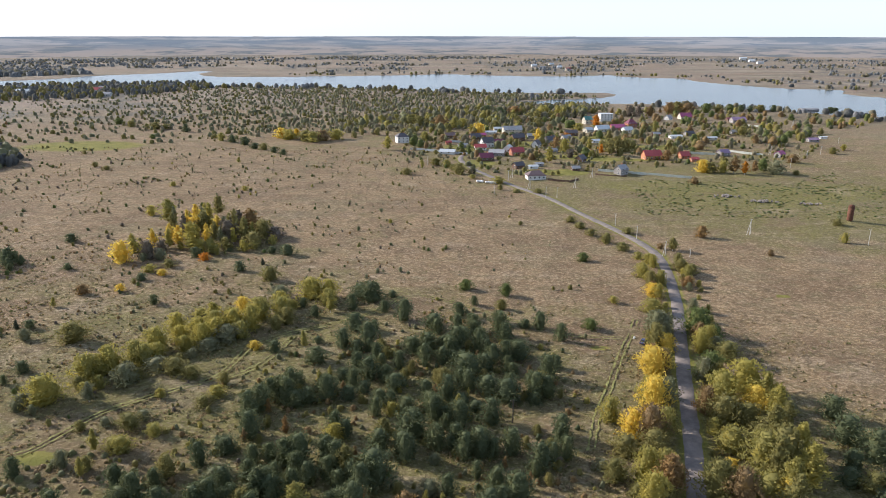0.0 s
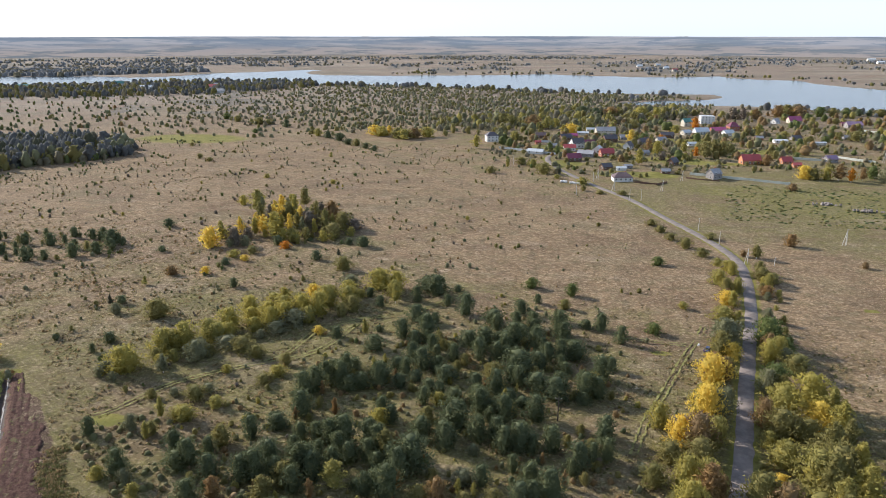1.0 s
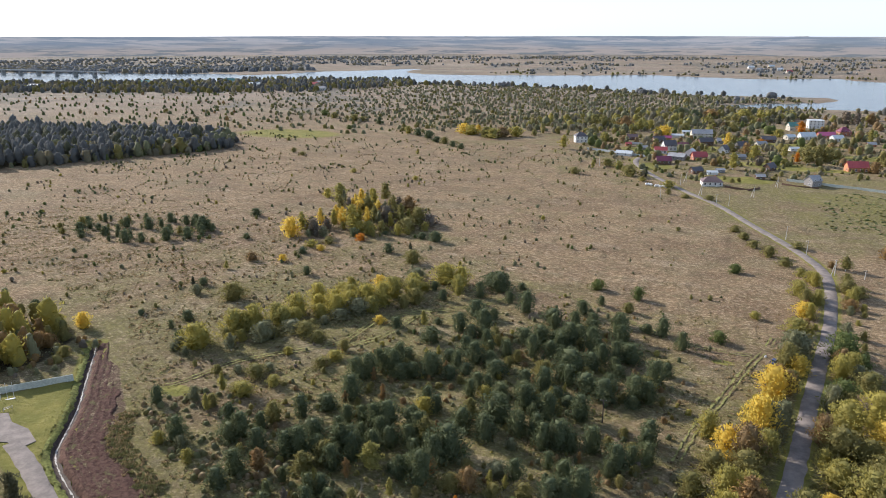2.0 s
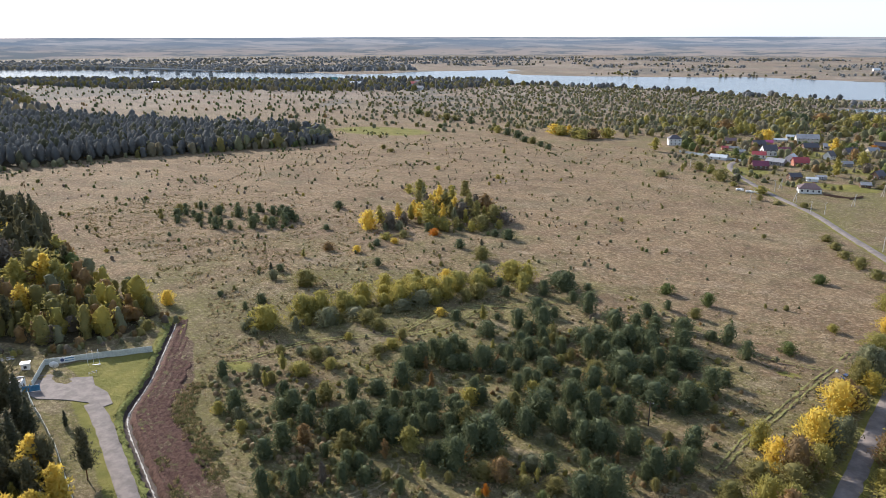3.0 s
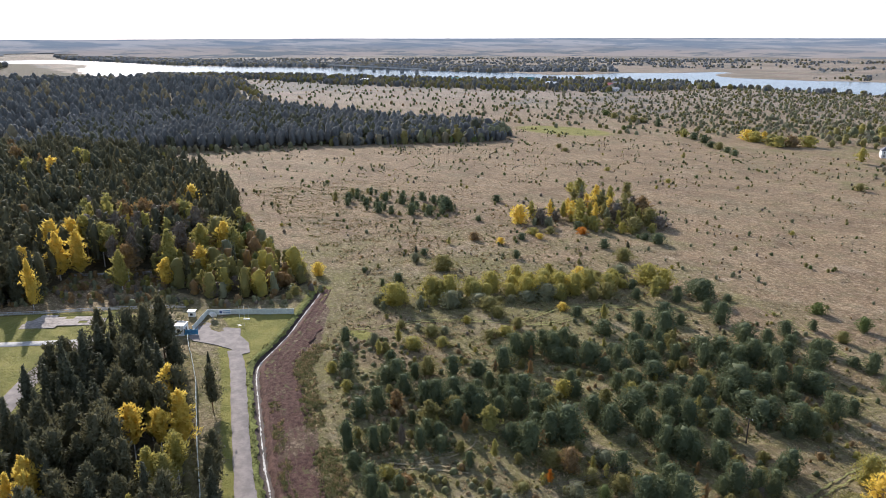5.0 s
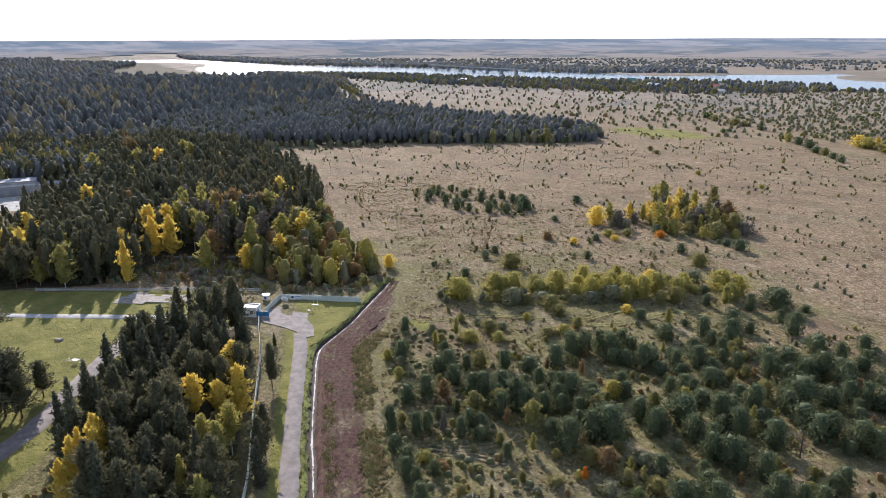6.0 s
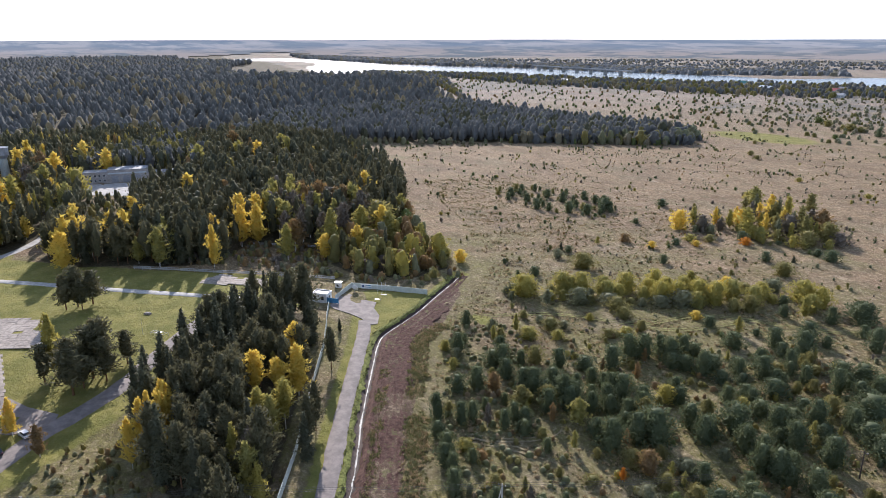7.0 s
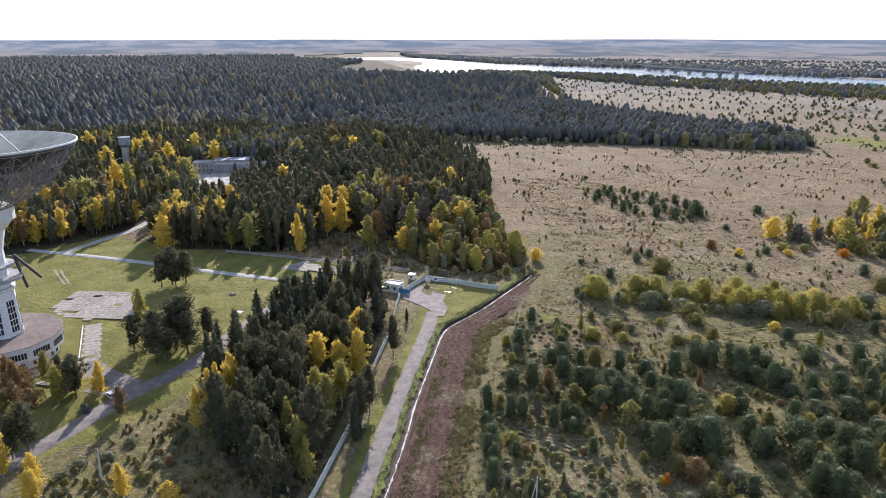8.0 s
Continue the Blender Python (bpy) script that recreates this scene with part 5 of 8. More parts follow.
def clear_of_trees(x, y, gap):
    p = np.array(STANDING)
    return np.array([np.hypot(p[:, 0] - a, p[:, 1] - c).min() > gap for a, c in zip(x, y)], float)


# more of the self-sown stand
STAND_A = [(-64, 146), (-45, 200), (-34, 214), (-10, 222), (12, 232), (30, 214), (34, 180), (30, 142), (0, 120), (-40, 118)]
r_ = np.random.default_rng(41)
for x, y in scatter(STAND_A, 150, 42, keep=lambda x, y: clear_of_trees(x, y, 2.6) * (0.06 + 0.94 * (waves(x, y, 34, 5) > 0.0)), gap=3.0):
    k = r_.uniform()
    if k < 0.66:
        tree("pine", PINE, round(x, 1), round(y, 1), r_.uniform(4.4, 8.8), r_.uniform(0.85, 1.15), "in a young self-sown stand", "young pines of the meadow")
    elif k < 0.85:
        tree("willow", OLIVE, round(x, 1), round(y, 1), r_.uniform(2.4, 4.5), 0.9, "in the tangled young stand", "young trees of the stand")
    else:
        tree("birch", RUST if k < 0.93 else LIME, round(x, 1), round(y, 1), r_.uniform(3.5, 6.5), 0.9, "in the tangled young stand", "young trees of the stand")
for x, y in scatter([(40, 128), (60, 190), (80, 250), (92, 305), (112, 305), (104, 250), (92, 200), (84, 150), (74, 120)], 120, 48,
                    keep=lambda x, y: clear_of_trees(x, y, 2.4) * (near_line(x, y, MAIN_ROAD) > 4.2) * (near_line(x, y, MAIN_ROAD) < 11), gap=2.8):
    k = r_.uniform()
    mat = (OLIVE, LIME, OLIVE, SILVER, LIME, RUST)[int(k * 6)]
    tree("bush" if k < 0.3 else "willow", mat, round(x, 1), round(y, 1), r_.uniform(1.6, 2.8) if k < 0.3 else r_.uniform(5, 11) * (1 if y < 225 else 0.6), 0.9, "beside the country road", "trees along the country road")
LEAFY_SPOTS = [(-86, 65), (-83, 70), (-96, 80), (-84, 76), (-70, 67), (-69, 60), (-66, 62), (-78, 67), (-77, 72), (-63, 60), (-72.5, 31.5), (-78, 38)]
for x, y in scatter(COMPOUND, 66, 43, keep=lambda x, y: clear_of_trees(x, y, 2.8) * (np.min([np.hypot(x - a, y - b) for a, b in LEAFY_SPOTS], axis=0) > 6), gap=3.4):
    k = r_.uniform()
    tree("tall_pine" if k < 0.6 else "spruce", OLD_PINE if k < 0.6 else SPRUCE, round(x, 1), round(y, 1), r_.uniform(14, 20), r_.uniform(0.85, 1.1), "in the wood by the compound fence", "trees of the compound wood")

FENCE_STRIP = [(-36, 49), (-58, 62.5), (-82, 75.5), (-106, 88), (-104, 80), (-82, 64), (-60, 52), (-44, 40)]
for x, y in scatter(FENCE_STRIP, 34, 44, keep=lambda x, y: clear_of_trees(x, y, 2.2) * (np.min([np.hypot(x - a, y - b) for a, b in LEAFY_SPOTS], axis=0) > 3.5), gap=2.8):
    k = r_.uniform()
    tree("tall_pine" if k < 0.7 else "birch", OLD_PINE if k < 0.7 else (BARE, OLIVE, LIME)[int(k * 97) % 3], round(x, 1), round(y, 1), r_.uniform(10, 15), r_.uniform(0.75, 1.0), "in the wood by the compound fence", "trees of the compound wood")

GROVE = [(-150, 300), (-126, 306), (-98, 320), (-80, 330), (-84, 348), (-104, 362), (-128, 376), (-148, 372), (-140, 340)]
for x, y in scatter(GROVE, 36, 57, keep=lambda x, y: clear_of_trees(x, y, 3.0), gap=4.2):
    k = r_.uniform()
    mat = (LIME, SILVER, GOLD, LIME, BARE, LIME, OLIVE, GOLD)[int(k * 8)]
    edge = y < 322 + 0.3 * (x + 140)
    tree("willow" if edge else "birch", mat, round(x, 1), round(y, 1), r_.uniform(4, 7) if edge else r_.uniform(8, 14), r_.uniform(0.9, 1.3), "in a small grove in the field", "grove in the field")
ROW_LINE = [(-116, 178), (-106, 188), (-94, 202), (-84, 214), (-72, 226), (-60, 240), (-48, 256)]
WILLOWS = [(-124, 172), (-100, 206), (-66, 246), (-42, 262), (-40, 250), (-66, 216), (-84, 190), (-110, 168)]
for x, y in scatter(WILLOWS, 46, 58, keep=lambda x, y: clear_of_trees(x, y, 3.4) * (near_line(x, y, ROW_LINE) < 9), gap=4.2):
    k = r_.uniform()
    front = (x + 84) * 0.62 - (y - 210) * 0.78 > 1.5
    mat = (SILVER, OLIVE, SILVER, LIME)[int(k * 4)] if front else (LIME, OLIVE, LIME, LIME)[int(k * 4)]
    tree("willow", mat, round(x, 1), round(y, 1), r_.uniform(2.8, 4.6) if front else r_.uniform(5.5, 9), 1.15, "in a row across the meadow", "row of willows in the meadow")

SIDE = [(-104, 140), (-92, 128), (-70, 114), (-46, 98), (-20, 84), (4, 70), (24, 84), (6, 104), (-24, 116), (-50, 128), (-72, 146), (-92, 156)]
for x, y in scatter(SIDE, 84, 64, keep=lambda x, y: clear_of_trees(x, y, 2.6) * (near_line(x, y, DITCH) > 16.5) * (0.1 + 0.9 * (waves(x, y, 24, 65) > -0.05)), gap=2.8):
    k = r_.uniform()
    if k < 0.40:
        tree("pine", PINE, round(x, 1), round(y, 1), r_.uniform(3.5, 7.5), r_.uniform(0.8, 1.05), "in the tangled young stand", "young trees of the stand")
    elif k < 0.75:
        tree("willow", (OLIVE, SILVER, OLIVE, LIME)[int(k * 97) % 4], round(x, 1), round(y, 1), r_.uniform(2.2, 4.6), 1.0, "in the tangled young stand", "young trees of the stand")
    else:
        tree("birch", (LIME, OLIVE, BARE)[int(k * 97) % 3], round(x, 1), round(y, 1), r_.uniform(4.5, 8.0), 0.9, "in the tangled young stand", "young trees of the stand")

for x, y in scatter([(-272, 278), (-240, 270), (-196, 276), (-182, 296), (-205, 316), (-240, 312), (-270, 304)], 34, 69, keep=lambda x, y: clear_of_trees(x, y, 2.8) * (0.15 + 0.85 * (waves(x, y, 30, 70) > -0.1)), gap=3.4):
    k = r_.uniform()
    tree("pine" if k < 0.7 else "willow", PINE if k < 0.7 else OLIVE, round(x, 1), round(y, 1), r_.uniform(2.5, 5.5), r_.uniform(0.9, 1.3), "in a low dark clump", "clump of low pines")

FRONT = [(-265, 25), (-244, 38), (-234, 56), (-221, 76), (-216, 92), (-226, 99), (-240, 96), (-250, 70), (-266, 48), (-276, 34)]
WEST_FRONT = [(-268, -36), (-268, -22), (-286, 8), (-300, 26), (-318, 36), (-316, 16), (-300, -6), (-290, -40)]
for poly, count, seed in ((FRONT, 74, 72), (WEST_FRONT, 44, 73)):
    for x, y in scatter(poly, count, seed, keep=lambda x, y: clear_of_trees(x, y, 2.8) * (near_line(x, y, WHITE_PATH) > 6) * (near_line(x, y, WHITE_PATH_B) > 5), gap=3.4):
        k = r_.uniform()
        if k > (0.85 if poly is FRONT else 0.45):
            tree("birch", (GOLD, LIME, GOLD, RUST)[int(k * 97) % 4], round(x, 1), round(y, 1), r_.uniform(12, 18), r_.uniform(1.0, 1.3), "at the edge of the forest", "trees at the forest edge")
            continue
        tree("spruce" if k < 0.55 else "tall_pine", SPRUCE if k < 0.55 else OLD_PINE, round(x, 1), round(y, 1), r_.uniform(13, 21), r_.uniform(0.85, 1.1), "at the edge of the forest", "trees at the forest edge")

# ---------------------------------------------------------------- woods that nobody would count
def tuft_template(rng):
    v, f = [], []
    for k in range(6):
        a, r = rng.uniform(0, 6.28), rng.uniform(0.0, 0.45)
        cx, cy, w, lean = r * math.cos(a), r * math.sin(a), rng.uniform(0.16, 0.34), rng.normal(size=2) * 0.25
        b = rng.uniform(0, 6.28)
        m = len(v)
        v += [(cx - w * math.cos(b), cy - w * math.sin(b), 0.0), (cx + w * math.cos(b), cy + w * math.sin(b), 0.0), (cx + lean[0], cy + lean[1], rng.uniform(0.5, 1.0))]
        f.append((m, m + 1, m + 2))
    return np.array(v), np.array(f)


def woods(name, label, spots, mats, sizes, template, seed, category="forest", shape=1.0):
    rng = np.random.default_rng(seed)
    tm = [template(np.random.default_rng(seed * 7 + k)) for k in range(8)]
    pick = rng.integers(0, 8, len(spots))
    V, F, I, base = [], [], [], 0
    patch = waves(spots[:, 0], spots[:, 1], 260, seed) * 0.5 + rng.normal(size=len(spots)) * 0.55
    level = np.clip(((patch + 1.3) / 2.6 * len(mats)).astype(int), 0, len(mats) - 1)
    for k in range(8):
        sel = np.where(pick == k)[0]
        if not len(sel):
            continue
        v, f = tm[k]
        s = rng.uniform(sizes[0], sizes[1], len(sel))
        a = rng.uniform(0, 6.283, len(sel))
        w = s * rng.uniform(0.8, 1.3, len(sel)) * shape
        c, sn = np.cos(a)[:, None], np.sin(a)[:, None]
        x = (v[None, :, 0] * c - v[None, :, 1] * sn) * w[:, None] + spots[sel, 0][:, None]
        y = (v[None, :, 0] * sn + v[None, :, 1] * c) * w[:, None] + spots[sel, 1][:, None]
        z = v[None, :, 2] * s[:, None] - 0.1 + land_rise(spots[sel, 0], spots[sel, 1])[:, None]
        V.append(np.stack([x, y, z], -1).reshape(-1, 3))
        F.append((f[None] + (np.arange(len(sel)) * len(v))[:, None, None] + base).reshape(-1, f.shape[1]))
        I.append(np.repeat(level[sel], len(f)))
        base += len(sel) * len(v)
    lists = [g for a in F for g in a.tolist()]
    ob = make(name, np.concatenate(V), lists, mats, idx=np.concatenate(I).astype(np.int32), smooth_faces=template is not tuft_template)
    return tagged(ob, label, category, kind="stuff")


def shell_tree(kind, wide, rings, sides, sprays, length, half=0.26):
    return lambda rng: shell(rng, kind, 1.0, wide, rings, sides, sprays, length, half)


LEAFY_END = [(-214, 126), (-222, 150), (-240, 186), (-262, 214), (-200, 192), (-140, 184), (-140, 140), (-190, 118)]
CLEARING = [(-262, 44), (-262, 66), (-300, 72), (-372, 84), (-398, 57), (-330, 50)]
TOWER_GAP = [(-345, 10), (-345, 28), (-495, 27), (-497, 10)]
NEEDLES = [HAZED_FIR, HAZED_FIR, HAZED_FIR, HAZED_FIR, HAZED_FIR, HAZED_FIR, HAZED_LEAF, HAZED_LEAF]
def wood_keep(x, y):
    return ~inside(x, y, LEAFY_END) * ~inside(x, y, CLEARING) * ~inside(x, y, TOWER_GAP) * clear_of_trees(x, y, 3.6) * (near_line(x, y, WHITE_PATH_B) > 5).astype(float) * (near_line(x, y, WHITE_PATH) > 6) * ~inside(x, y, GLADE)


woods("wood", "mixed spruce and pine wood beside the compound", scatter(NEAR_WOOD, 2000, 21, keep=wood_keep, gap=4.3), [SPRUCE, OLD_PINE, OLD_PINE, SPRUCE, OLD_PINE], (14, 22), shell_tree("tall_pine", 0.42, 5, 6, 120, 0.075), 61)
woods("wood", "tall bare-stemmed aspens and birches turning yellow", scatter(NEAR_WOOD, 190, 36, keep=lambda x, y: wood_keep(x, y) * (0.05 + 0.95 * (np.hypot((x + 262) / 46, (y - 152) / 26) < 1)), gap=4.6),
      [RUST, LIME, RUST, BARE, LIME, GOLD], (15, 21), shell_tree("tall", 0.36, 6, 7, 150, 0.052), 78)
woods("wood", "dark wood behind the lawn", scatter(WEST_WOOD, 1800, 27, keep=wood_keep, gap=5.0), [SPRUCE, OLD_PINE, OLD_PINE, SPRUCE, OLD_PINE], (13, 20), shell_tree("tall_pine", 0.44, 5, 6, 80, 0.085), 62)
woods("wood", "yellow birches mixed into the wood", scatter(WEST_WOOD, 260, 37, keep=lambda x, y: wood_keep(x, y) * smooth(waves(x, y, 90, 18), -0.2, 0.5), gap=5.0), [RUST, LIME, GOLD, LIME, OLIVE], (14, 20),
      shell_tree("birch", 0.38, 6, 7, 110, 0.055), 79)
LEAFY_BED = [(-212, 134), (-222, 152), (-240, 184), (-258, 206), (-205, 186), (-158, 172), (-153, 155), (-168, 136), (-188, 132), (-197, 143)]
woods("wood", "leafy trees and thicket at the end of the wood", scatter(LEAFY_BED, 260, 62, keep=lambda x, y: clear_of_trees(x, y, 2.5), gap=3.8), [OLIVE, GREEN, LIME, OLIVE, RUST, SILVER], (6, 13), shell_tree("round", 0.7, 6, 7, 120, 0.085), 88)
woods("wood", "low young trees in the clearing before the service building", scatter(CLEARING, 130, 59, gap=4.5), [OLIVE, SPRUCE, SILVER, LIME, PINE], (2.5, 7), shell_tree("round", 0.8, 5, 6, 70, 0.11), 87)
woods("wood", "dark trees behind the service building", scatter(BACK_WOOD, 500, 38, gap=4.4), [SPRUCE, HAZED_FIR, OLIVE, SPRUCE, LIME], (15, 20), shell_tree("tall_pine", 0.44, 5, 6, 60, 0.085), 80)


def band(a, b):
    return lambda x, y: ((np.hypot(x - 60, y - 20) >= a) & (np.hypot(x - 60, y - 20) < b)).astype(float)


WEDGE = [(-480, 262), (-540, 275), (-470, 365), (-430, 442), (-335, 550), (-380, 600), (-540, 570), (-760, 560), (-760, 300), (-560, 240)]
woods("forest", "dense dark conifer forest reaching into the plain", scatter(WEDGE, 3300, 28, keep=lambda x, y: smooth(-x, 375, 430), gap=5.6), [HAZED_FIR, HAZED_FIR, HAZED_FIR, SPRUCE, HAZED_FIR], (12, 17), shell_tree("birch", 0.60, 4, 5, 18, 0.12), 63)
TIP = [(-428, 420), (-332, 545), (-345, 575), (-385, 600), (-470, 575), (-480, 460)]
woods("wood", "olive and yellow leafy trees at the tip of the forest", scatter(TIP, 420, 39, gap=5.5), [HAZED_FIR, HAZED_LEAF, OLIVE, HAZED_FIR, SILVER, HAZED_FIR], (6, 14), shell_tree("round", 1.05, 5, 6, 44, 0.15), 81)
FRINGE = [(-545, 268), (-474, 358), (-434, 436), (-338, 546), (-330, 540), (-424, 430), (-462, 352), (-530, 258), (-380, 246), (-384, 238)]
woods("wood", "low leafy fringe in front of the forest", scatter(FRINGE, 260, 40, gap=3.5), [OLIVE, SILVER, HAZED_LEAF, GREEN], (3, 7), shell_tree("round", 0.9, 5, 6, 34, 0.15), 82)
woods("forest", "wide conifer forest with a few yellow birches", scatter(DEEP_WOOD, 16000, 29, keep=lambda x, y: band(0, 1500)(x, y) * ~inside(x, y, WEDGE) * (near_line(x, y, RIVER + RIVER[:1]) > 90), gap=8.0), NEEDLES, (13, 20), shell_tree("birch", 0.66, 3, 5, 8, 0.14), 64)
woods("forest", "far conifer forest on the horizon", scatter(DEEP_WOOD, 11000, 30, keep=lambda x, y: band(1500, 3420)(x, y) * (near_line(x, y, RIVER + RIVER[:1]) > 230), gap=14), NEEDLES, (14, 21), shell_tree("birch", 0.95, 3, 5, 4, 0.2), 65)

PLAINS = [(-560, 640), (-700, 1250), (-500, 1430), (-90, 1330), (270, 1150), (230, 1000), (130, 800), (-60, 735), (-150, 690), (-300, 650)]
woods("shrub_land", "pale olive shrubs spread over the open plain", scatter(PLAINS, 5200, 22, keep=lambda x, y: ~inside(x, y, RIVER) * np.clip(0.25 + (x + 500) / 500, 0.16, 1) * np.clip((y - 600) / 200, 0.2, 1)),
      [SILVER, OLIVE, SILVER, HAZED_LEAF, SILVER, OLIVE], (1.5, 4.6), shell_tree("bush", 1.15, 4, 5, 5, 0.28), 66, "shrubs")
FIELDS = [(-480, 270), (-330, 250), (-215, 200), (-150, 185), (-60, 130), (50, 150), (60, 300), (40, 470), (-40, 640), (-330, 640), (-480, 640)]
woods("field_shrubs", "small scattered weeds in dry grass", scatter(FIELDS, 2300, 23, keep=lambda x, y: (0.06 + 0.94 * smooth(waves(x, y, 62, 77) + 0.6 * waves(x, y, 170, 79), 0.0, 0.7)) * np.clip(0.75 - (x + 60) / 220, 0.12, 1)),
      [OLIVE, BARE, SILVER, RUST, OLIVE, GREEN], (0.5, 1.3), shell_tree("round", 1.0, 3, 5, 16, 0.26), 67, "shrubs")
woods("field_shrubs", "low green and olive shrubs dotted over the dry field", scatter(FIELDS, 950, 63, keep=lambda x, y: (0.10 + 0.90 * smooth(waves(x, y, 85, 78) + 0.5 * waves(x, y, 30, 80), 0.0, 0.8)) * np.clip(0.75 - (x + 40) / 260, 0.10, 1)),
      [OLIVE, PINE, GREEN, SILVER, OLIVE, BARE, LIME], (0.9, 2.4), shell_tree("round", 1.2, 4, 6, 50, 0.2), 89, "shrubs")
OPEN_W = [(-1500, 1050), (-1300, 620), (-840, 640), (-560, 620), (-350, 650), (-560, 900), (-700, 1250), (-900, 1240)]
woods("plain_shrubs", "sparse dark shrubs on the far plain", scatter(OPEN_W, 900, 33), [OLIVE, PINE, GREEN, RUST], (2, 5), shell_tree("bush", 0.9, 3, 6, 10, 0.24), 68, "shrubs")


def far_keep(x, y):
    d = np.hypot(x, y)
    return np.where(inside(x, y, RIVER), 0, copse_at(x, y) ** 2) * (d < 3100) * (near_line(x, y, RIVER + RIVER[:1]) > 25)


BEYOND = [(-3400, 1300), (-2700, 1200), (-1500, 1420), (-850, 1810), (-600, 1970), (0, 1830), (560, 1690), (700, 1290), (1300, 940), (2900, 800), (2900, 3600), (1600, 4600), (-3400, 3300)]
woods("far_woods", "distant woods beyond the reservoir", scatter(BEYOND, 4500, 24, keep=far_keep, tries=20), [HAZED_WOOD, HAZED_WOOD, HAZED_LEAF, HAZED_WOOD], (4, 8), shell_tree("round", 1.5, 3, 5, 3, 0.3), 69)
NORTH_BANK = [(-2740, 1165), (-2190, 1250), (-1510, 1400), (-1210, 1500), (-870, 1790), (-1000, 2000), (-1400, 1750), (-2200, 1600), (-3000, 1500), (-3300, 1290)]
woods("far_woods", "wooded slope on the far bank", scatter(NORTH_BANK, 2600, 34, keep=lambda x, y: (~inside(x, y, RIVER)).astype(float), gap=9), [HAZED_WOOD, HAZED_FIR, HAZED_WOOD, HAZED_LEAF, HAZED_WOOD], (6, 11), shell_tree("bush", 1.9, 2, 5, 4, 0.4), 70)
BANK = [(600, 760), (600, 860), (330, 1300), (-240, 1440), (-700, 1440), (-930, 1340), (-1340, 1200), (-1720, 960), (-1690, 860), (-1300, 1000), (-900, 1100), (-720, 1280), (-240, 1290), (60, 1180), (60, 1000), (440, 860)]
woods("bank_trees", "dark rounded trees along the near bank",
      scatter(BANK, 1200, 25, keep=lambda x, y: ~inside(x, y, RIVER) * (near_line(x, y, NEAR_SHORE) < 42) * np.where((x > 60) & (y > 1080), 0.18, np.where(near_line(x, y, [(108, 1088), (124, 1046), (215, 1052)]) < 60, 0.1, 1))),
      [HAZED_FIR, HAZED_WOOD, HAZED_LEAF, HAZED_FIR, OLIVE], (4, 10), shell_tree("round", 1.25, 4, 6, 22, 0.2), 71, "trees")
VILL_EDGE = [(-90, 700), (-120, 800), (0, 960), (150, 1000), (240, 960), (120, 840), (40, 780), (-40, 715)]
woods("village_thicket", "olive and yellow trees behind the village", scatter(VILL_EDGE, 330, 26, gap=5), [SILVER, OLIVE, HAZED_LEAF, LIME, SILVER, HAZED_LEAF], (4, 10), shell_tree("round", 1.2, 4, 7, 50, 0.18), 72, "trees")
VILLAGE = [(-30, 560), (10, 520), (60, 500), (140, 530), (300, 580), (380, 700), (330, 830), (180, 800), (40, 740), (-40, 690)]
woods("garden_shrubs", "garden shrubs and fruit trees round the houses", scatter(VILLAGE, 800, 35), [OLIVE, SILVER, OLIVE, HAZED_LEAF, GREEN], (1.2, 4.2), shell_tree("round", 1.4, 4, 6, 40, 0.2), 73, "shrubs")

UNDER = [(-80, 150), (-60, 200), (-34, 222), (0, 262), (40, 215), (44, 150), (20, 110), (-30, 88), (-60, 105)]
woods("undergrowth", "tangled low shrubs under the young pines", scatter(UNDER, 600, 44, keep=lambda x, y: 0.2 + 0.8 * (waves(x, y, 26, 15) > 0.0)), [OLIVE, SILVER, RUST, OLIVE, LIME, PINE],
      (0.7, 2.0), shell_tree("bush", 1.2, 4, 7, 56, 0.15), 74, "shrubs")
SCRUB = [(-30, 46), (-56, 62), (-84, 30), (-100, 6), (-92, -14), (-60, -10), (-20, 10)]
woods("scrub", "grey-green scrub and dry weeds by the power line", scatter(SCRUB, 380, 45, keep=lambda x, y: smooth(near_line(x, y, CAMPUS_ROAD), 8, 16)), [SILVER, OLIVE, RUST, SILVER], (0.7, 1.9),
      shell_tree("bush", 1.2, 4, 7, 60, 0.15), 75, "shrubs")
EDGE_SCRUB = [(-236, 92), (-222, 100), (-236, 112), (-214, 138), (-196, 140), (-186, 128), (-160, 130), (-146, 152), (-142, 168), (-150, 180), (-160, 140), (-176, 118), (-205, 96), (-225, 72)]
woods("scrub", "low shrubs and reeds at the foot of the forest", scatter(EDGE_SCRUB, 260, 46), [OLIVE, SILVER, RUST, BARE, LIME], (0.9, 3.2), shell_tree("bush", 1.15, 4, 7, 60, 0.15), 76, "shrubs")

STRAW = foliage("dry_grass_blades", (0.45, 0.34, 0.19), (0.37, 0.27, 0.15), (0.33, 0.28, 0.12), 0.35)
WEED = foliage("brown_weeds", (0.19, 0.14, 0.09), (0.16, 0.13, 0.07), (0.24, 0.19, 0.10), 0.2)
SEDGE = foliage("green_sedge", (0.17, 0.17, 0.065), (0.21, 0.19, 0.08), (0.14, 0.15, 0.05), 0.3)


def off_roads(x, y):
    d = np.minimum.reduce([near_line(x, y, l) for l in (MAIN_ROAD, GATE_ROAD, DITCH, CAMPUS_ROAD)])
    return (d > 7).astype(float) * ~inside(x, y, CAMPUS) * ~inside(x, y, PLOUGH) * ~inside(x, y, GATE_LAWN)


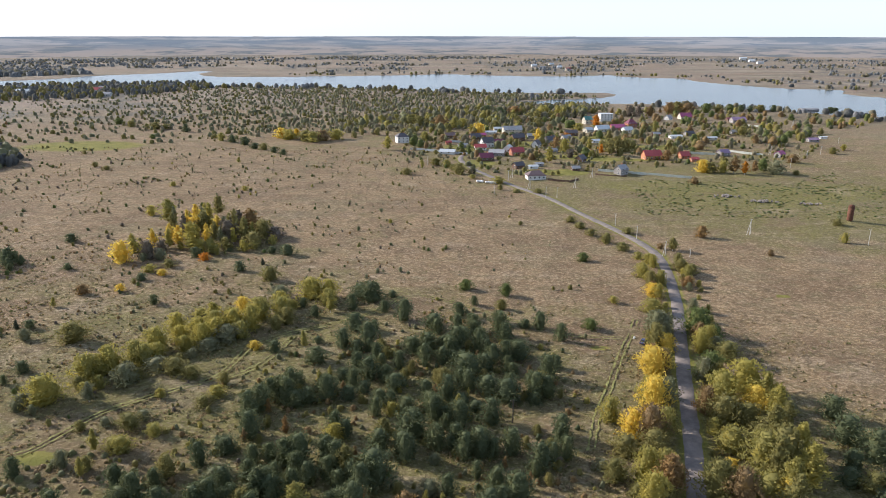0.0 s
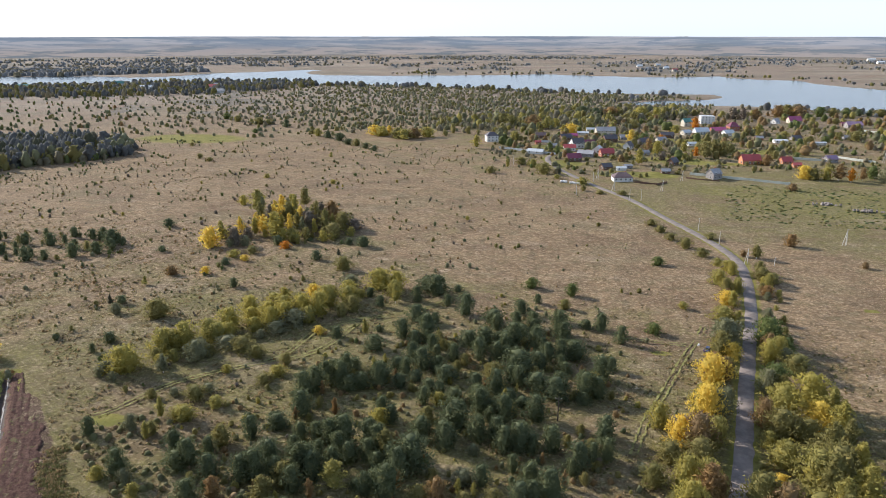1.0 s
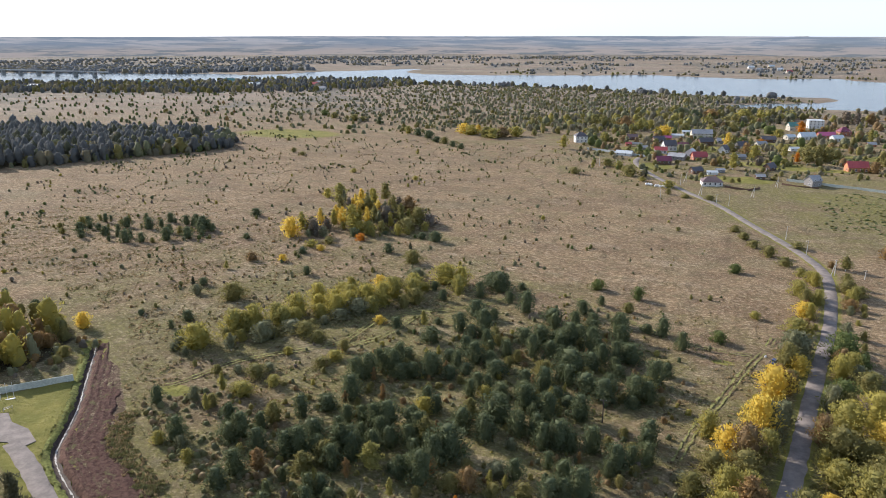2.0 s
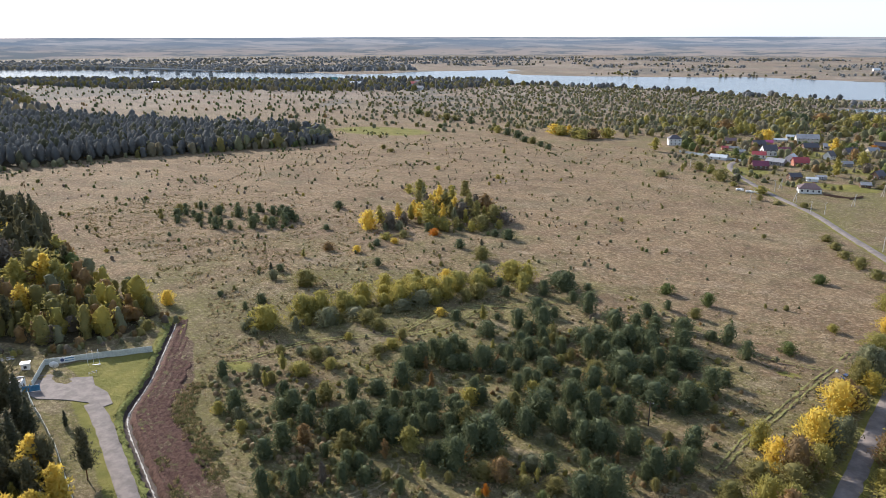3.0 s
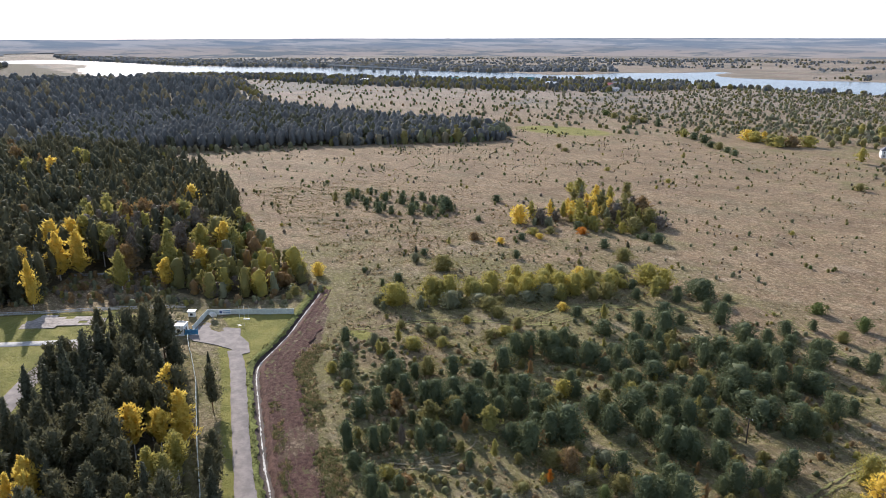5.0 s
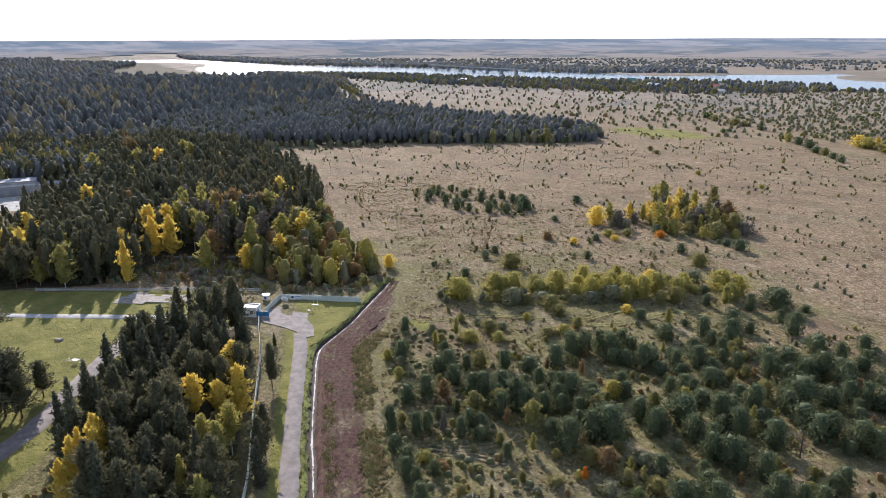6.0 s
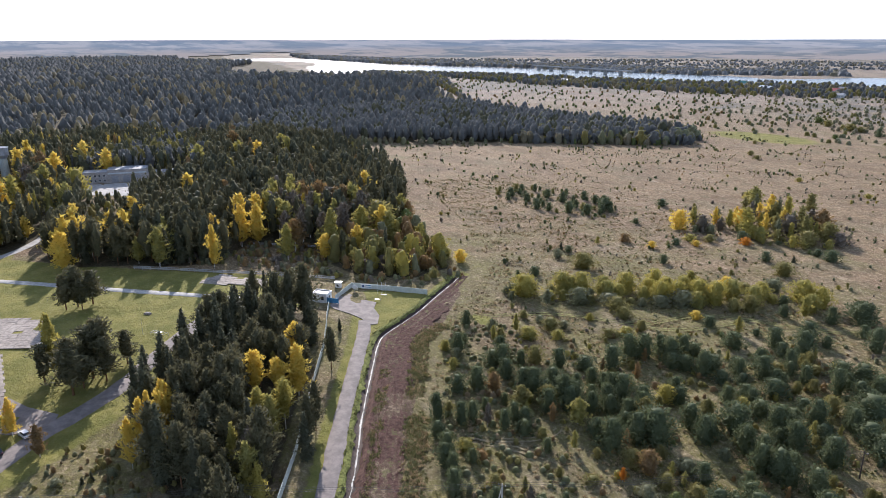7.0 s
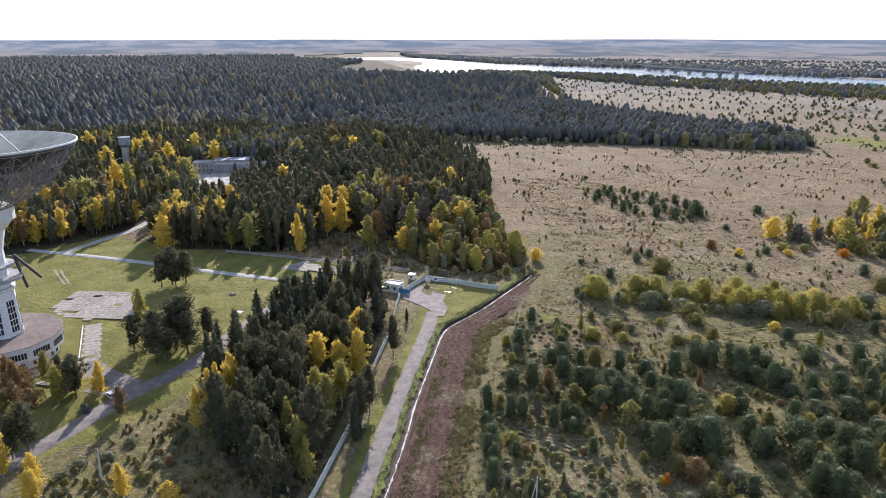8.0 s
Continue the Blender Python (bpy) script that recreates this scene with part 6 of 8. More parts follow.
MEADOWS = [(-30, 80), (-110, 140), (-150, 190), (-220, 220), (-330, 260), (-250, 420), (-100, 470), (40, 460), (200, 440), (230, 330), (150, 180), (80, 110), (20, 80)]
woods("grass_tufts", "countless tufts of dry straw and weeds", scatter(MEADOWS, 20000, 47, keep=lambda x, y: off_roads(x, y) * smooth(260 - y + 0.35 * (20 - x), -40, 90) * (0.35 + 0.65 * (waves(x, y, 22, 19) > -0.1))),
      [STRAW, STRAW, SEDGE, STRAW, STRAW, WEED], (0.30, 0.75), tuft_template, 77, "grass", 1.6)

WEEDS = [(110, 395), (128, 470), (150, 495), (240, 480), (290, 520), (300, 440), (250, 380), (180, 385)]
woods("weed_field", "rank green weeds below the village", scatter(WEEDS, 900, 49), [RANK, GREEN, OLIVE, RANK, OLIVE], (0.25, 0.6), shell_tree("bush", 4.5, 3, 6, 12, 0.6), 83, "weeds")
SUBURB = [(-1330, 1130), (-930, 1250), (-740, 1430), (-480, 1460), (-420, 1330), (-560, 1120), (-800, 1020), (-1100, 960), (-1400, 960)]
woods("far_trees", "trees among distant houses by the near bank", scatter(SUBURB, 1500, 50, gap=6), [HAZED_LEAF, HAZED_FIR, OLIVE, HAZED_FIR, HAZED_LEAF], (4, 11), shell_tree("round", 1.0, 4, 6, 14, 0.18), 84, "trees")
WEST_BANK = [(-1400, 960), (-840, 640), (-1150, 790), (-1650, 870), (-1690, 900), (-1340, 1140)]
woods("far_trees", "wooded ground between forest and water", scatter(WEST_BANK, 1500, 55, gap=7), [HAZED_LEAF, HAZED_FIR, HAZED_FIR, OLIVE, HAZED_LEAF], (5, 12), shell_tree("round", 0.95, 4, 6, 14, 0.18), 85, "trees")
FAR_BANK = [(-116, 1800), (91, 1800), (288, 1735), (464, 1655), (575, 1655), (660, 1400), (720, 1260), (790, 1280), (740, 1450), (640, 1740), (300, 1830), (90, 1870), (-380, 1860), (-390, 1745)]
woods("far_trees", "bushes along the far shore", scatter(FAR_BANK, 420, 56, keep=lambda x, y: smooth(waves(x, y, 160, 57), -0.2, 0.5) * ~inside(x, y, RIVER)), [HAZED_LEAF, OLIVE, HAZED_FIR, HAZED_LEAF], (3, 7), shell_tree("round", 1.3, 3, 6, 12, 0.2), 86, "trees")


def along(lo, hi, n, seed, start=0.0, end=0.75):
    """Spots beside the ditch, between two offsets on its field side."""
    q, side = resample(DITCH, 0.5)
    r = np.random.default_rng(seed)
    i = r.integers(int(len(q) * start), int(len(q) * end), n)
    off = lo + (hi - lo) * r.beta(2, 2, n) + waves(q[i, 0], q[i, 1], 11, seed) * 0.7
    ok = r.uniform(0, 1, n) < 0.45 + 0.4 * waves(q[i, 0] * 1.3 + off, q[i, 1], 17, seed + 1)
    return (q[i] - side[i] * off[:, None])[ok]


woods("weeds", "green weeds sprouting along the dug earth", along(2.6, 5.8, 4200, 91, 0.0, 0.53), [RANK, SEDGE, STRAW, SEDGE, RANK], (0.4, 0.8), tuft_template, 92, "weeds", 1.3)
woods("weeds", "rank weeds and straw along the edge of the dug earth", along(10.2, 17.0, 6400, 93), [RANK, STRAW, SEDGE, STRAW, RANK, SEDGE], (0.4, 0.95), tuft_template, 94, "weeds", 1.4)
woods("weeds", "lush grass along the ditch bank", along(-3.0, -1.6, 1900, 95, 0.0, 0.98), [RANK, SEDGE, RANK], (0.2, 0.5), tuft_template, 96, "weeds", 1.4)

woods("undergrowth", "rank grey-green weeds beside the dug earth", scatter(SIDE, 500, 66, keep=lambda x, y: (near_line(x, y, DITCH) > 15).astype(float)), [OLIVE, SILVER, RANK, STRAW, SEDGE], (0.5, 1.4), shell_tree("bush", 1.5, 3, 7, 36, 0.18), 97, "shrubs")

# ---------------------------------------------------------------- building blocks
class Shape:
    """Gathers simple solids into one mesh."""

    def __init__(self):
        self.v, self.f = [], []

    def add(self, v, f):
        b = len(self.v)
        self.v += [tuple(p) for p in v]
        self.f += [tuple(i + b for i in q) for q in f]
        return self

    def box(self, c, s, rz=0.0, taper=1.0):
        x, y, z = (k / 2 for k in s)
        pts = [Vector((sx * x * k, sy * y * k, sz * z)) for sz, k in ((-1, 1), (1, taper)) for sx, sy in ((-1, -1), (1, -1), (1, 1), (-1, 1))]
        m = Matrix.Rotation(radians(rz), 3, "Z")
        return self.add([m @ p + Vector(c) for p in pts], [(3, 2, 1, 0), (4, 5, 6, 7), (0, 1, 5, 4), (1, 2, 6, 5), (2, 3, 7, 6), (3, 0, 4, 7)])

    def rod(self, a, b, r, sides=6, r2=None):
        a, b = Vector(a), Vector(b)
        d = (b - a).normalized()
        u = d.orthogonal().normalized()
        w = d.cross(u)
        r2 = r if r2 is None else r2
        v = [p + (u * math.cos(6.28319 * k / sides) + w * math.sin(6.28319 * k / sides)) * q for p, q in ((a, r), (b, r2)) for k in range(sides)]
        f = [(k, (k + 1) % sides, sides + (k + 1) % sides, sides + k) for k in range(sides)]
        return self.add(v, f + [tuple(range(sides))[::-1], tuple(range(sides, 2 * sides))])

    def turned(self, rz, sides, centre=(0, 0, 0), turn=0.0):
        """A body of revolution from (radius, height) pairs."""
        c = Vector(centre)
        v = [c + Vector((r * math.cos(6.28319 * k / sides + turn), r * math.sin(6.28319 * k / sides + turn), z)) for r, z in rz for k in range(sides)]
        f = [(i * sides + k, i * sides + (k + 1) % sides, (i + 1) * sides + (k + 1) % sides, (i + 1) * sides + k) for i in range(len(rz) - 1) for k in range(sides)]
        return self.add(v, f)

    def fan(self, pts):
        return self.add(pts, [tuple(range(len(pts)))])

    def mesh(self, name, mat, smooth_faces=False):
        me = bpy.data.meshes.new(name)
        me.from_pydata(self.v, [], self.f)
        me.materials.append(mat)
        if smooth_faces:
            me.polygons.foreach_set("use_smooth", [True] * len(me.polygons))
        bm = bmesh.new()
        bm.from_mesh(me)
        bmesh.ops.recalc_face_normals(bm, faces=bm.faces)
        bm.to_mesh(me)
        bm.free()
        return me


def part(name, shape, mat, parent, label="", at=None, smooth_faces=False):
    ob = new(name, shape if isinstance(shape, bpy.types.Mesh) else shape.mesh(name, mat, smooth_faces))
    ob.parent = parent
    if at is not None:
        ob.matrix_basis = at
    return tagged(ob, label)


def thing(name, label, category, x, y, z=0.0, rz=0.0, group=""):
    e = new(name)
    e.matrix_world = pose(x, y, z, 0, 0, rz)
    return tagged(e, label, category, group)


WHITE = plain("white_plaster", (0.72, 0.71, 0.68), 0.85, 0.2, grain=1.5, vary=0.12)
CREAM = plain("cream_boards", (0.60, 0.55, 0.45), 0.8, grain=2)
LOG = plain("grey_logs", (0.30, 0.28, 0.27), 0.9, grain=3)
BROWN = plain("brown_boards", (0.16, 0.10, 0.07), 0.85, grain=3)
BRICK = plain("red_brick_wall", (0.42, 0.18, 0.12), 0.9, grain=4)
TERRA = plain("orange_boards", (0.48, 0.22, 0.12), 0.85, grain=3)
ROOF_RED = plain("red_metal_roof", (0.42, 0.075, 0.075), 0.45, 0.5, grain=1.2, vary=0.2)
ROOF_WINE = plain("wine_metal_roof", (0.22, 0.05, 0.085), 0.45, 0.5, grain=1.2)
ROOF_PINK = plain("magenta_metal_roof", (0.42, 0.09, 0.20), 0.45, 0.5, grain=1.2)
ROOF_GREY = plain("grey_slate_roof", (0.34, 0.34, 0.35), 0.7, grain=1.5)
ROOF_DARK = plain("dark_slate_roof", (0.11, 0.10, 0.11), 0.6, 0.4, grain=1.5)
ROOF_BROWN = plain("brown_shingle_roof", (0.17, 0.12, 0.12), 0.7, grain=1.5)
ROOF_TEAL = plain("green_metal_roof", (0.10, 0.26, 0.22), 0.5, 0.5, grain=1.2)
ROOF_PALE = plain("pale_sheet_roof", (0.60, 0.63, 0.64), 0.5, 0.5, grain=1.2, vary=0.15)
ROOF_MAUVE = plain("mauve_metal_roof", (0.30, 0.20, 0.30), 0.5, 0.5, grain=1.2)
TRIM = plain("white_trim", (0.78, 0.78, 0.76), 0.6, vary=0.08)
GLASS = plain("dark_glass", (0.03, 0.035, 0.045), 0.08, 0.6, vary=0.2)
POLE_WOOD = plain("weathered_pole", (0.55, 0.52, 0.47), 0.9, grain=4)
DARK_POLE = plain("tarred_pole", (0.07, 0.055, 0.045), 0.9, grain=4)
STEEL = plain("galvanised_steel", (0.42, 0.42, 0.41), 0.45, 0.5, 0.6, grain=2)
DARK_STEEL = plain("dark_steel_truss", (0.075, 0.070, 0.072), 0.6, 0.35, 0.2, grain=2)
RUSTY = plain("rusty_steel", (0.16, 0.075, 0.05), 0.9, 0.2, grain=2, vary=0.5)
BLUE = plain("blue_paint", (0.06, 0.22, 0.38), 0.5, 0.4, grain=2)
PANEL = plain("pale_concrete_panel", (0.60, 0.62, 0.55), 0.85, grain=2, vary=0.2)
SLAB = plain("old_concrete_slab", (0.35, 0.30, 0.255), 0.9, grain=0.8, vary=0.35, bump=0.3)
PINK_PAVE = plain("pink_paving", (0.50, 0.30, 0.25), 0.85, grain=2, vary=0.25)
TAR = plain("brown_roofing_felt", (0.20, 0.155, 0.135), 0.85, grain=0.7, vary=0.3)
GREY_BRICK = plain("grey_brick_wall", (0.44, 0.40, 0.37), 0.9, grain=2, vary=0.3)
TYRE = plain("black_rubber", (0.02, 0.02, 0.02), 0.8)
CAR_WHITE = plain("white_car_paint", (0.75, 0.75, 0.75), 0.25, 0.6, vary=0.05)
CAR_DARK = plain("dark_car_paint", (0.03, 0.03, 0.04), 0.2, 0.6, vary=0.1)
CAR_BLUE = plain("blue_car_paint", (0.08, 0.11, 0.22), 0.25, 0.6, vary=0.1)
WRAP = plain("white_plastic_wrap", (0.75, 0.74, 0.72), 0.5, 0.4, vary=0.2)
SPOIL = plain("grey_rubble", (0.30, 0.26, 0.23), 0.95, grain=1.5, vary=0.5)

WINDOW_FRAME = Shape().box((0, 0, 0.75), (1.3, 0.10, 1.5)).mesh("window", TRIM)
WINDOW_PANE = Shape().box((0, -0.045, 0.75), (1.05, 0.06, 1.24)).mesh("pane", GLASS)
DOOR_MESH = Shape().box((0, 0, 1.02), (0.95, 0.12, 2.04)).mesh("door", BROWN)


def window(parent, x, y, z, rz, sx=1.0, sz=1.0):
    w = part("window", WINDOW_FRAME, TRIM, parent, at=pose(x, y, z, 0, 0, rz) @ Matrix.Diagonal((sx, 1, sz, 1)))
    part("pane", WINDOW_PANE, GLASS, w)
    return w


HOUSE_SPOTS = []


def house(x, y, rz, w, d, h, rise, wall_mat, roof_mat, label, hip=False, storeys=1, name="house"):
    """A village house: the ridge runs along its length w."""
    HOUSE_SPOTS.append((x, y))
    e = thing(name, label, "house" if name == "house" else "shed", x, y, 0, rz, "village houses")
    hw, hd, o = w / 2, d / 2, 0.45
    s = Shape()
    b = [(-hw, -hd, -0.2), (hw, -hd, -0.2), (hw, hd, -0.2), (-hw, hd, -0.2), (-hw, -hd, h), (hw, -hd, h), (hw, hd, h), (-hw, hd, h)]
    if hip:
        s.add(b, [(0, 1, 5, 4), (1, 2, 6, 5), (2, 3, 7, 6), (3, 0, 4, 7), (4, 5, 6, 7)])
    else:
        s.add(b + [(-hw, 0, h + rise * 0.93), (hw, 0, h + rise * 0.93)], [(0, 1, 5, 4), (2, 3, 7, 6), (1, 2, 6, 9, 5), (3, 0, 4, 8, 7)])
    part("wall", s, wall_mat, e)
    r = Shape()
    k = rise / hd
    ins = hd * 0.8 if hip else -o
    top = [(-hw + ins, 0, h + rise), (hw - ins, 0, h + rise)]
    lo = h - k * o
    eave = [(-hw - o, -hd - o, lo), (hw + o, -hd - o, lo), (hw + o, hd + o, lo), (-hw - o, hd + o, lo)]
    up = eave + top
    dn = [(p[0], p[1], p[2] - 0.14) for p in up]
    r.add(up + dn, [(0, 1, 5, 4), (2, 3, 4, 5), (7, 6, 10, 11), (9, 8, 11, 10), (0, 6, 7, 1), (2, 8, 9, 3)] +
          ([(1, 2, 5), (3, 0, 4), (1, 7, 8, 2), (3, 9, 6, 0), (8, 7, 11), (6, 9, 10)] if hip else [(1, 7, 11, 5), (5, 11, 8, 2), (3, 9, 10, 4), (4, 10, 6, 0)]))
    roof = part("roof", r, roof_mat, e)
    if w > 7 and name == "house":
        part("chimney", Shape().box((hw * 0.35, hd * 0.25, h + rise * 0.95), (0.6, 0.6, 1.5)), BRICK, roof, "brick chimney")
    n = max(1, int(w // 3.2))
    for level in range(storeys):
        z = 0.9 + level * 2.8
        for i in range(n):
            u = -hw + (i + 0.5) * w / n
            if name == "house" or i % 2 == 0:
                window(e, u, -hd - 0.03, z, 0)
        for side in (-1, 1):
            window(e, side * (hw + 0.03), -hd * 0.3, z, 90 * side)
    part("door", DOOR_MESH, BROWN, e, at=pose(-hw * 0.6, hd + 0.03, 0, 0, 0, 180))
    return e


# ---------------------------------------------------------------- the village
for args in [
    (-39, 670, 20, 11, 9, 6.2, 3.0, WHITE, ROOF_DARK, "white two-storey house with grey hipped roof", True, 2),
    (40, 642, 25, 11, 8, 5.0, 4.0, WHITE, ROOF_DARK, "white house with steep dark gable roof", False, 2),
    (33, 625, 5, 10, 7, 3.2, 2.4, WHITE, ROOF_RED, "white house with red metal roof"),
    (71, 730, 10, 19, 10, 5.0, 3.4, CREAM, ROOF_GREY, "large pale house with grey slate roof", False, 2),
    (72, 684, 20, 12, 9, 3.6, 3.2, BROWN, ROOF_DARK, "dark wooden house with dark slate roof"),
    (35, 574, 15, 11, 8, 3.0, 3.0, BROWN, ROOF_WINE, "dark house with wine-red metal roof"),
    (46, 596, -20, 13, 8, 3.2, 2.2, LOG, ROOF_GREY, "low log house with grey slate roof"),
    (57, 616, 70, 8, 7, 3.4, 3.0, WHITE, ROOF_PALE, "white house with pale sheet roof"),
    (63, 601, 15, 11, 8, 3.2, 3.2, BRICK, ROOF_RED, "brick house with bright red roof"),
    (85, 642, 60, 8, 6, 3.4, 3.4, WHITE, ROOF_DARK, "small white house with dark gable roof"),
    (66, 497, 8, 13, 9, 3.2, 2.8, WHITE, ROOF_BROWN, "white bungalow with brown hipped roof", True),
    (131, 513, 35, 8, 7, 4.4, 3.0, LOG, ROOF_GREY, "grey log house with gable roof", False, 2),
    (111, 565, 50, 8, 6, 3.0, 3.0, BROWN, ROOF_DARK, "dark old house with steep gable"),
    (172, 579, 8, 14, 9, 3.8, 3.8, TERRA, ROOF_RED, "orange-red wooden house with red roof", False, 1),
    (200, 583, 12, 8, 7, 2.8, 3.0, TERRA, ROOF_RED, "small red-roofed wooden house"),
    (238, 597, 20, 9, 7, 3.0, 2.4, LOG, ROOF_MAUVE, "log house with mauve metal roof"),
    (282, 588, 30, 6.5, 6, 3.4, 2.4, LOG, ROOF_PINK, "small house with magenta roof"),
    (165, 815, 20, 9, 8, 5.0, 3.6, CREAM, ROOF_TEAL, "tall house with green metal roof", False, 2),
    (192, 843, 5, 15, 10, 8.6, 0.8, WHITE, ROOF_PALE, "tall white modern house with flat roof", True, 3),
    (168, 750, 15, 14, 9, 3.4, 3.4, WHITE, ROOF_PALE, "white house with pale sheet roof and wide gable"),
    (187, 762, 12, 15, 9, 3.4, 2.8, BRICK, ROOF_PINK, "long house with magenta metal roof"),
    (208, 788, 12, 11, 10, 4.4, 4.0, BRICK, ROOF_WINE, "tall house with dark red hipped roof", True, 2),
    (193, 744, 20, 10, 8, 3.2, 2.6, WHITE, ROOF_PALE, "white cottage beside the magenta roof"),
    (152, 743, 30, 9, 7, 3.0, 2.2, CREAM, ROOF_PALE, "cottage with pale teal sheet roof"),
    (342, 826, 5, 16, 10, 3.6, 3.2, LOG, ROOF_MAUVE, "long house with mauve roof"),
    (292, 862, 10, 14, 9, 3.6, 4.0, CREAM, ROOF_PINK, "house with magenta mansard roof"),
    (269, 852, 40, 8, 7, 3.0, 3.0, WHITE, ROOF_GREY, "small white house with grey gable"),
    (102, 672, 30, 10, 8, 3.2, 3.0, LOG, ROOF_DARK, "log house with dark roof"),
    (31, 690, 20, 10, 8, 3.0, 3.0, BROWN, ROOF_DARK, "brown house with two dark gables"),
    (7, 700, 10, 9, 7, 3.0, 2.4, BROWN, ROOF_BROWN, "brown wooden house with shingle roof"),
]:
    house(*args)
for args in [
    (4, 605, -12, 13, 6, 2.4, 1.8, WHITE, ROOF_PALE, "long shed with pale sheet roof"),
    (5, 658, 15, 5, 4, 2.4, 1.2, TERRA, ROOF_RED, "small orange shed with red roof"),
    (39, 707, 10, 7, 5, 2.6, 1.6, BRICK, ROOF_PINK, "brick shed with magenta roof"),
    (49, 728, 5, 11, 5, 2.4, 1.2, CREAM, ROOF_PALE, "low shed with pale green sheet roof"),
    (58, 757, 8, 8, 5, 2.4, 1.4, CREAM, ROOF_PALE, "pale shed behind the houses"),
    (58, 539, 30, 8, 6, 2.6, 2.2, BROWN, ROOF_DARK, "dark brown barn with steep roof"),
    (69, 536, 10, 7, 4, 2.2, 0.9, WHITE, ROOF_PALE, "white metal shed in a garden"),
    (75, 547, 20, 6, 4, 2.2, 0.9, LOG, ROOF_GREY, "grey garden shed with sheet roof"),
    (100, 528, 10, 6, 5, 2.4, 1.4, BROWN, ROOF_GREY, "open timber shed with grey roof"),
    (204, 569, 8, 6, 5, 2.2, 1.4, TERRA, ROOF_RED, "small red-roofed outhouse beside a fence"),
    (339, 842, 5, 8, 6, 2.6, 1.6, BROWN, ROOF_WINE, "dark shed with wine-red roof"),
    (354, 677, 5, 10, 6, 2.4, 1.6, LOG, ROOF_MAUVE, "log hut with purple roof"),
    (374, 696, 5, 7, 3, 2.2, 0.4, WHITE, ROOF_PALE, "white metal container hut"),
    (483, 946, 8, 24, 10, 3.4, 1.6, LOG, ROOF_GREY, "long grey waterside pavilion"),
]:
    house(*args, name="shed")
for args in [
    (278, 2226, 10, 16, 12, 4, 4, WHITE, ROOF_PALE, "distant white house beyond the water"), (285, 2086, 0, 14, 10, 4, 4, WHITE, ROOF_GREY, "distant pale house beyond the water"),
    (341, 2300, 20, 16, 12, 4, 4, CREAM, ROOF_PALE, "distant cream house beyond the water"), (339, 2120, 5, 14, 10, 4, 4, WHITE, ROOF_PALE, "distant house with pale roof"),
    (342, 1993, 15, 14, 10, 4, 4, CREAM, ROOF_RED, "distant house with red roof"), (1150, 2800, 0, 26, 14, 7, 3, WHITE, ROOF_PALE, "long white building far beyond the water"),
    (1093, 2584, 0, 22, 14, 6, 3, WHITE, ROOF_PALE, "white farm building far beyond the water"), (1062, 2443, 0, 20, 12, 5, 3, WHITE, ROOF_GREY, "pale barn far beyond the water"),
    (-712, 1220, 0, 24, 12, 5, 3, WHITE, ROOF_PALE, "white hall near the water"), (-600, 1256, 0, 18, 11, 4, 4, WHITE, ROOF_RED, "white house with red roof near the water"),
    (-608, 1290, 0, 14, 10, 4, 4, CREAM, ROOF_GREY, "cream house near the water"), (-804, 1280, 30, 20, 12, 6, 4, WHITE, ROOF_TEAL, "house with teal roof near the water"),
    (-957, 1219, 20, 22, 12, 4, 3, CREAM, ROOF_TEAL, "long hall with green roof near the water"), (-1076, 1064, 10, 24, 12, 5, 3, WHITE, ROOF_PALE, "white warehouse near the water"),
    (-1092, 1147, 10, 18, 12, 4, 3, WHITE, ROOF_PALE, "white shed near the water"), (-547, 1171, 0, 14, 10, 4, 3, WHITE, ROOF_GREY, "pale house on the plain"),
]:
    house(*args)
for args in [
    (18, 640, 20, 8, 5, 2.4, 1.4, LOG, ROOF_GREY, "grey shed between gardens"), (52, 660, 15, 9, 6, 2.8, 2.2, BROWN, ROOF_WINE, "brown barn with dark red roof"),
    (88, 700, 10, 10, 6, 2.8, 2.2, LOG, ROOF_GREY, "grey barn behind a house"), (120, 690, 25, 9, 6, 2.6, 2.2, CREAM, ROOF_GREY, "cream outhouse with slate roof"),
    (130, 720, 5, 12, 7, 3.0, 2.6, BROWN, ROOF_DARK, "dark barn beside the lane"), (144, 668, 15, 8, 5, 2.4, 1.4, WHITE, ROOF_PALE, "white outhouse with pale roof"),
    (230, 700, 10, 12, 6, 2.4, 1.0, WHITE, ROOF_PALE, "long white greenhouse shed"), (250, 720, 20, 9, 6, 2.6, 2.0, LOG, ROOF_DARK, "log barn with dark roof"),
    (262, 690, 10, 10, 4, 2.2, 0.9, CREAM, ROOF_PALE, "low pale shed in a garden"), (215, 715, 8, 7, 5, 2.4, 1.8, BRICK, ROOF_GREY, "brick outhouse with grey roof"),
    (300, 730, 12, 9, 6, 2.6, 2.0, LOG, ROOF_GREY, "grey log barn by the fields"), (95, 612, 20, 8, 5, 2.4, 1.6, LOG, ROOF_GREY, "small log barn in a garden"),
]:
    house(*args, name="shed")
e = thing("bridge", "long low road bridge over the reservoir", "bridge", -1640, 1440, 0, math.degrees(math.atan2(-32, 405)))
part("deck", Shape().box((215, 0, 9.0), (430, 11, 1.6)), CONCRETE, e)
part("parapet", Shape().box((215, -5.3, 10.4), (430, 0.4, 1.2)).box((215, 5.3, 10.4), (430, 0.4, 1.2)), STEEL, e)
for k in range(7):
    part("pier", Shape().box((30 + k * 60, 0, 3.4), (5, 10, 10.0), 0, 0.85), CONCRETE, e)


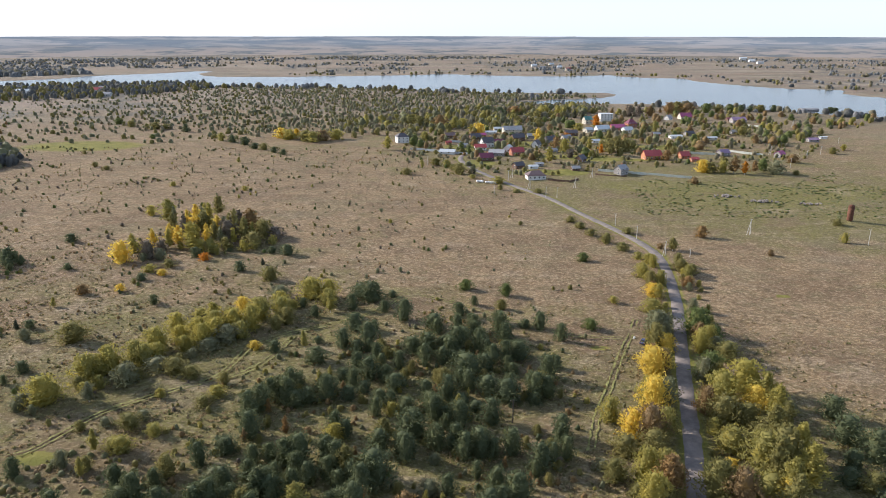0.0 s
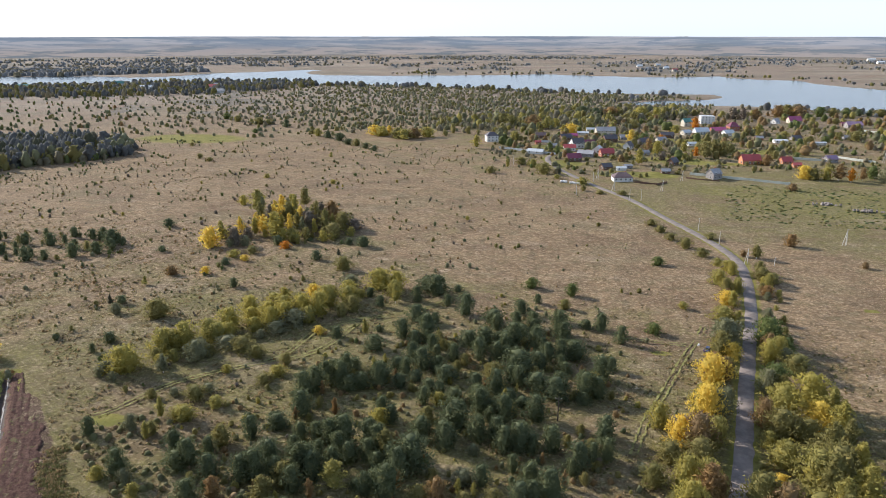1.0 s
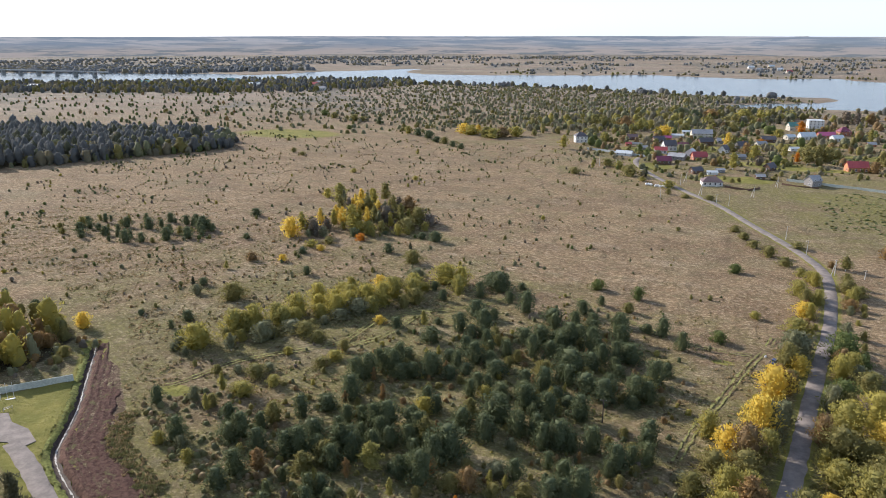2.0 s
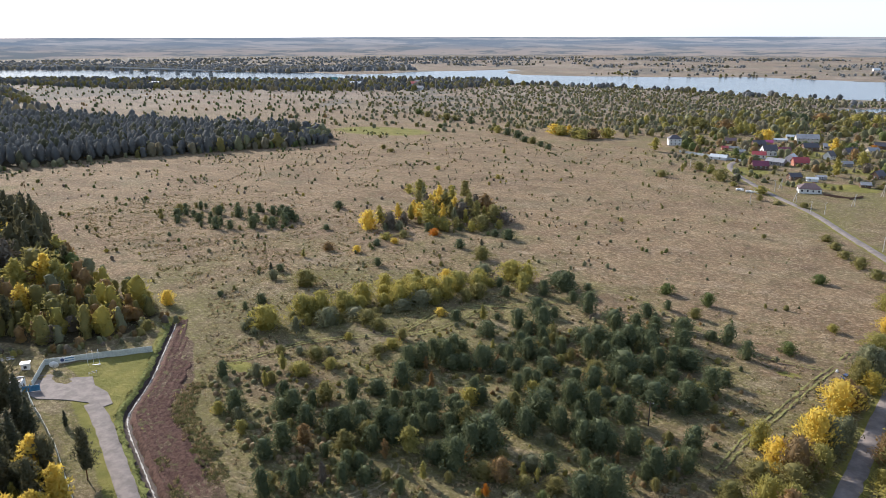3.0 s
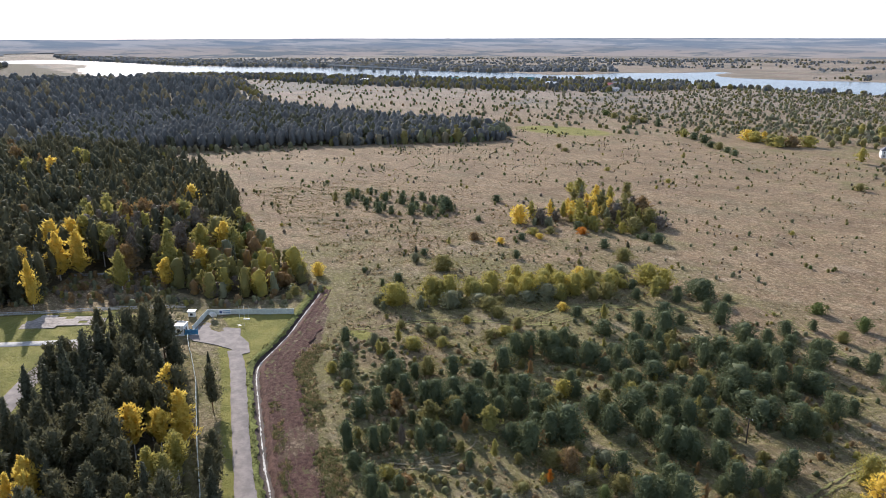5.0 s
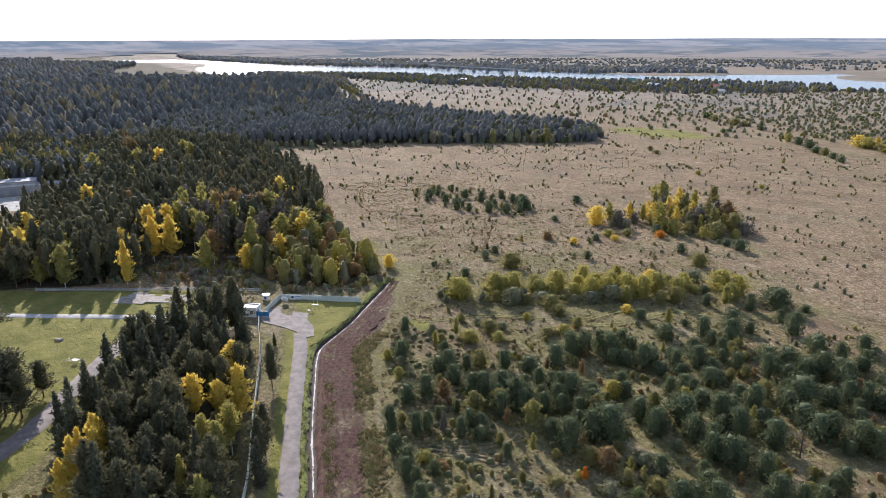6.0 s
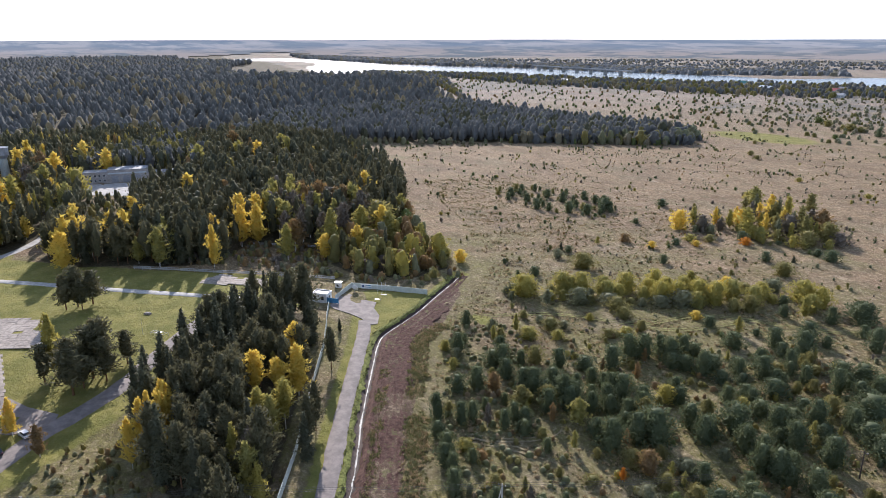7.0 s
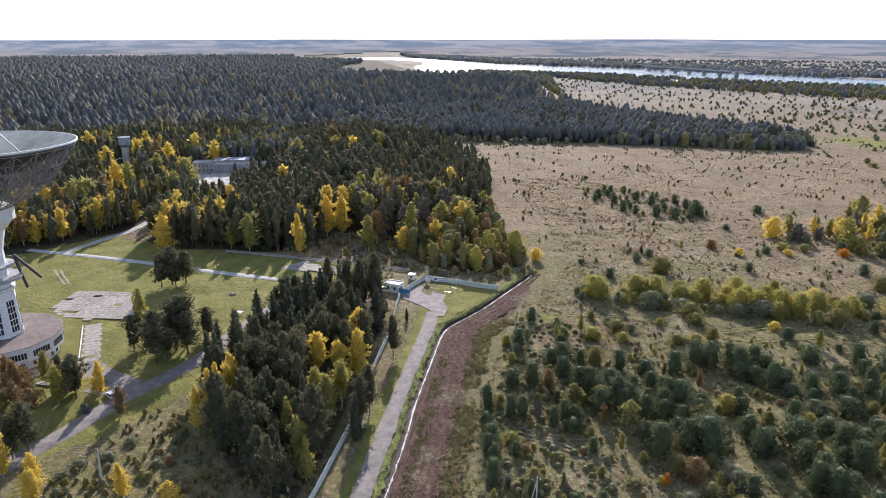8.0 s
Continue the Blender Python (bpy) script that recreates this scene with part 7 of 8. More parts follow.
def panel_wall(name, label, points, mat, height=2.0, length=2.5, group="", thick=0.12, post_mat=None):
    """A fence of standing panels along a polyline, each panel and post a part."""
    x0, y0 = points[0]
    e = thing(name, label, "fence", x0, y0, 0, 0, group)
    sl = Shape().box((0, 0, height / 2), (length - 0.16, thick, height)).mesh("panel", mat)
    po = Shape().box((0, 0, height / 2 + 0.06), (0.18, 0.20, height + 0.12)).mesh("post", post_mat or mat)
    rng = np.random.default_rng(len(points) + int(abs(x0)))
    for (ax, ay), (bx, by) in zip(points, points[1:]):
        n = max(1, int(round(math.hypot(bx - ax, by - ay) / length)))
        a = math.degrees(math.atan2(by - ay, bx - ax))
        k = math.hypot(bx - ax, by - ay) / n / length
        for i in range(n):
            u = (i + 0.5) / n
            part("panel", sl, mat, e, at=pose(ax + (bx - ax) * u - x0, ay + (by - ay) * u - y0, -0.12 + rng.normal() * 0.02, rng.normal() * 0.8, 0, a) @ Matrix.Diagonal((k, 1, 1, 1)))
            u = i / n
            part("post", po, mat, e, at=pose(ax + (bx - ax) * u - x0, ay + (by - ay) * u - y0, -0.12, 0, 0, a))
    return e


for label, pts, mat, hh in [
    ("pale metal sheet fence round a garden", [(-29, 627), (-14, 620), (0, 612)], ROOF_PALE, 2.0),
    ("white sheet fence in the village", [(7, 672), (22, 669), (35, 664)], ROOF_PALE, 2.0),
    ("pale fence beside the lane", [(9, 607), (21, 601)], ROOF_PALE, 1.8),
    ("pale concrete fence behind the red house", [(213, 606), (234, 598)], PANEL, 2.0),
    ("long pale fence along the lane", [(247, 619), (258, 607), (272, 594)], PANEL, 2.0),
    ("long pale fence in front of the log house", [(117, 526), (140, 515), (178, 497)], PANEL, 1.9),
    ("pale fence by the waterside plots", [(340, 796), (354, 780)], PANEL, 1.8),
    ("dark timber fence round the bungalow yard", [(74, 490), (88, 484), (96, 492)], BROWN, 1.5),
    ("low timber fence by the log house", [(112, 512), (122, 505), (133, 503)], BROWN, 1.2),
]:
    panel_wall("fence", label, pts, mat, hh, 3.0, "village fences")


def wrapped_heap(x, y, w):
    e = thing("wrapped_bales", "row of white plastic-wrapped bales by the lane", "bale", x, y, 0, -15, "wrapped bales")
    for i in range(int(w / 1.6)):
        s = Shape().turned([(0.0, 0), (0.75, 0.0), (0.95, 0.25), (0.95, 1.1), (0.7, 1.4), (0.0, 1.45)], 9, ((i - w / 3.2) * 1.6, (i % 2) * 0.5, 0))
        part("bale", s, WRAP, e, smooth_faces=True)


wrapped_heap(27, 484, 6)
wrapped_heap(34, 480, 8)


def rubble(x, y, n, seed):
    """A heap of broken concrete and logs."""
    e = thing("rubble_heap", "heap of grey rubble and old timber in the grass", "rubble", x, y, 0, 0, "rubble heaps")
    r = np.random.default_rng(seed)
    for i in range(n):
        s = Shape().box((0, 0, 0), (r.uniform(0.8, 2.2), r.uniform(0.6, 1.2), r.uniform(0.5, 1.3)), r.uniform(0, 180), r.uniform(0.6, 0.95))
        part("block", s, SPOIL, e, at=pose(r.normal() * 3.5, r.normal() * 1.6, r.uniform(0.2, 0.9), r.uniform(-25, 25), r.uniform(-25, 25), 0))


rubble(180, 440, 26, 3)
rubble(197, 425, 20, 4)
rubble(224, 419, 12, 5)


# ---------------------------------------------------------------- poles and wires
def pole(x, y, h, mat=POLE_WOOD, legs=1, rz=0.0, label="grey concrete power pole with crossarm", r=0.19):
    e = thing("power_pole", label, "pole", x, y, 0, rz, "power poles")
    part("shaft", Shape().rod((0, 0, -0.3), (0, 0, h), r, 7, r * 0.65), mat, e)
    for k in range(1, legs):
        sx = (-1) ** k * h * 0.22
        part("brace", Shape().rod((sx, 0.4 * k, -0.3), (0, 0, h * 0.93), r * 0.85, 6, r * 0.6), mat, e)
    part("crossarm", Shape().box((0, 0, h - 0.45), (1.7, 0.10, 0.10)), DARK_STEEL, e, "dark steel crossarm")
    for sx in (-0.75, 0.0, 0.75):
        part("insulator", Shape().rod((sx, 0, h - 0.4), (sx, 0, h - 0.15), 0.05, 6), TRIM, e)
    return e


for x, y, h, legs, rz in [(46, 490, 7.5, 1, 10), (50, 500, 7.5, 2, 20), (58, 462, 7.5, 2, 10), (89, 465, 7.5, 2, 20), (108, 503, 7, 2, 30), (33, 447, 7.5, 1, 20), (1, 544, 7, 2, 0), (-12, 548, 7.5, 1, 0),
                          (72, 436, 7, 1, 20), (65, 436, 7, 1, 20), (279, 598, 8, 2, 0), (387, 786, 8, 2, 0), (303, 584, 7, 2, 0), (324, 603, 7, 1, 0), (269, 541, 7.5, 1, 0), (368, 657, 7, 1, 0),
                          (93, 368, 7, 1, 15), (98, 343, 7, 1, 10), (115, 313, 4, 1, 0), (104, 315, 7.2, 2, 40), (159, 352, 8.2, 3, 30), (209, 332, 8.5, 1, 0)]:
    pole(x, y, h, legs=legs, rz=rz, label="pale power pole with bracing legs" if legs > 1 else "pale single power pole")
pole(18.7, 167, 7.0, DARK_POLE, label="dark wooden pole among young pines")
LINE = [(-84, -22, 8.0), (-61, 10, 8.0), (-40.2, 46.5, 8.9), (-13.6, 92, 8.0), (10, 136, 8.0)]
for x, y, h in LINE[:-1]:
    pole(x, y, h, legs=2 if y in (10, 92) else 1, rz=28, label="weathered power pole of the line by the compound")


def wire_line():
    e = thing("power_line", "thin sagging wires between the power poles", "wires", 0, 0)
    for off in (-0.75, 0.0, 0.75):
        cu = bpy.data.curves.new("wire", "CURVE")
        cu.dimensions, cu.bevel_depth = "3D", 0.022
        sp = cu.splines.new("POLY")
        pts = []
        for (ax, ay, ah), (bx, by, bh) in zip(LINE, LINE[1:]):
            for i in range(9):
                u = i / 9
                pts.append((ax + (bx - ax) * u + off * 0.88, ay + (by - ay) * u - off * 0.45, ah + (bh - ah) * u - 0.15 - 4 * 1.0 * u * (1 - u)))
        sp.points.add(len(pts) - 1)
        for p, c in zip(sp.points, pts):
            p.co = (*c, 1)
        cu.materials.append(DARK_STEEL)
        o = new("wire", cu)
        o.parent = e


wire_line()

e = thing("rusty_silo", "tall rust-brown steel tank standing in the field", "tank", 225, 378)
part("tank", Shape().turned([(1.5, 0.8), (1.6, 1.0), (1.6, 8.6), (1.3, 9.3), (0.0, 9.7)], 12), RUSTY, e, smooth_faces=True)
for k in range(4):
    part("leg", Shape().rod((1.3 * math.cos(k * 1.571), 1.3 * math.sin(k * 1.571), -0.2), (1.3 * math.cos(k * 1.571), 1.3 * math.sin(k * 1.571), 1.2), 0.12), RUSTY, e)


# ---------------------------------------------------------------- cars
def car(x, y, rz, mat, label):
    e = thing("car", label, "car", x, y, 0.22, rz)
    b = Shape()
    prof = [(-2.1, 0.35), (-2.15, 0.75), (-1.9, 0.92), (-1.0, 1.0), (0.9, 0.98), (1.95, 0.82), (2.15, 0.6), (2.1, 0.32)]
    b.add([(px_, s * 0.86, pz) for s in (-1, 1) for px_, pz in prof], [tuple(range(8)), tuple(range(15, 7, -1))] + [(i, 8 + i, 8 + (i + 1) % 8, (i + 1) % 8) for i in range(8)])
    body = part("body", b, mat, e)
    c = Shape()
    cp = [(-1.75, 0.95), (-1.25, 1.42), (0.25, 1.45), (1.05, 0.97)]
    c.add([(px_, s * (0.80 if i in (0, 3) else 0.66), pz) for s in (-1, 1) for i, (px_, pz) in enumerate(cp)], [(0, 1, 2, 3), (7, 6, 5, 4), (0, 4, 5, 1), (2, 6, 7, 3), (3, 7, 4, 0)])
    part("window", c, GLASS, body, "dark car windows")
    part("roof", Shape().box((-0.5, 0, 1.45), (1.5, 1.26, 0.05)), mat, body)
    for sx in (-1.3, 1.35):
        for sy in (-0.8, 0.8):
            w = part("wheel", Shape().rod((sx, sy - 0.1, 0.12), (sx, sy + 0.1, 0.12), 0.32, 12), TYRE, e)
            part("rim", Shape().rod((sx, sy + math.copysign(0.105, sy) - 0.01, 0.12), (sx, sy + math.copysign(0.105, sy) + 0.01, 0.12), 0.19, 10), STEEL, w)
    for sy in (-0.6, 0.6):
        part("headlight", Shape().box((2.12, sy, 0.66), (0.06, 0.34, 0.14)), TRIM, e)
        part("tail_light", Shape().box((-2.13, sy, 0.72), (0.05, 0.3, 0.14)), ROOF_RED, e)


car(-101, 11.5, 200, CAR_WHITE, "white saloon car parked on the compound road")
car(-96, 5.5, 195, CAR_DARK, "black saloon car parked on the compound road")
car(67.5, 217.5, 60, CAR_BLUE, "dark blue car parked by the field track")
car(-150.5, 106.5, 40, CAR_WHITE, "white car beside the gatehouse")
e = thing("white_bag", "small white sack lying by the track", "bag", 65.3, 221.2)
part("sack", Shape().turned([(0.0, 0), (0.4, 0.05), (0.45, 0.5), (0.25, 0.9), (0.0, 1.0)], 8), WRAP, e, smooth_faces=True)

# ---------------------------------------------------------------- gate of the compound
panel_wall("compound_wall", "pale green-white concrete panel wall at the gate", [(-146.5, 114.8), (-151, 120), (-156, 126), (-145, 136.5), (-133.3, 147)], PANEL, 2.1, 2.5)
panel_wall("compound_fence", "long white concrete panel fence beside the drive", [(-141.5, 110), (-134, 106), (-126, 102.4), (-111, 95), (-82, 78.2), (-58, 65), (-36, 51), (-12, 35.5), (6, 24)], PANEL, 2.1, 2.6)
e = thing("gate", "blue steel double gate of the compound", "gate", -144, 112.4, 0, 45)
for sx in (-2.4, 0, 2.4):
    part("post", Shape().box((sx, 0, 1.2), (0.2, 0.2, 2.8)), BLUE, e)
for sx in (-1.2, 1.2):
    leaf = part("leaf", Shape().box((sx, 0, 0.35), (2.1, 0.08, 0.12)).box((sx, 0, 2.1), (2.1, 0.08, 0.12)).box((sx, 0, 1.2), (2.1, 0.03, 1.7)), BLUE, e)
e = thing("gatehouse", "small white flat-roofed gatehouse", "hut", -149, 110.5, 0, 40)
part("wall", Shape().box((0, 0, 1.5), (6.0, 4.4, 3.4)), WHITE, e)
part("parapet", Shape().box((0, 2.1, 3.35), (6.3, 0.25, 0.4)).box((0, -2.1, 3.35), (6.3, 0.25, 0.4)).box((3.0, 0, 3.35), (0.25, 4.0, 0.4)).box((-3.0, 0, 3.35), (0.25, 4.0, 0.4)), TRIM, e)
part("roof", Shape().box((0, 0, 3.24), (5.7, 3.9, 0.06)), ROOF_DARK, e, "dark felt roof")
for u in (-1.6, 1.4):
    window(e, u, -2.23, 1.0, 0)
window(e, 3.03, 0, 1.0, 90)
part("door", DOOR_MESH, BLUE, e, at=pose(3.03, -1.3, 0, 0, 0, 90))
e = thing("satellite_dish", "small white satellite dish on a post", "antenna", -149.6, 124.2, 0, 215)
part("post", Shape().rod((0, 0, -0.2), (0, 0, 1.6), 0.12, 8), STEEL, e)
part("foot", Shape().rod((0, 0, 0.5), (0.9, 0.5, 0), 0.06).rod((0, 0, 0.5), (-0.9, 0.5, 0), 0.06), DARK_STEEL, e)
bowl = part("bowl", Shape().turned([(1.35, 0.42), (1.0, 0.22), (0.5, 0.05), (0.0, 0.0), (0.5, -0.04), (1.0, 0.13), (1.38, 0.36), (1.35, 0.42)], 20), TRIM, e, at=pose(0, -0.2, 1.9, 68, 0, 0), smooth_faces=True)
part("feed", Shape().rod((0, 0, 0), (0, 0, 0.9), 0.05), DARK_STEEL, bowl)
e = thing("banner", "white and blue printed banner hung on the wall", "sign", -151.2, 130.1, 0.15, 43.5)
part("sheet", Shape().box((0, -0.12, 1.0), (4.2, 0.03, 1.7)), TRIM, e)
part("stripe", Shape().box((0.6, -0.145, 1.45), (2.6, 0.012, 0.28)).box((0.6, -0.145, 0.7), (2.6, 0.012, 0.2)), BLUE, e, "blue bars of writing")
part("emblem", Shape().rod((-1.4, -0.135, 1.0), (-1.4, -0.15, 1.0), 0.55, 14), CAR_BLUE, e, "round dark blue emblem")
e = thing("flag_frame", "white pipe frame standing on the lawn", "frame", -142, 132, 0, 45)
for sx in (-1.6, 0.0, 1.6):
    part("post", Shape().rod((sx, 0, -0.1), (sx, 0, 5.2), 0.06, 6), TRIM, e)
part("rail", Shape().box((0, 0, 0.2), (3.6, 0.5, 0.25)), TRIM, e)
e = thing("barrier", "low grey steel road barrier lying open", "barrier", -137.5, 127.8, 0, 65)
for sx in (-1.1, 1.1):
    part("post", Shape().box((sx, 0, 0.45), (0.14, 0.14, 0.9)), STEEL, e)
part("bar", Shape().box((0, 0, 0.85), (2.6, 0.08, 0.10)).box((0, 0, 0.45), (2.3, 0.06, 0.08)), STEEL, e)
e = thing("kiosk", "small white and green kiosk behind the wall", "hut", -158.5, 121.5, 0, 45)
part("wall", Shape().box((0, 0, 1.1), (2.2, 1.8, 2.2)), WHITE, e)
part("roof", Shape().box((0, 0, 2.3), (2.8, 2.4, 0.16)), ROOF_PALE, e)
window(e, 0, -0.93, 0.7, 0, 0.8, 0.7)

# heating pipes on low posts behind the lawn
e = thing("pipeline", "three grey heating pipes on low posts", "pipe", -226.5, 58)
PIPE = [(0, 0), (12, 14), (26.5, 30), (38.5, 45), (59, 66)]
for z, r, off in ((0.6, 0.16, 0.0), (1.0, 0.14, 0.3), (1.45, 0.12, 0.0)):
    s = Shape()
    for (ax, ay), (bx, by) in zip(PIPE, PIPE[1:]):
        s.rod((ax + off, ay, z), (bx + off, by, z), r, 6)
    part("pipe", s, STEEL, e)
for (ax, ay), (bx, by) in zip(PIPE, PIPE[1:]):
    for i in range(5):
        u = i / 5
        part("post", Shape().box((ax + (bx - ax) * u, ay + (by - ay) * u + 0.25, 0.75), (0.16, 0.16, 1.7)), POLE_WOOD, e)
e = thing("pipeline", "grey heating pipes at the edge of the birches", "pipe", -236, 111)
s = Shape().rod((0, 0, 0.7), (23, 25, 0.7), 0.18).rod((0, 0, 1.2), (23, 25, 1.2), 0.15)
part("pipe", s, STEEL, e)
for i in range(8):
    part("post", Shape().box((23 * i / 7, 25 * i / 7 + 0.25, 0.7), (0.16, 0.16, 1.6)), POLE_WOOD, e)
e = thing("lawn_table", "white-topped table with pipe rails on the lawn", "table", -148, 52.5, 0, 35)
part("tabletop", Shape().box((0, 0, 1.1), (2.0, 1.3, 0.08)), TRIM, e, "white table top")
for sx in (-3.0, -1.0, 1.0, 3.0):
    for sy in (-0.9, 0.9):
        part("post", Shape().rod((sx, sy, -0.1), (sx, sy, 1.05), 0.05, 5), STEEL, e)
part("rail", Shape().rod((-3, -0.9, 1.0), (3, -0.9, 1.0), 0.04).rod((-3, 0.9, 1.0), (3, 0.9, 1.0), 0.04).rod((-3, -0.9, 1.0), (-3, 0.9, 1.0), 0.04).rod((3, -0.9, 1.0), (3, 0.9, 1.0), 0.04), STEEL, e)
e = thing("thin_mast", "thin steel mast on the lawn", "pole", -151, 48)
part("shaft", Shape().rod((0, 0, -0.1), (0, 0, 6.0), 0.06, 6, 0.03), STEEL, e)
e = thing("hatch", "dark concrete hatch in the lawn", "hatch", -170, 53)
part("block", Shape().box((0, 0, 0.2), (2.6, 1.6, 0.5), 30, 0.85), SPOIL, e)
part("lid", Shape().box((0, 0, 0.5), (1.6, 1.0, 0.12), 30), DARK_STEEL, e)


# ---------------------------------------------------------------- long building and water tower
e = thing("garage_building", "long grey brick service building with garage doors", "building", -436.6, 62.7, 0, math.degrees(math.atan2(61, 16)))
for x0, x1, h, dep in ((0, 15, 7.2, 12), (15, 40, 8.4, 14), (40, 64, 5.2, 12)):
    part("wall", Shape().box(((x0 + x1) / 2, dep / 2, h / 2 - 0.1), (x1 - x0 - 0.02, dep, h + 0.2)), GREY_BRICK, e)
    part("roof", Shape().box(((x0 + x1) / 2, dep / 2, h + 0.2), (x1 - x0 + 0.3, dep + 0.6, 0.3)), ROOF_GREY, e, "grey flat roof with a broad edge")
for level in (1.2, 4.4):
    for i in range(5):
        window(e, 1.8 + i * 2.8, -0.04, level, 0, 1.2, 1.0)
for x0 in (19.5, 26.5, 33.5):
    g_ = part("garage_door", Shape().box((x0, -0.05, 2.3), (4.2, 0.12, 4.6)), ROOF_GREY, e)
part("frieze", Shape().box((27.5, -0.06, 6.3), (24, 0.1, 0.9)), ROOF_PALE, e)
for x0 in (44, 51, 58):
    part("garage_door", Shape().box((x0, -0.05, 1.8), (4.0, 0.12, 3.6)), ROOF_DARK, e)
e = thing("water_tower", "tall pale brick water tower with a wide tank", "tower", -497, 20)
part("shaft", Shape().turned([(2.9, -0.5), (2.5, 13)], 12), PANEL, e)
part("tank", Shape().turned([(2.5, 13), (4.2, 15.2), (4.2, 20.6), (0, 21.2)], 14), ROOF_GREY, e)
part("rim", Shape().turned([(4.2, 20.4), (4.5, 20.5), (4.5, 20.9), (4.2, 20.95)], 14), ROOF_PALE, e)
for z in (4, 8, 11):
    window(e, 2.7 - z * 0.03, 0, z, 90, 0.7, 0.9)


def near_houses(x, y):
    """True on the plots just south of the houses, kept open."""
    hit = np.zeros(np.shape(x), bool)
    for hx, hy in HOUSE_SPOTS:
        hit |= (np.abs(x - hx) < 9) & (y > hy - 18) & (y < hy + 9)
    return hit


GARDENS = [(-20, 600), (60, 560), (150, 590), (300, 640), (480, 800), (520, 860), (430, 900), (250, 960), (160, 900), (40, 760), (-40, 690)]
woods("garden_trees", "bare and yellowing trees crowded between the houses", scatter(GARDENS, 400, 67, keep=lambda x, y: clear_of_trees(x, y, 4) * (0.35 + 0.65 * (waves(x, y, 70, 68) > -0.1)) * ~near_houses(x, y), gap=4.5),
      [OLIVE, HAZED_LEAF, SILVER, RUST, OLIVE, GREEN, LIME], (3.0, 9.0), shell_tree("round", 1.2, 4, 7, 60, 0.16), 98, "trees")


# ---------------------------------------------------------------- the great dish antenna
TEL = (-141.0, -18.0)
e = thing("radio_telescope", "giant white radio telescope with dark steel truss under its dish", "telescope", TEL[0], TEL[1], 0, 6)
base = part("base_building", Shape().turned([(15.0, -0.2), (15.0, 3.6), (16.6, 3.6), (16.6, 7.4), (16.9, 7.4), (16.9, 7.9), (0.0, 8.15)], 14), WHITE, e, "round white two-storey base building")
part("roof", Shape().turned([(17.0, 7.95), (16.9, 8.1), (0.0, 8.4)], 14), TAR, base, "brown felt roof")
part("plinth", Shape().turned([(15.12, -0.2), (15.12, 0.7)], 14), SPOIL, base)
for k in range(14):
    a0, a1 = 6.28319 * k / 14, 6.28319 * (k + 1) / 14
    am = (a0 + a1) / 2
    n_ = math.degrees(am) + 90
    rm = 16.6 * math.cos(math.pi / 14)
    rl = 15.0 * math.cos(math.pi / 14)
    for j in (-2.4, -1.6, -0.8, 0.0, 0.8, 1.6, 2.4):
        part("window", Shape().box((0, -0.05, 0.9), (0.62, 0.1, 1.8)), GLASS, base, at=pose(rm * math.cos(am) - math.sin(am) * j, rm * math.sin(am) + math.cos(am) * j, 4.6, 0, 0, n_))
    for j in (-1.5, 1.5):
        part("window", Shape().box((0, -0.05, 0.7), (1.2, 0.1, 1.4)), GLASS, base, at=pose(rl * math.cos(am) - math.sin(am) * j, rl * math.sin(am) + math.cos(am) * j, 1.2, 0, 0, n_))
tower = part("tower", Shape().turned([(6.6, 8.2), (5.8, 22.0), (6.4, 22.4), (6.4, 23.0), (0, 23.0)], 8, turn=0.39), WHITE, e, "white octagonal tower with tall windows")
for k in range(8):
    am = 6.28319 * (k + 0.5) / 8 + 0.39
    for j in (-0.9, 0.0, 0.9):
        for m in range(5):
            z = 9.6 + m * 1.95
            r = (6.6 - 0.8 * (z + 0.8 - 8.2) / 13.8) * math.cos(math.pi / 8)
            part("window", Shape().box((0, -0.03, 0), (0.66, 0.1, 1.7)), GLASS, tower, at=pose(r * math.cos(am) - math.sin(am) * j, r * math.sin(am) + math.cos(am) * j, z + 0.85, -3, 0, math.degrees(am) + 90))
part("platform", Shape().turned([(5.0, 25.4), (8.6, 25.4), (8.6, 26.0), (5.0, 26.2)], 12), ROOF_GREY, e, "grey walkway platform")
part("platform", Shape().turned([(4.5, 29.4), (7.0, 29.4), (7.0, 29.8), (4.5, 29.9)], 12), ROOF_GREY, e, "grey upper walkway")
part("column", Shape().turned([(5.0, 22.6), (4.6, 34), (6.0, 40), (8.8, 43.0), (9.2, 43.2), (9.2, 46.6), (8.0, 47.2), (0, 47.2)], 16), WHITE, e, "white rotating column")
rail = Shape()
for k in range(20):
    a0, a1 = 6.28319 * k / 20, 6.28319 * (k + 1) / 20
    for z, r in ((27.0, 8.5), (26.5, 8.5), (30.8, 6.9)):
        rail.rod((r * math.cos(a0), r * math.sin(a0), z), (r * math.cos(a1), r * math.sin(a1), z), 0.05, 4)
    rail.rod((8.5 * math.cos(a0), 8.5 * math.sin(a0), 26.0), (8.5 * math.cos(a0), 8.5 * math.sin(a0), 27.0), 0.05, 4)
part("railing", rail, STEEL, e)
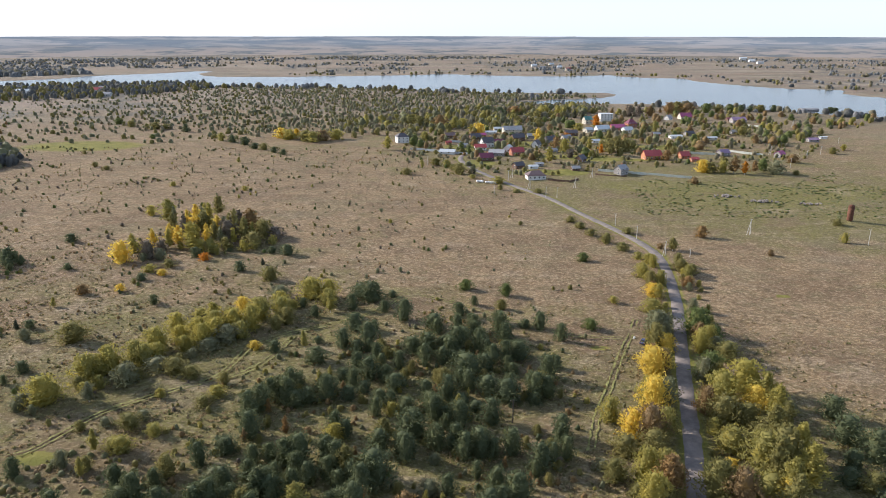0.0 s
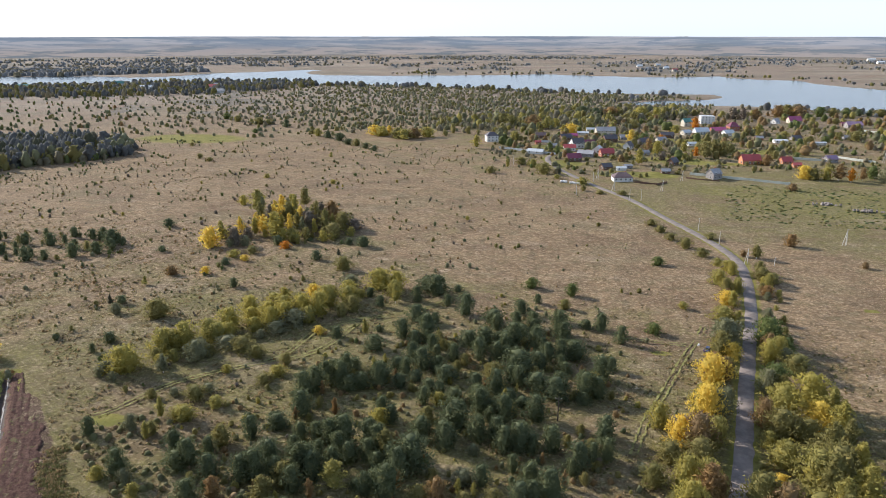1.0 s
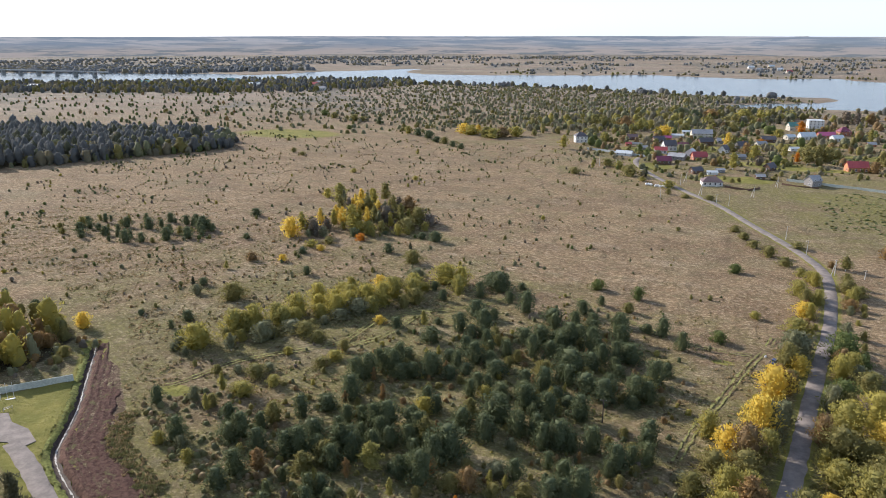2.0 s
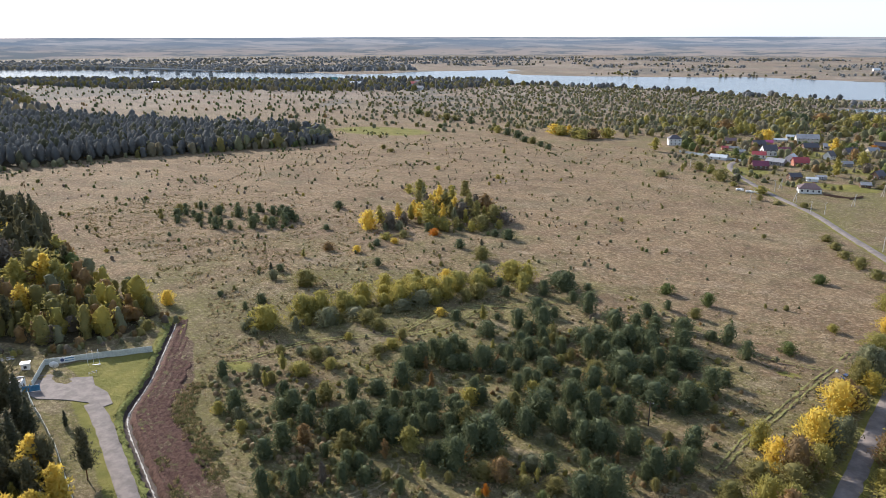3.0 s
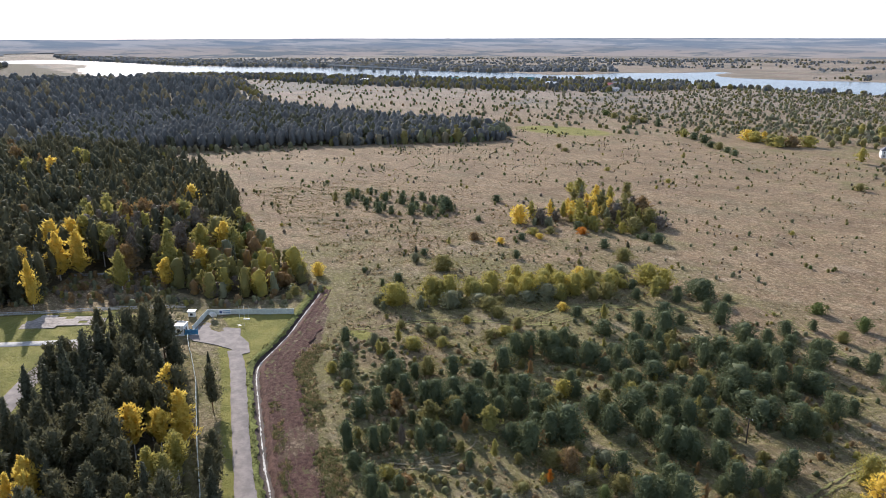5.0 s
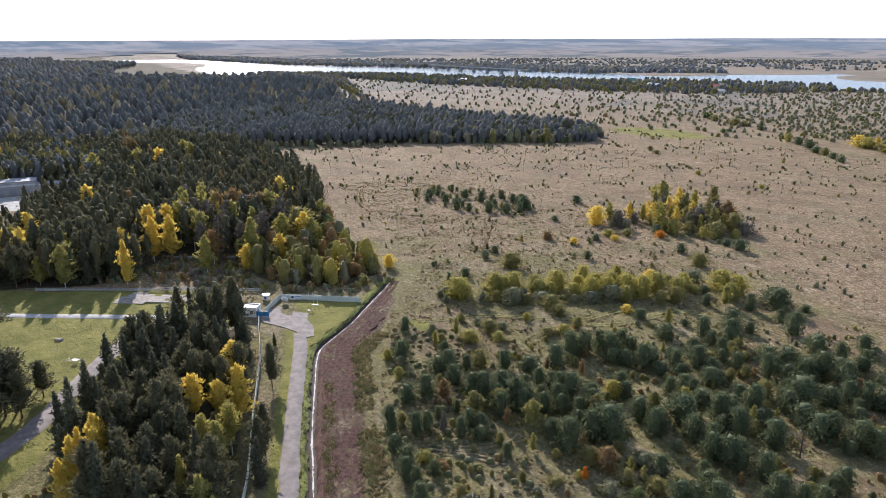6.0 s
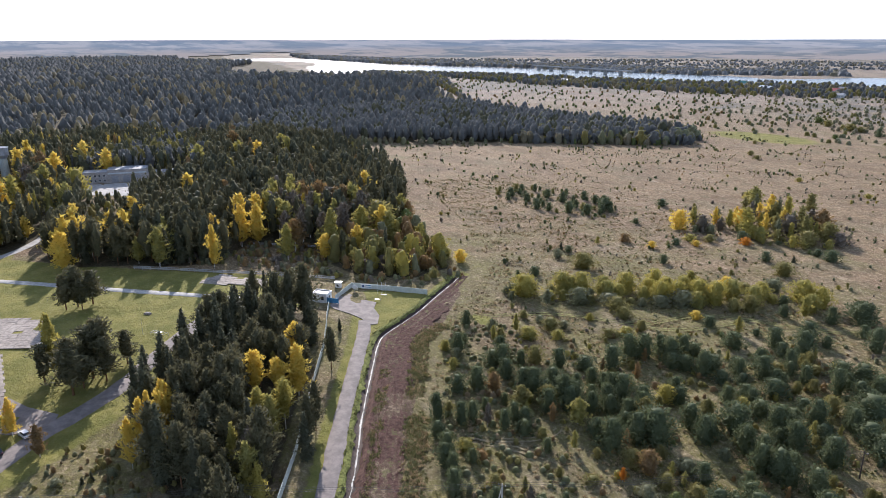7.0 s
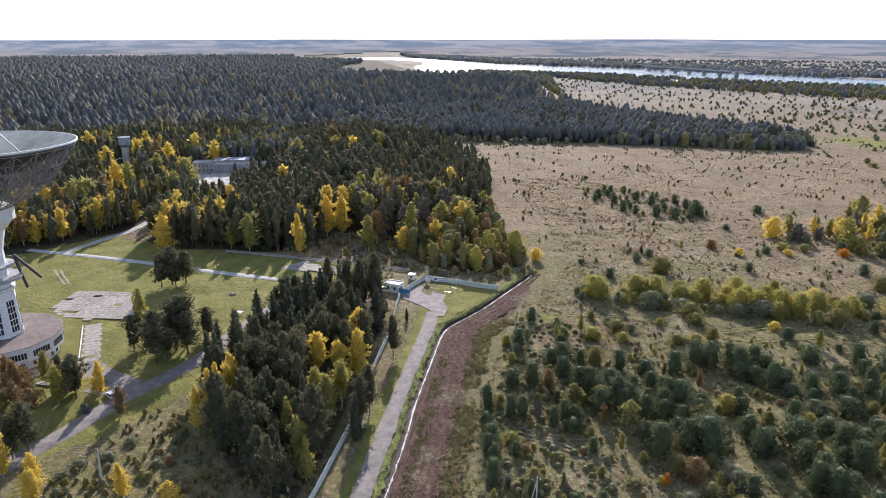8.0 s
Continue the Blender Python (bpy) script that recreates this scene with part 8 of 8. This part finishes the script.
# tilt rail: two curved white rims that carry the dish
for sy in (-3.2, 3.2):
    s = Shape()
    for k in range(12):
        a0, a1 = math.pi * (k / 12), math.pi * ((k + 1) / 12)
        for (u, w) in ((9.0, 9.0),):
            s.rod((u * math.cos(a0), sy, 42 - w * math.sin(a0)), (u * math.cos(a1), sy, 42 - w * math.sin(a1)), 0.7, 6)
    part("tilt_wheel", s, WHITE, e, smooth_faces=True)
for end in ((0.0, 13.0, 23.8), (1.0, 9.0, 21.6)):
    part("prop", Shape().rod((0.5, 6.8, 32.0), end, 0.42, 8), DARK_STEEL, e, "dark steel prop below the walkway")
RIM, RIM_Z, FOCUS = 28.0, 65.0, 20.0


def bowl_z(r):
    return RIM_Z - (RIM * RIM - r * r) / (4 * FOCUS)


def back_z(r):
    return float(np.interp(r, (6, 9.6, 14, 18.6, 24.5, 28.0), (45.8, 47.0, 49.2, 52.0, 58.0, 64.2)))


PANELS = plain("weathered_dish_panels", (0.62, 0.555, 0.44), 0.85, 0.1, 0.0, grain=0.25, vary=0.3)
SECTORS = 28
TRUSS = plain("grey_truss_paint", (0.26, 0.25, 0.25), 0.6, 0.3, grain=2)
for ring, (r0, r1) in enumerate(((2, 9), (9, 16), (16, 22.5), (22.5, 28))):
    me = None
    for k in range(SECTORS):
        if me is None:
            a = 6.28319 / SECTORS * 0.992
            s = Shape()
            rr = np.linspace(r0 + 0.04, r1 - 0.04, 4)
            pts = [(r * math.cos(b), r * math.sin(b), bowl_z(r) + t) for t in (0, -0.18) for r in rr for b in (0, a / 2, a)]
            f = [(i * 3 + j, (i + 1) * 3 + j, (i + 1) * 3 + j + 1, i * 3 + j + 1) for i in range(3) for j in range(2)]
            f += [tuple(q + 12 for q in g_[::-1]) for g_ in f]
            f += [(9, 21, 22, 10), (10, 22, 23, 11), (0, 1, 13, 12), (1, 2, 14, 13)]
            s.add(pts, f)
            me = s.mesh("reflector_panel", PANELS)
        part("reflector_panel", me, PANELS, e, at=pose(0, 0, 0, 0, 0, 360 / SECTORS * k))
part("rim", Shape().turned([(28.0, 64.7), (28.35, 64.8), (28.35, 65.25), (28.0, 65.3)], 56), TRIM, e, "pale rim of the dish")
# added sheet under the panels, dark so their pale backs stay hidden
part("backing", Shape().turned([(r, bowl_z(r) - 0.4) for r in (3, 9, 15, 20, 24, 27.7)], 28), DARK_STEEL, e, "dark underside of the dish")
radii = (9.6, 14.0, 18.6, 22.0, 25.2, 27.9)
for k in range(SECTORS):
    a = 6.28319 / SECTORS
    s = Shape()
    pts_b = [(r, back_z(r)) for r in radii]
    for (r0, z0), (r1, z1) in zip(pts_b, pts_b[1:]):
        s.rod((r0, 0, z0), (r1, 0, z1), 0.14, 4)
        s.rod((r0, 0, z0), (r1, 0, bowl_z(r1) - 0.25), 0.09, 4)
        s.rod((r1, 0, bowl_z(r1) - 0.25), (r1, 0, z1), 0.09, 4)
        s.rod((r0, 0, z0), (r1 * math.cos(a), r1 * math.sin(a), z1), 0.08, 4)
        s.rod((r0 * math.cos(a), r0 * math.sin(a), z0), (r1, 0, z1), 0.08, 4)
    for r, z in pts_b:
        s.rod((r, 0, z), (r * math.cos(a), r * math.sin(a), z), 0.12, 4)
        s.rod((r, 0, z + 0.5 * (bowl_z(r) - z)), (r * math.cos(a), r * math.sin(a), z + 0.5 * (bowl_z(r) - z)), 0.08, 4)
    if k == 0:
        truss = s.mesh("truss_frame", TRUSS)
    part("truss_frame", truss, TRUSS, e, at=pose(0, 0, 0, 0, 0, 360 / SECTORS * k))
for k in range(4):
    a = 6.28319 * k / 4 + 0.6
    part("feed_leg", Shape().rod((17 * math.cos(a), 17 * math.sin(a), bowl_z(17)), (1.4 * math.cos(a), 1.4 * math.sin(a), 77), 0.25, 5), STEEL, e)
part("sub_reflector", Shape().turned([(0, 77.6), (2.4, 77.2), (3.0, 76.6), (0.0, 76.2)], 16), TRIM, e, smooth_faces=True)
part("feed_cone", Shape().turned([(2.2, 55.3), (1.2, 62), (0, 62.1)], 12), TRIM, e)

# terrace, forecourt and steps by the base building
e = thing("terrace", "worn pink paved terrace round the base building", "terrace", TEL[0], TEL[1])
seg = Shape()
for k in range(30):
    a0, a1 = radians(-60 + 4 * k), radians(-60 + 4 * (k + 1))
    q = [(r * math.cos(a), r * math.sin(a), z) for z in (0.05, 0.42) for r, a in ((15.2, a0), (20.5, a0), (20.5, a1), (15.2, a1))]
    seg.add(q, [(4, 5, 6, 7), (1, 2, 6, 5), (0, 1, 5, 4), (2, 3, 7, 6)])
part("paving", seg, PINK_PAVE, e)
e = thing("steps", "low concrete steps down from the terrace", "steps", -124.5, -5.5, 0, 35)
for i in range(3):
    part("step", Shape().box((i * 0.4, 0, 0.07 + 0.12 * (2 - i)), (0.4, 5.0, 0.14 + 0.24 * (2 - i))), CONCRETE, e)


def slab_field(name, label, origin, rz, nx, ny, sx, sy, gone, mat, seed, lift=0.10, gap=0.07, within=None):
    """Separate concrete slabs in rows, some of them missing or sunk."""
    e = thing(name, label, "paving", origin[0], origin[1], 0, rz)
    r = np.random.default_rng(seed)
    me = Shape().box((0, 0, 0), (sx - gap, sy - gap, 0.22), 0, 0.985).mesh("slab", mat)
    for i in range(nx):
        for j in range(ny):
            c_ = pose(origin[0], origin[1], 0, 0, 0, rz) @ Vector(((i + 0.5) * sx, (j + 0.5) * sy, 0))
            if within and not inside(np.array(c_.x), np.array(c_.y), within):
                continue
            if r.uniform() < gone * (1.6 if i in (0, nx - 1) or j in (0, ny - 1) else 0.8):
                continue
            part("slab", me, mat, e, at=pose((i + 0.5) * sx + (j % 2) * 0.4, (j + 0.5) * sy, lift + r.normal() * 0.02, r.normal() * 0.5, r.normal() * 0.5, r.normal() * 0.4))
    return e


slab_field("slab_plaza", "broken old concrete slab yard sunk in the grass", (-161, -34), 62, 26, 24, 3.0, 2.0, 0.06, SLAB, 3,
           within=[(-184, -9), (-170, -5), (-165, 3), (-158.5, 18.5), (-178, 21.5), (-187, 21.5), (-197, 9.5), (-203, 0)])
slab_field("slab_path", "concrete slab path leading to the base building", (-127.5, 2.8), 90, 2, 14, 2.6, 2.25, 0.03, SLAB, 4)
slab_field("slab_pad", "cracked concrete slab pad beside the path", (-190, 60), 45, 18, 14, 3.0, 2.0, 0.08, SLAB, 5,
           within=[(-193, 76), (-202, 84), (-183.5, 101), (-176, 98)])
e = thing("concrete_yard", "pale concrete apron before the garages", "yard", 0, 0)
part("slab", Shape().add([(x, y, z) for z in (0.02, 0.16) for x, y in ((-435, 60), (-398, 60), (-380, 84), (-402, 104), (-417, 121))],
                         [(5, 6, 7, 8, 9), (0, 1, 6, 5), (1, 2, 7, 6), (2, 3, 8, 7), (3, 4, 9, 8), (4, 0, 5, 9)]), CONCRETE, e)
tagged(e, kind="structure")

grove("birch", RUST, "in front of the base building", "trees by the forecourt", [(-116, -14, 11, 1.0), (-112, -9.5, 9.5, 1.0), (-97, -10, 12, 1.0)])
grove("birch", LIME, "in front of the base building", "trees by the forecourt", [(-117, -5, 10.5, 0.9), (-93, -15, 13, 1.0), (-88, -9, 10, 1.0)])
grove("tall_pine", OLD_PINE, "beside the compound road", "trees by the forecourt", [(-112, -1, 10.5, 1.1), (-110.5, 1, 9.5, 1.1), (-80, -6, 13.5, 1.4), (-78, -9, 12, 1.3), (-104, -17, 12, 1.2), (-108, -20, 11, 1.2)])
grove("birch", GOLD, "by the power line", "trees by the forecourt", [(-109, 3, 10, 0.8), (-71, -10, 12, 0.9), (-62, -3, 10, 0.9), (-52, 14, 9, 0.9)])
for pts in ([(-121, -6.5), (-124, -3.5), (-127.5, -1.2)], [(-117.5, -7.5), (-119, -4.5), (-115.5, -1.0)]):
    e = thing("kerb", "white painted kerb of the forecourt", "kerb", pts[0][0], pts[0][1])
    for (ax, ay), (bx, by) in zip(pts, pts[1:]):
        s = Shape().box(((ax + bx) / 2 - pts[0][0], (ay + by) / 2 - pts[0][1], 0.2), (math.hypot(bx - ax, by - ay), 0.35, 0.42), math.degrees(math.atan2(by - ay, bx - ax)))
        part("kerbstone", s, TRIM, e)
e = thing("kerb", "white painted kerb along the slab path", "kerb", -127.5, 2.4)
part("kerbstone", Shape().box((-15.5, 0, 0.2), (31, 0.3, 0.42)), TRIM, e)
